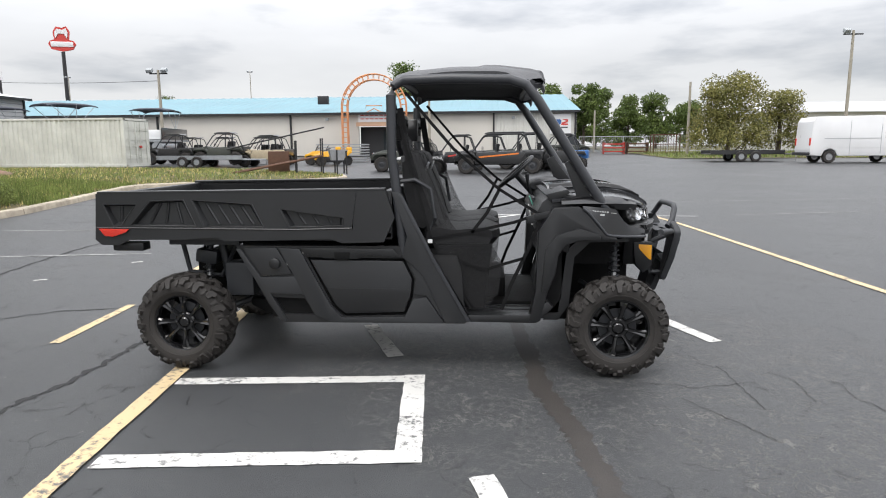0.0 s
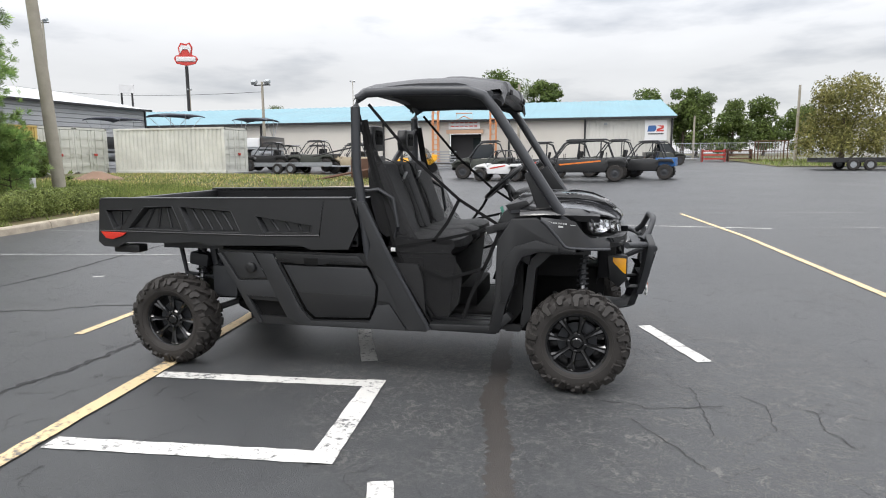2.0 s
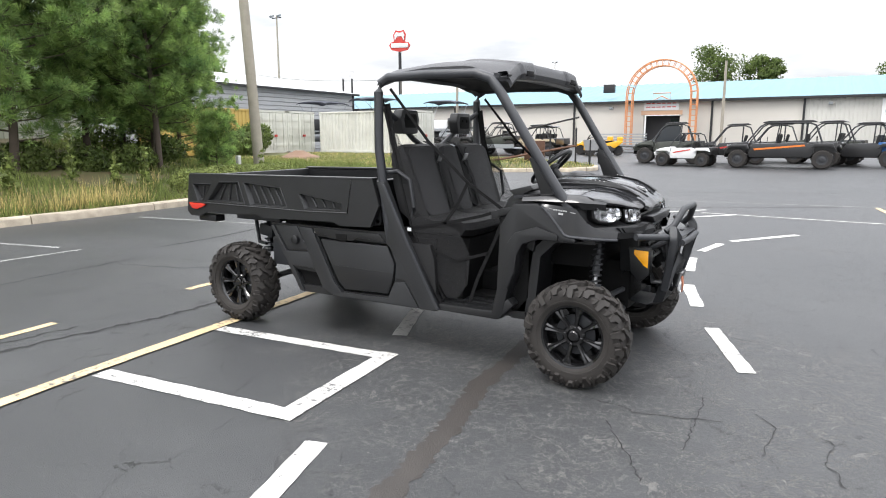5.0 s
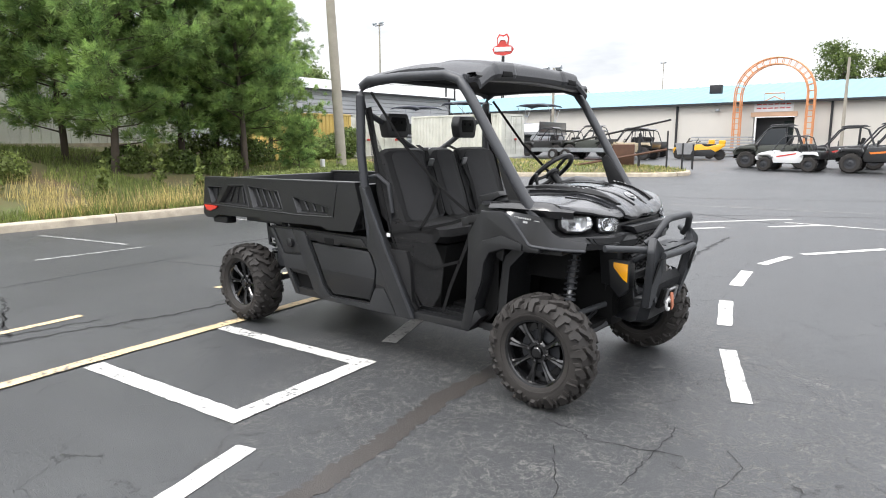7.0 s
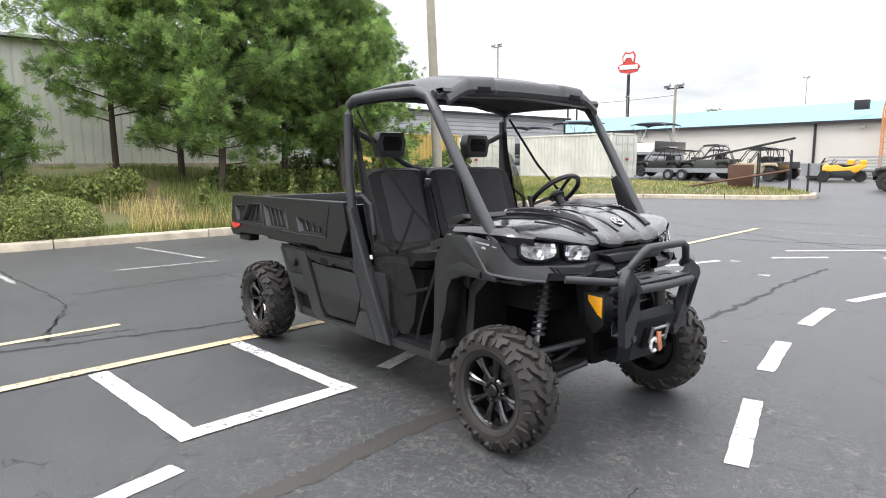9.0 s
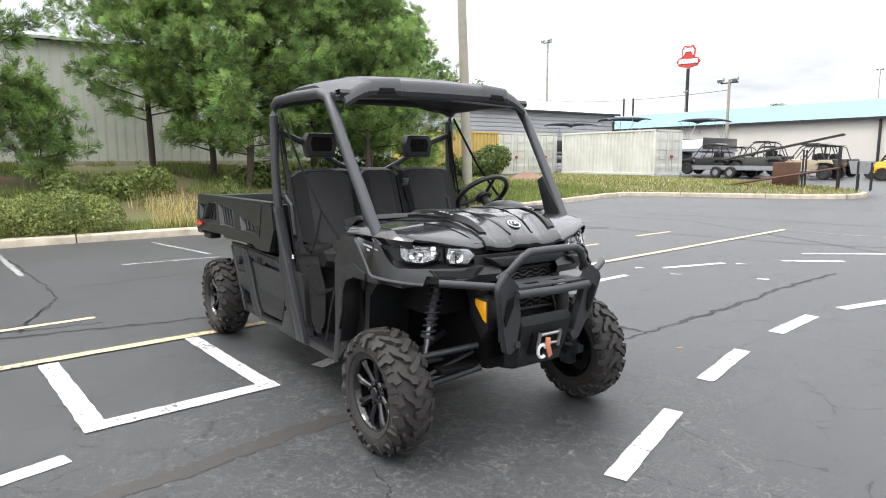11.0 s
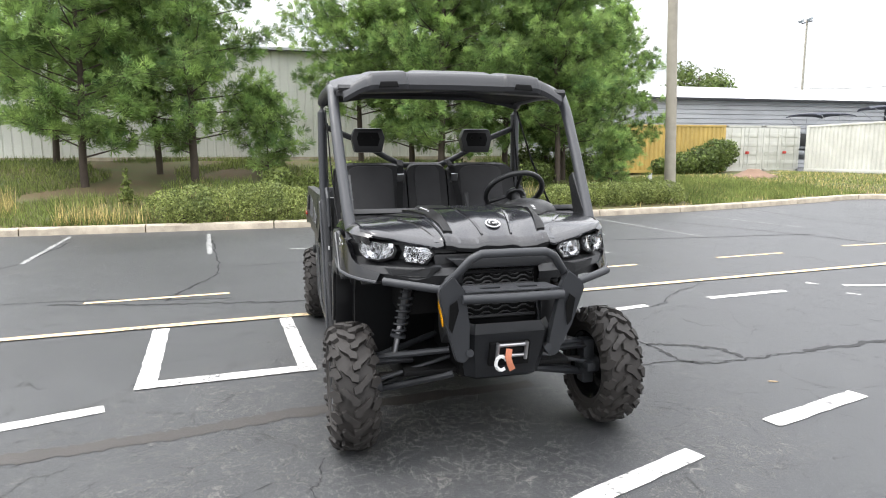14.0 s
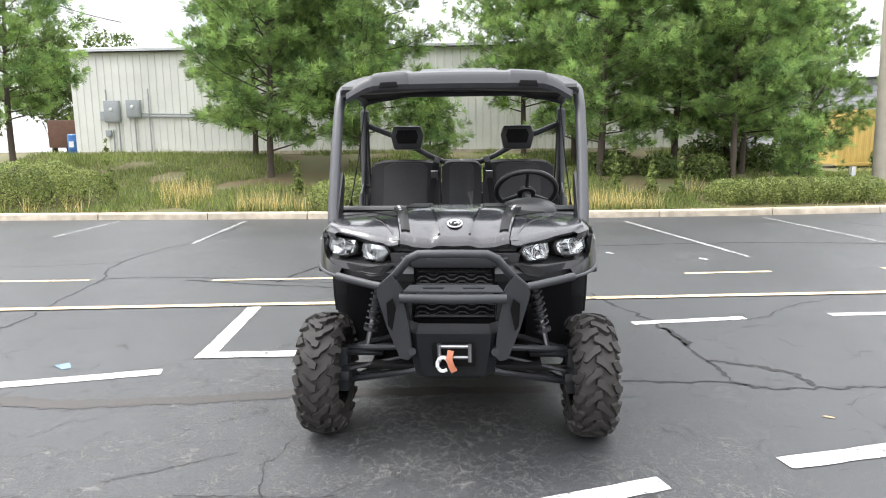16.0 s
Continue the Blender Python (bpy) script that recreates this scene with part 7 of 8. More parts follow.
for q in range(17):
    a = math.pi * (q + 0.5) / 17
    for dy in (-0.25, 0.25):
        b = bmesh.new()
        tube(b, [(AC[0] + 2.43 * math.cos(a), AC[1] + dy, ASP + 2.43 * math.sin(a)), (AC[0] + 2.93 * math.cos(a), AC[1] + dy, ASP + 2.93 * math.sin(a))], 0.03, 5)
        part("rung", b, ARCH, arch)
sg = thing("door_sign", "white letter-board sign above the doorway", "sign", pose(-10.2, 54.93, 4.25))
b = bmesh.new()
bx(b, (0, 0, 0), (2.95, 0.12, 0.82))
part("board", b, BODY_W, sg)
for z in (0.18, -0.14):
    for q in range(6):
        b = bmesh.new()
        bx(b, (-1.1 + 0.44 * q, -0.066, z), (0.30 if q % 2 else 0.36, 0.01, 0.09))
        part("lettering_bar", b, SIGN_RED, sg)
b = bmesh.new()
tube(b, [(-0.75, 0, 0.42), (0.75, 0, 0.42), (0.75, 0, 1.05), (-0.75, 0, 1.05), (-0.75, 0, 0.42), (0.0, 0, 0.8), (0.75, 0, 0.42)], 0.05, 5)
part("truss", b, ARCH, sg)


# ---- parked machines ----
def small_wheel(parent, x, y, z, r, w, hub=GALV):
    b = bmesh.new()
    lathe(b, [(r * 0.56, -w / 2), (r * 0.9, -w / 2), (r, -w * 0.3), (r, w * 0.3), (r * 0.9, w / 2), (r * 0.56, w / 2)], 20, close=True)
    for q in range(14):
        a = 2 * math.pi * q / 14
        bx(b, (r * math.cos(a), 0, r * math.sin(a)), (0.03, w * 0.95, 0.05), (0, -math.degrees(a), 8 if q % 2 else -8))
    wh = part("wheel", b, RUBBER, parent, smooth=30)
    wh.location = (x, y, z)
    b = bmesh.new()
    lathe(b, [(r * 0.58, -w * 0.35), (r * 0.5, -w * 0.30), (r * 0.15, -w * 0.42), (r * 0.15, w * 0.42), (r * 0.5, w * 0.3), (r * 0.58, w * 0.35)], 14)
    part("rim", b, hub, wh)


def buggy(m, col, label, seats=2, roof_m=None, bed_m=None, stripe=None, cab=False, hub=STEEL_GRY, scale=1.0):
    """A side-by-side machine, front towards +x."""
    t_ = thing("side_by_side", label, "off-road buggy", m @ Matrix.Diagonal((scale, scale, scale, 1)), "parked off-road machines")
    wb = 2.1 if seats == 2 else 2.95
    f, r = wb / 2, -wb / 2
    for x in (f, r):
        for y in (-0.66, 0.66):
            small_wheel(t_, x, y, 0.36, 0.36, 0.28, hub)
    for sgn in (-1, 1):
        b = bmesh.new()
        prism(b, [(r + 0.42, 0.42), (f - 0.42, 0.42), (f - 0.36, 0.62), (f - 0.5, 0.95), (r + 0.6, 1.0), (r + 0.3, 0.9), (r + 0.3, 0.6)], sgn * 0.58, sgn * 0.68, bevel=0.03)
        d = part("door_panel", b, col, t_)
        if stripe:
            b = bmesh.new()
            prism(b, [(r + 0.6, 0.86), (f - 0.6, 0.70), (f - 0.55, 0.76), (r + 0.62, 0.92)], sgn * 0.68, sgn * 0.69)
            part("stripe", b, stripe, d)
        b = bmesh.new()
        prism(b, [(f - 0.40, 0.72), (f - 0.32, 0.92), (f + 0.25, 0.90), (f + 0.45, 0.72), (f + 0.3, 0.80), (f - 0.2, 0.82)], sgn * 0.40, sgn * 0.76, bevel=0.02)
        part("mudguard", b, col, t_)
        b = bmesh.new()
        prism(b, [(r - 0.40, 0.78), (r - 0.30, 0.98), (r + 0.30, 0.98), (r + 0.45, 0.75), (r + 0.25, 0.84), (r - 0.2, 0.84)], sgn * 0.40, sgn * 0.76, bevel=0.02)
        part("mudguard", b, col, t_)
        b = bmesh.new()
        tube(b, [(f - 0.30, sgn * 0.60, 1.0), (f - 0.75, sgn * 0.56, 1.62), (f - 0.95, sgn * 0.55, 1.74), (r + 0.55, sgn * 0.55, 1.76), (r + 0.30, sgn * 0.56, 1.66), (r + 0.05, sgn * 0.60, 1.0)], 0.03, 8)
        tube(b, [(r + 0.60, sgn * 0.55, 1.75), (r + 0.62, sgn * 0.58, 0.9)], 0.026, 6)
        if seats > 2:
            tube(b, [(0.05, sgn * 0.55, 1.75), (0.15, sgn * 0.58, 0.9)], 0.026, 6)
        part("cage", b, STEEL_BLK, t_)
        b = bmesh.new()
        bx(b, (f + 0.42, sgn * 0.42, 0.86), (0.06, 0.22, 0.08), (0, -25, 0), bevel=0.01)
        part("headlight", b, CHROME, t_)
        b = bmesh.new()
        tube(b, [(f, sgn * 0.3, 0.85), (f, sgn * 0.52, 0.42)], 0.04, 6)
        tube(b, [(r, sgn * 0.3, 0.9), (r, sgn * 0.52, 0.42)], 0.04, 6)
        tube(b, [(f, sgn * 0.2, 0.42), (f, sgn * 0.62, 0.36)], 0.035, 6)
        tube(b, [(r, sgn * 0.2, 0.42), (r, sgn * 0.62, 0.36)], 0.035, 6)
        part("suspension", b, STEEL_BLK, t_)
    b = bmesh.new()
    prism(b, [(f - 0.35, 0.98), (f - 0.25, 1.04), (f + 0.30, 0.92), (f + 0.58, 0.72), (f + 0.52, 0.55), (f - 0.3, 0.60)], -0.48, 0.48, bevel=0.03)
    part("bonnet", b, col, t_)
    b = bmesh.new()
    prism(b, [(r - 0.45, 0.62), (r - 0.45, 1.02), (r + 0.45, 1.02), (r + 0.45, 0.62)], -0.60, 0.60, bevel=0.03)
    part("rear_box", b, bed_m or BODY_K, t_)
    b = bmesh.new()
    bx(b, (0, 0, 0.46), (wb - 0.3, 1.1, 0.14), bevel=0.02)
    bx(b, (f + 0.35, 0, 0.5), (0.4, 0.4, 0.2))
    part("floor_pan", b, INNER, t_)
    xs_ = [(-0.28,)] if seats == 2 else [(0.35,), (-0.62,)]
    for (sx,) in xs_:
        for sy in (-0.30, 0.30):
            b = bmesh.new()
            bx(b, (sx, sy, 0.68), (0.48, 0.46, 0.14), bevel=0.04)
            bx(b, (sx - 0.26, sy, 1.0), (0.13, 0.46, 0.66), (0, -12, 0), bevel=0.05)
            part("seat", b, FABRIC, t_)
    if roof_m:
        b = bmesh.new()
        prism(b, [(f - 1.0, 1.78), (f - 0.8, 1.75), (f - 0.85, 1.80), (f - 1.05, 1.84), (r + 0.4, 1.85), (r + 0.25, 1.78)], -0.58, 0.58, bevel=0.02)
        part("roof", b, roof_m, t_)
    if cab:
        b = bmesh.new()
        loft(b, [[(f - 0.32, -0.54, 1.02), (f - 0.32, 0.54, 1.02)], [(f - 0.76, -0.50, 1.66), (f - 0.76, 0.50, 1.66)]])
        part("windscreen", b, GLASS_D, t_)
        for sgn in (-1, 1):
            b = bmesh.new()
            prism(b, [(f - 0.45, 1.0), (f - 0.82, 1.64), (r + 0.66, 1.68), (r + 0.62, 1.0)], sgn * 0.55, sgn * 0.565)
            part("side_window", b, GLASS_D, t_)
    b = bmesh.new()
    tube(b, [(f - 0.75 + 0.0, 0.3 + 0.15 * math.cos(a), 1.05 + 0.15 * math.sin(a)) for a in [2 * math.pi * k / 14 for k in range(14)]], 0.015, 5, closed=True)
    part("steering_wheel", b, PLASTIC, t_)
    return t_


def at(x, y, turn, z=None):
    return pose(x, y, ground_z(x, y) if z is None else z, 0, 0, turn)


buggy(at(1.0, 26.2, 180), BODY_K, "black four-seat side-by-side with orange stripes, parked on asphalt", 4, BODY_K, stripe=ORANGE_B, scale=1.05)
buggy(at(4.0, 28.2, 168), BODY_K, "black two-seat side-by-side with a blue cargo box", 2, BODY_K, bed_m=BLUE, scale=1.0)
buggy(at(2.6, 30.2, 172), BODY_G, "dark side-by-side with a roof, parked in a row", 2, BODY_K, scale=1.05)
buggy(at(-2.75, 26.2, 172), BODY_W, "white and black two-seat sport buggy", 2, None, stripe=SIGN_RED, scale=0.82)
buggy(at(-3.9, 28.4, 188), BODY_G, "dark green side-by-side with an enclosed cab", 2, BODY_K, cab=True, scale=1.05)
buggy(at(-1.2, 28.9, 185), BODY_K, "black side-by-side with a red stripe and a roof", 2, BODY_K, stripe=SIGN_RED, scale=1.0)
buggy(at(7.0, 49.0, 10), BODY_G, "grey side-by-side with a cab near the building", 2, BODY_K, cab=True)
buggy(at(-19.0, 33.8, 185, 0.55), BODY_K, "black side-by-side standing on a trailer", 2, BODY_K)
buggy(at(-16.0, 34.2, 182, 0.55), BODY_G, "green camouflage side-by-side with a roof", 2, BODY_K, scale=1.05)
buggy(at(-13.4, 34.6, 178), BODY_T, "tan side-by-side with a bare cage", 2, BODY_K, scale=1.05)
buggy(at(-17.4, 37.5, 180), RED, "red side-by-side in the back row", 2, BODY_K)
buggy(at(-14.6, 38.2, 175), BODY_K, "black side-by-side in the back row", 4, BODY_K)

buggy(at(-21.0, 40.5, 175), BODY_G, "dark side-by-side in the back row", 2, BODY_K)
buggy(at(0.4, 31.5, 182), BODY_G, "grey side-by-side parked in a row", 2, BODY_K)


def trike(m):
    t_ = thing("three_wheeler", "yellow three-wheeled road bike parked on asphalt", "three-wheeler", m)
    for x, y in ((0.85, -0.62), (0.85, 0.62), (-0.85, 0)):
        small_wheel(t_, x, y, 0.30, 0.30, 0.2, DARK)
    b = bmesh.new()
    prism(b, [(1.25, 0.35), (1.2, 0.62), (0.7, 0.88), (0.2, 0.92), (-0.1, 0.75), (-0.9, 0.95), (-1.15, 0.85), (-0.7, 0.5), (-0.2, 0.35)], -0.32, 0.32, bevel=0.05)
    part("fairing", b, YELLOW, t_)
    for sgn in (-1, 1):
        b = bmesh.new()
        prism(b, [(0.45, 0.55), (0.6, 0.70), (1.1, 0.70), (1.25, 0.50), (0.85, 0.62)], sgn * 0.45, sgn * 0.75, bevel=0.02)
        part("mudguard", b, YELLOW, t_)
    b = bmesh.new()
    bx(b, (-0.25, 0, 0.85), (0.8, 0.34, 0.14), bevel=0.05)
    part("saddle", b, FABRIC, t_)
    b = bmesh.new()
    prism(b, [(0.75, 0.22), (0.70, 0.56), (-0.35, 0.62), (-0.70, 0.40), (-0.45, 0.22)], -0.34, 0.34, bevel=0.03)
    part("engine_block", b, DARK, t_)
    b = bmesh.new()
    bx(b, (-0.95, 0, 1.02), (0.36, 0.46, 0.26), bevel=0.06)
    part("rear_case", b, YELLOW, t_)
    b = bmesh.new()
    tube(b, [(0.25, -0.4, 1.08), (0.4, 0, 1.0), (0.25, 0.4, 1.08)], 0.02, 6)
    prism(b, [(0.55, 0.9), (0.35, 1.25), (0.33, 1.25), (0.5, 0.9)], -0.22, 0.22)
    part("handlebar", b, DARK, t_)


trike(at(-9.3, 35.5, 200))
trike(at(-10.4, 37.2, 190))


def trailer(m, ln, w, label, col=DARK):
    t_ = thing("flat_trailer", label, "trailer", m)
    b = bmesh.new()
    bx(b, (0, 0, 0.50), (ln, w, 0.08))
    for sgn in (-1, 1):
        bx(b, (0, sgn * w / 2, 0.60), (ln, 0.06, 0.25))
    tube(b, [(ln / 2, -w / 2, 0.48), (ln / 2 + 1.3, 0, 0.46), (ln / 2, w / 2, 0.48)], 0.05, 6)
    part("deck", b, col, t_)
    for x in (-0.45, 0.45):
        for y in (-w / 2 - 0.14, w / 2 + 0.14):
            small_wheel(t_, x, y, 0.33, 0.33, 0.2)
    b = bmesh.new()
    tube(b, [(ln / 2 + 1.15, 0, 0.02), (ln / 2 + 1.15, 0, 0.75)], 0.035, 6)
    part("jack", b, STEEL, t_)


trailer(at(-17.5, 34.0, 0), 6.4, 2.0, "flat steel trailer carrying machines", GALV)
trailer(at(17.0, 39.0, 0), 4.6, 2.0, "black flat-deck trailer parked by the grass", BODY_K)


def boat(m, label, canopy=True, hull=BODY_K):
    t_ = thing("pontoon_boat", label, "boat", m)
    for sgn in (-1, 1):
        b = bmesh.new()
        tube(b, [(-3.0, sgn * 0.9, 0.75), (2.4, sgn * 0.9, 0.75), (3.1, sgn * 0.9, 0.95)], [0.3, 0.3, 0.05], 12)
        part("pontoon", b, GALV, t_)
        b = bmesh.new()
        bx(b, (0, sgn * 1.15, 1.55), (5.4, 0.05, 0.75), bevel=0.02)
        part("side_fence", b, hull, t_)
    b = bmesh.new()
    bx(b, (0, 0, 1.12), (5.8, 2.4, 0.12))
    part("deck", b, GALV, t_)
    b = bmesh.new()
    bx(b, (-1.6, 0, 1.5), (1.6, 2.0, 0.6), bevel=0.08)
    part("seat", b, BODY_W, t_)
    b = bmesh.new()
    bx(b, (1.9, 0, 1.45), (0.9, 2.0, 0.5), bevel=0.08)
    part("seat", b, BODY_W, t_)
    if canopy:
        b = bmesh.new()
        loft(b, [[(lerp(-1.4, 1.6, q / 10), y, 3.2 - 0.10 * (2 * q / 10 - 1) ** 4 - 0.12 * (y / 1.2) ** 4) for y in [-1.2 + 0.3 * k for k in range(9)]] for q in range(11)])
        ext = bmesh.ops.extrude_face_region(b, geom=b.faces[:])["geom"]
        bmesh.ops.translate(b, vec=(0, 0, 0.05), verts=[v for v in ext if isinstance(v, bmesh.types.BMVert)])
        part("canopy", b, CANVAS, t_)
        for sgn in (-1, 1):
            b = bmesh.new()
            tube(b, [(0.2, sgn * 1.15, 1.8), (-1.2, sgn * 1.15, 3.05)], 0.02, 6)
            tube(b, [(0.2, sgn * 1.15, 1.8), (1.4, sgn * 1.15, 3.05)], 0.02, 6)
            tube(b, [(0.2, sgn * 1.15, 1.8), (0.3, sgn * 1.15, 3.15)], 0.02, 6)
            part("canopy_frame", b, GALV, t_)


boat(at(-21.6, 37.0, 100, 0.9), "pontoon boat under a dark canopy, parked behind the container")
boat(at(-26.0, 34.0, 60, 1.1), "pontoon boat with a navy canopy behind the containers", hull=BODY_W)
boat(at(-28.6, 31.5, 95, 0.8), "pontoon boat with a canopy beside the grey shed")
# stacks of galvanised dock frames
for x in (-11.0, -9.2):
    st = thing("frame_stack", "stack of galvanised steel frames by the building", "steel frames", at(x, 41.5, 0))
    for q in range(7):
        b = bmesh.new()
        for yy in (-0.7, 0.7):
            bx(b, (0, yy, 0.10 + 0.19 * q), (1.8, 0.07, 0.09))
        for xx in (-0.85, -0.3, 0.3, 0.85):
            bx(b, (xx, 0, 0.10 + 0.19 * q), (0.06, 1.4, 0.07))
        part("frame", b, GALV, st)

# rusty ramp frame on the island
rp = thing("loading_ramp", "rusty steel loading ramp and posts on the grass island", "ramp", at(-8.2, 22.2, 20))
b = bmesh.new()
for yy in (-0.45, 0.45):
    tube(b, [(-2.2, yy, 0.05), (1.6, yy, 0.75)], 0.05, 6)
part("rail", b, BROWN, rp)
for q in range(9):
    b = bmesh.new()
    f = q / 8
    bx(b, (lerp(-2.1, 1.5, f), 0, lerp(0.09, 0.75, f)), (0.10, 0.9, 0.03), (0, -10, 0))
    part("tread", b, BROWN, rp)
for x, z0, z1 in ((1.6, -0.05, 1.5), (0.5, -0.05, 1.4), (2.6, -0.05, 0.95), (2.2, -0.05, 1.0)):
    for yy in (-0.45, 0.45):
        b = bmesh.new()
        tube(b, [(x, yy, z0), (x, yy, z1)], 0.035, 6)
        part("post", b, DARK, rp)
b = bmesh.new()
for yy in (-0.45, 0.45):
    tube(b, [(-2.3, yy, 1.05), (1.7, yy, 1.95)], 0.03, 6)
part("handrail", b, DARK, rp)
b = bmesh.new()
bx(b, (-0.2, 0.9, 0.5), (0.9, 0.6, 0.9), bevel=0.03)
part("steel_drum_box", b, BROWN, rp)
b = bmesh.new()
prism(b, [(2.0, 0.55), (2.5, 0.55), (2.7, 1.0), (1.9, 1.0)], -0.35, 0.35)
part("mesh_basket", b, STEEL, rp)

# van
van = thing("panel_van", "white high-roof panel van parked beside the trailer", "van", at(22.6, 36.2, 0))
for x in (-1.95, 1.75):
    for y in (-0.88, 0.88):
        small_wheel(van, x, y, 0.37, 0.37, 0.24, STEEL)
b = bmesh.new()
prism(b, [(-3.05, 0.45), (-3.1, 0.8), (-3.0, 2.45), (-2.85, 2.72), (1.35, 2.78), (1.75, 2.6), (2.25, 1.75), (3.0, 1.45), (3.12, 0.95), (3.05, 0.45), (2.2, 0.42), (2.05, 0.75), (1.75, 0.86), (1.45, 0.75), (1.3, 0.42), (-1.5, 0.42), (-1.65, 0.75), (-1.95, 0.86), (-2.25, 0.75), (-2.4, 0.42)], -1.0, 1.0, bevel=0.06)
part("body", b, BODY_W, van)
for sgn in (-1, 1):
    b = bmesh.new()
    prism(b, [(1.15, 1.45), (1.15, 2.15), (1.75, 2.15), (2.05, 1.55)], sgn * 0.985, sgn * 1.008)
    part("side_window", b, GLASS_D, van)
    b = bmesh.new()
    bx(b, (-0.7, sgn * 1.004, 1.45), (3.2, 0.012, 0.03))
    bx(b, (0.9, sgn * 1.004, 1.4), (0.02, 0.012, 1.7))
    bx(b, (-0.85, sgn * 1.004, 1.5), (0.02, 0.012, 2.0))
    part("panel_joint", b, GREYM, van)
    b = bmesh.new()
    bx(b, (-3.06, sgn * 0.9, 1.25), (0.08, 0.16, 0.45), bevel=0.02)
    part("tail_light", b, RED_LENS, van)
b = bmesh.new()
bx(b, (-3.15, 0, 0.55), (0.2, 1.9, 0.18), bevel=0.04)
part("bumper", b, DARK, van)
b = bmesh.new()
bx(b, (2.0, 0, 2.1), (0.03, 1.6, 0.7), (0, -55, 0))
part("windscreen", b, GLASS_D, van)


# ---- distance: trees, poles, fence, signs ----
def broadleaf(x, y, blobs, n_, size, material, label, seed):
    t_ = shrub("broadleaf_tree", x, y, blobs, n_, size, material, label, seed, "tree", "distant trees")
    b = bmesh.new()
    tube(b, [(0, 0, -0.2), (0.1, 0, 1.5), (0, 0.1, 3.5)], [0.22, 0.17, 0.1], 8)
    part("trunk", b, BARK, t_)
    return t_


def lumps(seed, h_, r, k=16):
    r3 = random.Random(seed)
    out = []
    for q in range(k):
        z = r3.uniform(0.18, 0.95) * h_
        rr = r * (1 - 0.6 * (z / h_) ** 1.6)
        a = r3.uniform(0, 6.28)
        d = rr * r3.uniform(0.2, 0.85)
        out.append((d * math.cos(a), d * math.sin(a), z, r * r3.uniform(0.16, 0.36), 0.8))
    return out


broadleaf(20.6, 52, lumps(1, 6.6, 4.1, 60), 13000, 0.17, LEAF_OLIVE, "large olive-green bushy tree at the edge of the car park", 201)
broadleaf(25.2, 53, lumps(2, 5.2, 3.4, 34), 8000, 0.16, LEAF_OLIVE, "thin olive-green bushy tree at the edge of the car park", 202)
for k, (x, y, h_, r) in enumerate(((11.5, 74, 7.6, 3.2), (14.5, 84, 7.5, 3.5), (18, 80, 6.6, 3.2), (9.0, 90, 9.0, 3.6), (22.5, 84, 6.8, 3.6), (28, 90, 6.0, 3.6), (33, 86, 5.0, 3.4), (38, 90, 5.4, 3.6))):
    broadleaf(x, y, lumps(10 + k, h_, r, 34), 8000, 0.26, LEAF, "dark green broadleaf tree in the distance", 210 + k)
for k, (x, y, h_, r) in enumerate(((-11.8, 97, 12.9, 4.8), (-6.6, 98, 11.6, 3.4), (-104, 200, 17.5, 5.5), (-4.7, 97, 11.2, 2.0), (-60, 45.3, 10.8, 4.4))):
    t_ = thing("tall_pine", "tall dark pine rising behind the buildings", "tree", at(x, y, 40 * k), "distant trees")
    rngp = np.random.default_rng(400 + k)
    o = new("crown", scatter_mesh("crown", leaf_cloud(rngp, [(bx_, by_, h_ * 0.55 + bz_, br_, 0.7) for bx_, by_, bz_, br_, _ in lumps(30 + k, h_ * 0.42, r * 1.15, 26)], 4500, 0.28, 0.2), LEAF))
    o.parent = t_
    b = bmesh.new()
    tube(b, [(0, 0, -0.2), (0, 0, h_ * 0.5), (0, 0, h_ * 0.9)], [0.3, 0.22, 0.08], 8)
    part("trunk", b, BARK, t_)


def lamp_post(x, y, h_, label, heads=2):
    t_ = thing("floodlight_pole", label, "floodlight", at(x, y, 0))
    b = bmesh.new()
    tube(b, [(0, 0, -0.2), (0, 0, h_)], [0.16, 0.11], 8)
    part("pole", b, POLE_WOOD, t_)
    b = bmesh.new()
    bx(b, (0, 0, h_ - 0.3), (1.6, 0.1, 0.1))
    part("arm", b, DARK, t_)
    for q in range(heads):
        b = bmesh.new()
        bx(b, (-0.65 + 1.3 * q, -0.25, h_ - 0.05), (0.5, 0.4, 0.32), (35, 0, 0), bevel=0.04)
        part("lamp_head", b, GREYM, t_)


FL = "tall floodlight pole in the distance"
lamp_post(-61.4, 60.6, 16.6, FL)
lamp_post(-28, 50, 7.6, FL)
lamp_post(-128, 187, 22, FL)
lamp_post(-75, 197, 24, FL)
lamp_post(30.6, 53, 10.2, FL, 1)
wood_pole(-4.9, 53, 6.9, 0.13, "wooden pole before the building", name="wooden_pole")
wood_pole(17.6, 53, 6.2, 0.13, "wooden pole beside the bushy tree", name="wooden_pole")
wood_pole(11.6, 66, 4.4, 0.12, "wooden pole at the fence", name="wooden_pole")

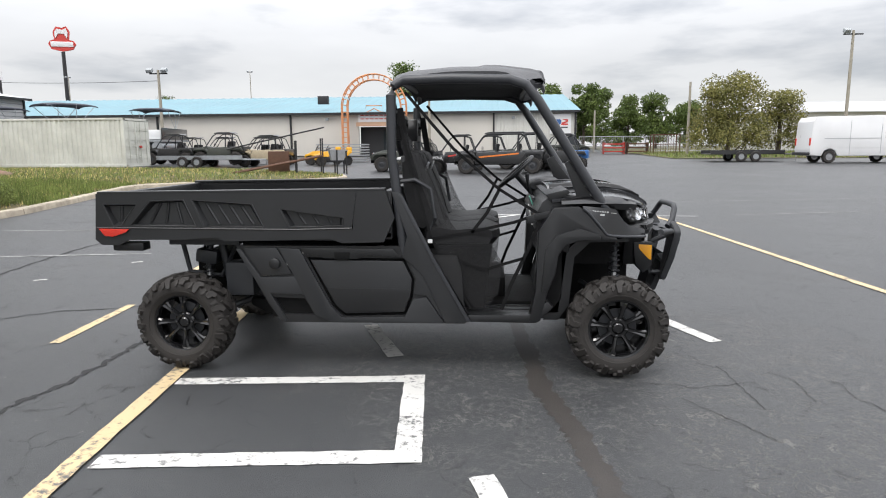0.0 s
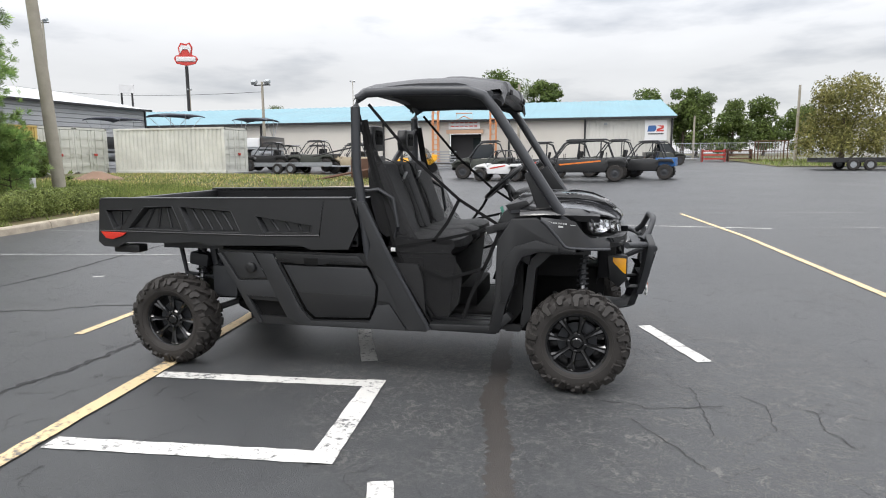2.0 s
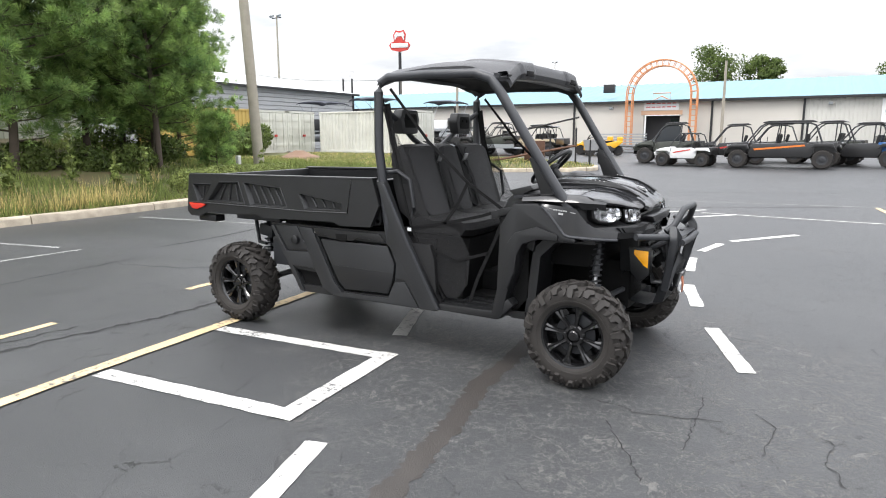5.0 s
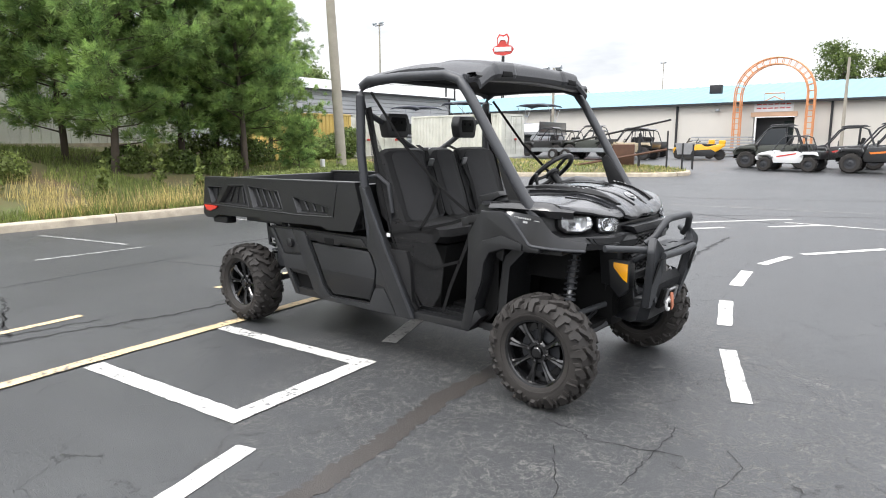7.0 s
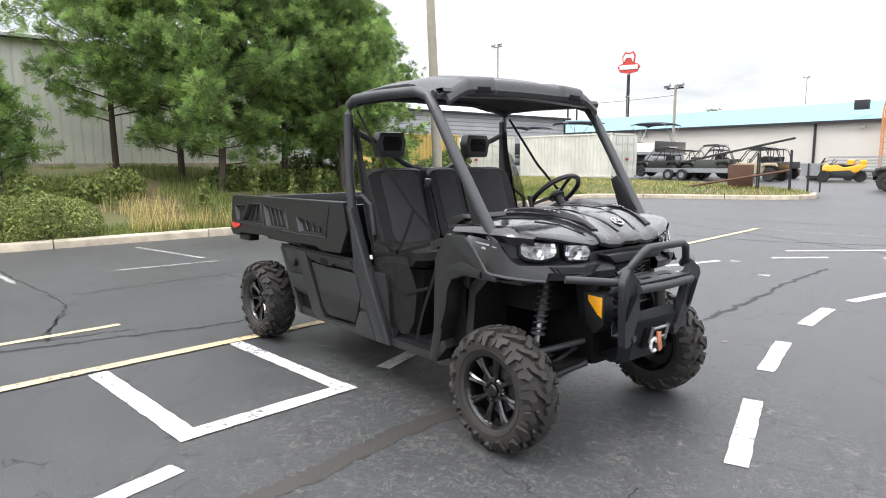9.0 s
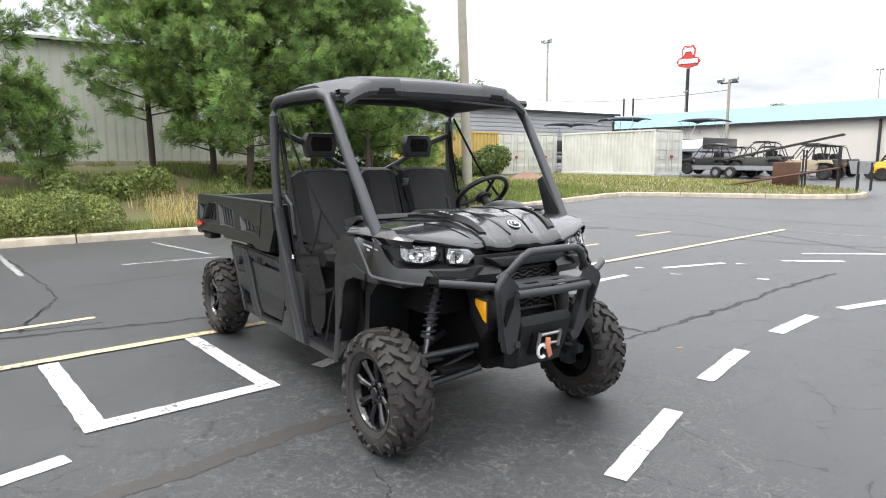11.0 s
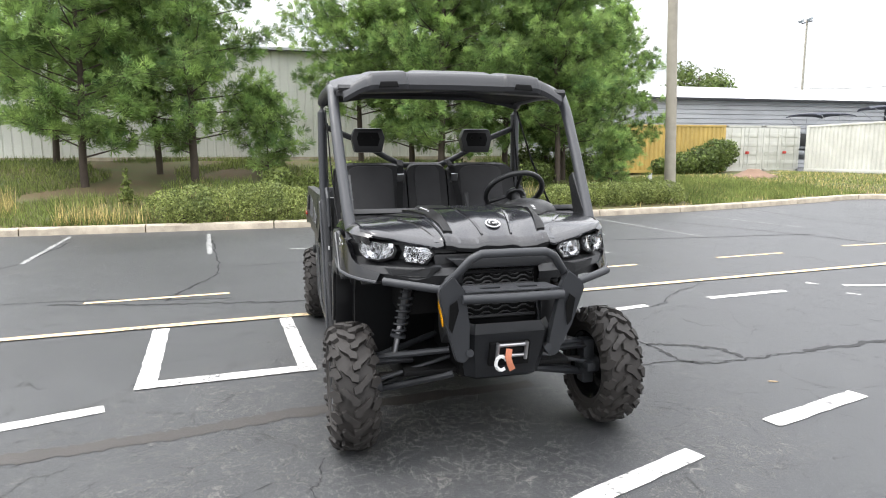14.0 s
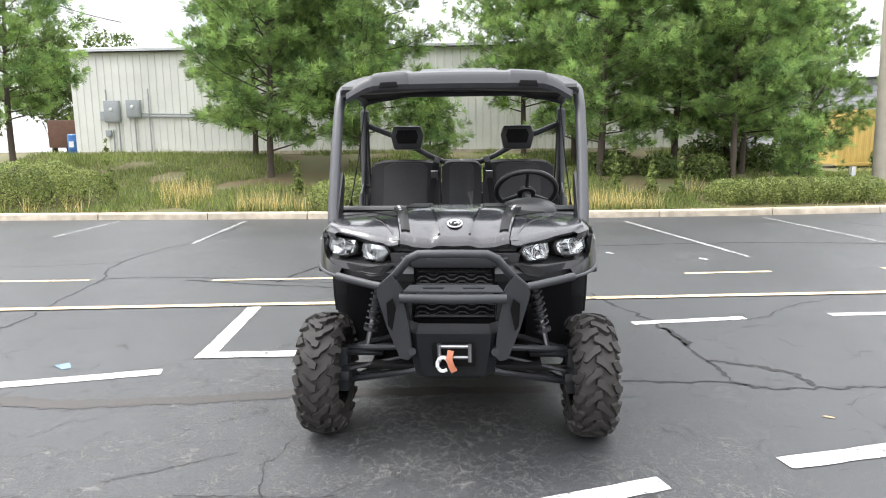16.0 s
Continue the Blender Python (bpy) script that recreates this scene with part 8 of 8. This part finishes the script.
sgn_ = thing("roadside_sign", "tall roadside sign with a red hat-shaped emblem", "sign", at(-168, 245, 20, -0.4) @ Matrix.Diagonal((2.04, 2.04, 2.04, 1)))
b = bmesh.new()
tube(b, [(0, 0, -0.3), (0, 0, 19.5)], [0.42, 0.34], 12)
part("post", b, DARK, sgn_)
b = bmesh.new()
prism(b, [(-1.9, 20.0), (-2.4, 21.0), (-2.0, 21.6), (-1.3, 21.8), (-1.45, 23.2), (-0.9, 24.2), (0.2, 24.0), (0.9, 24.3), (1.4, 23.4), (1.2, 21.8), (2.0, 21.6), (2.4, 21.0), (1.8, 20.0), (0, 19.6)], -0.25, 0.25)
part("emblem_board", b, SIGN_RED, sgn_, "red rimmed board")
b = bmesh.new()
bx(b, (0, -0.30, 20.95), (3.9, 0.1, 0.95), bevel=0.03)
prism(b, [(-1.1, 22.0), (-1.15, 23.2), (-0.7, 23.8), (0.2, 23.6), (0.8, 23.9), (1.15, 23.2), (0.95, 22.0), (0.5, 22.9), (-0.5, 22.9)], -0.36, -0.26)
part("lettering_bar", b, BODY_W, sgn_)
sgn_ = thing("billboard", "white roadside billboard on twin posts", "sign", at(-172, 212, 30, -0.4) @ Matrix.Diagonal((2.04, 2.04, 2.04, 1)))
b = bmesh.new()
bx(b, (0, 0, 13.4), (2.6, 0.3, 1.5))
part("board", b, BODY_W, sgn_)
b = bmesh.new()
for x in (-0.9, 0.9):
    tube(b, [(x, 0, -0.3), (x, 0, 12.7)], 0.18, 8)
part("post", b, DARK, sgn_)
sgn_ = thing("blue_sign", "blue roadside sign with white lettering", "sign", at(-172, 243, 20, -0.4) @ Matrix.Diagonal((2.04, 2.04, 2.04, 1)))
b = bmesh.new()
bx(b, (0, 0, 9.4), (4.0, 0.3, 1.4))
part("board", b, SIGN_BLUE, sgn_)
b = bmesh.new()
bx(b, (0, -0.18, 9.5), (3.0, 0.06, 0.35))
part("lettering_bar", b, BODY_W, sgn_)
b = bmesh.new()
tube(b, [(0, 0, -0.3), (0, 0, 8.8)], 0.25, 8)
part("post", b, GREYM, sgn_)
# overhead cables
for a, c, sag in (((-28, 50, 7.3), (-90, 84, 13.0), 0.8), ((-21, -14, 6.6), (-30, -26, 11.0), 0.3)):
    b = bmesh.new()
    a, c = Vector(a), Vector(c)
    tube(b, [a.lerp(c, q / 20) - Vector((0, 0, sag * 4 * (q / 20) * (1 - q / 20))) for q in range(21)], 0.022, 5)
    solid("overhead_cable", b, DARK, "thin black overhead cable", "cable")
# fence and lumber beyond the car park
fc = thing("chain_fence", "chain-link fence with steel posts at the far edge", "fence")
for q in range(13):
    b = bmesh.new()
    x = 9.5 + q * 2.2
    tube(b, [(x, 62, rise(62) - 0.1), (x, 62, rise(62) + 1.7)], 0.05, 6)
    part("post", b, GALV, fc)
b = bmesh.new()
for z in (1.65, 0.9, 0.2):
    tube(b, [(9.5, 62, rise(62) + z), (35.9, 62, rise(62) + z)], 0.025, 5)
for q in range(130):
    x = 9.5 + q * 0.2
    tube(b, [(x, 62, rise(62) + 0.1), (x + 0.2, 62, rise(62) + 1.65)], 0.008, 3, cap=False)
    tube(b, [(x + 0.2, 62, rise(62) + 0.1), (x, 62, rise(62) + 1.65)], 0.008, 3, cap=False)
part("mesh", b, GALV, fc)
for x, col, lab in ((12.2, RED, "stack of reddish steel racks by the fence"), (14.4, BROWN, "stack of brown steel racks by the fence")):
    st = thing("steel_rack", lab, "rack", at(x, 58, 0))
    for q in range(3):
        b = bmesh.new()
        bx(b, (0, 0, 0.25 + 0.35 * q), (2.0, 0.9, 0.12))
        part("shelf", b, col, st)
    for xx in (-0.95, 0.95):
        b = bmesh.new()
        bx(b, (xx, 0, 0.55), (0.08, 0.9, 1.1))
        part("upright", b, col, st)
cage = thing("steel_cage", "dark steel cage by the fence", "cage", at(17.0, 58, 0))
b = bmesh.new()
for xx in (-1.2, 1.2):
    for yy in (-0.6, 0.6):
        tube(b, [(xx, yy, 0), (xx, yy, 1.8)], 0.05, 6)
for z in (0.1, 0.9, 1.8):
    tube(b, [(-1.2, -0.6, z), (1.2, -0.6, z), (1.2, 0.6, z), (-1.2, 0.6, z)], 0.04, 6, closed=True)
for q in range(11):
    tube(b, [(-1.2 + 0.24 * q, 0.6, 0.1), (-1.2 + 0.24 * q, 0.6, 1.8)], 0.02, 4)
part("bars", b, BROWN, cage)
far = thing("far_building", "pale building with a grey roof beyond the van", "building", at(36, 70, 0))
b = bmesh.new()
bx(b, (0, 0, 2.0), (14, 8, 4.0))
part("wall", b, SIDING, far)
b = bmesh.new()
prism(b, [(-4.4, 4.0), (0, 5.2), (4.4, 4.0), (4.4, 3.9), (-4.4, 3.9)], -7.4, 7.4, axis="x")
part("roof", b, ROOF_G, far)
# verge strip at the far edge
b = bmesh.new()
loft(b, [[(x, y, rise(y) + 0.05 + 0.06 * noise.noise((x * 0.3, y * 0.3, 2))) for y in (44, 48, 55, 64, 80, 110)] for x in [14 + 3 * q for q in range(20)]])
solid("grass_verge", b, SOIL, "grass verge along the far edge of the car park", "grass", kind="structure")
xyv = np.column_stack([rng.uniform(14.2, 45, 6000), rng.uniform(44.2, 60, 6000)])
tagged(new("grass", scatter_mesh("grass", blades(rng, xyv, 0.35, 0.07), GRASS)), "rough grass of the far verge", "grass", kind="stuff")
# junk beside the white shed
o = thing("rusty_bin", "brown rusty steel bin beside the shed", "bin", pose(-23.6, -17.9, 1.3))
b = bmesh.new()
bx(b, (0, 0, 1.0), (1.2, 1.9, 1.2), bevel=0.03)
part("bin_body", b, BROWN, o)
b = bmesh.new()
for xx in (-0.5, 0.5):
    for yy in (-0.8, 0.8):
        bx(b, (xx, yy, 0.2), (0.1, 0.1, 0.5))
part("leg", b, DARK, o)
for y in (-16.75, -17.1):
    o = thing("plastic_barrel", "blue plastic barrel beside the shed", "barrel", pose(-22.2 - 0.3 * (y + 17), y, 1.34), "blue barrels")
    b = bmesh.new()
    lathe(b, [(0.25, 0), (0.29, 0.05), (0.29, 0.3), (0.30, 0.32), (0.29, 0.34), (0.29, 0.6), (0.30, 0.62), (0.29, 0.64), (0.29, 0.88), (0.24, 0.93)], 20, axis="z")
    part("barrel_body", b, BLUE, o)
    b = bmesh.new()
    bx(b, (0.285, 0, 0.5), (0.02, 0.2, 0.25))
    part("barrel_label", b, BODY_W, o)

# far trees that close the view beyond the white shed
for k, (x, y, h_, r) in enumerate(((-44, -27, 8.5, 4.2), (-46, -34, 9.5, 4.6), (-42, -41, 8.8, 4.4))):
    broadleaf(x, y, lumps(60 + k, h_, r, 34), 8000, 0.26, LEAF, "dark green broadleaf tree beyond the shed", 240 + k)
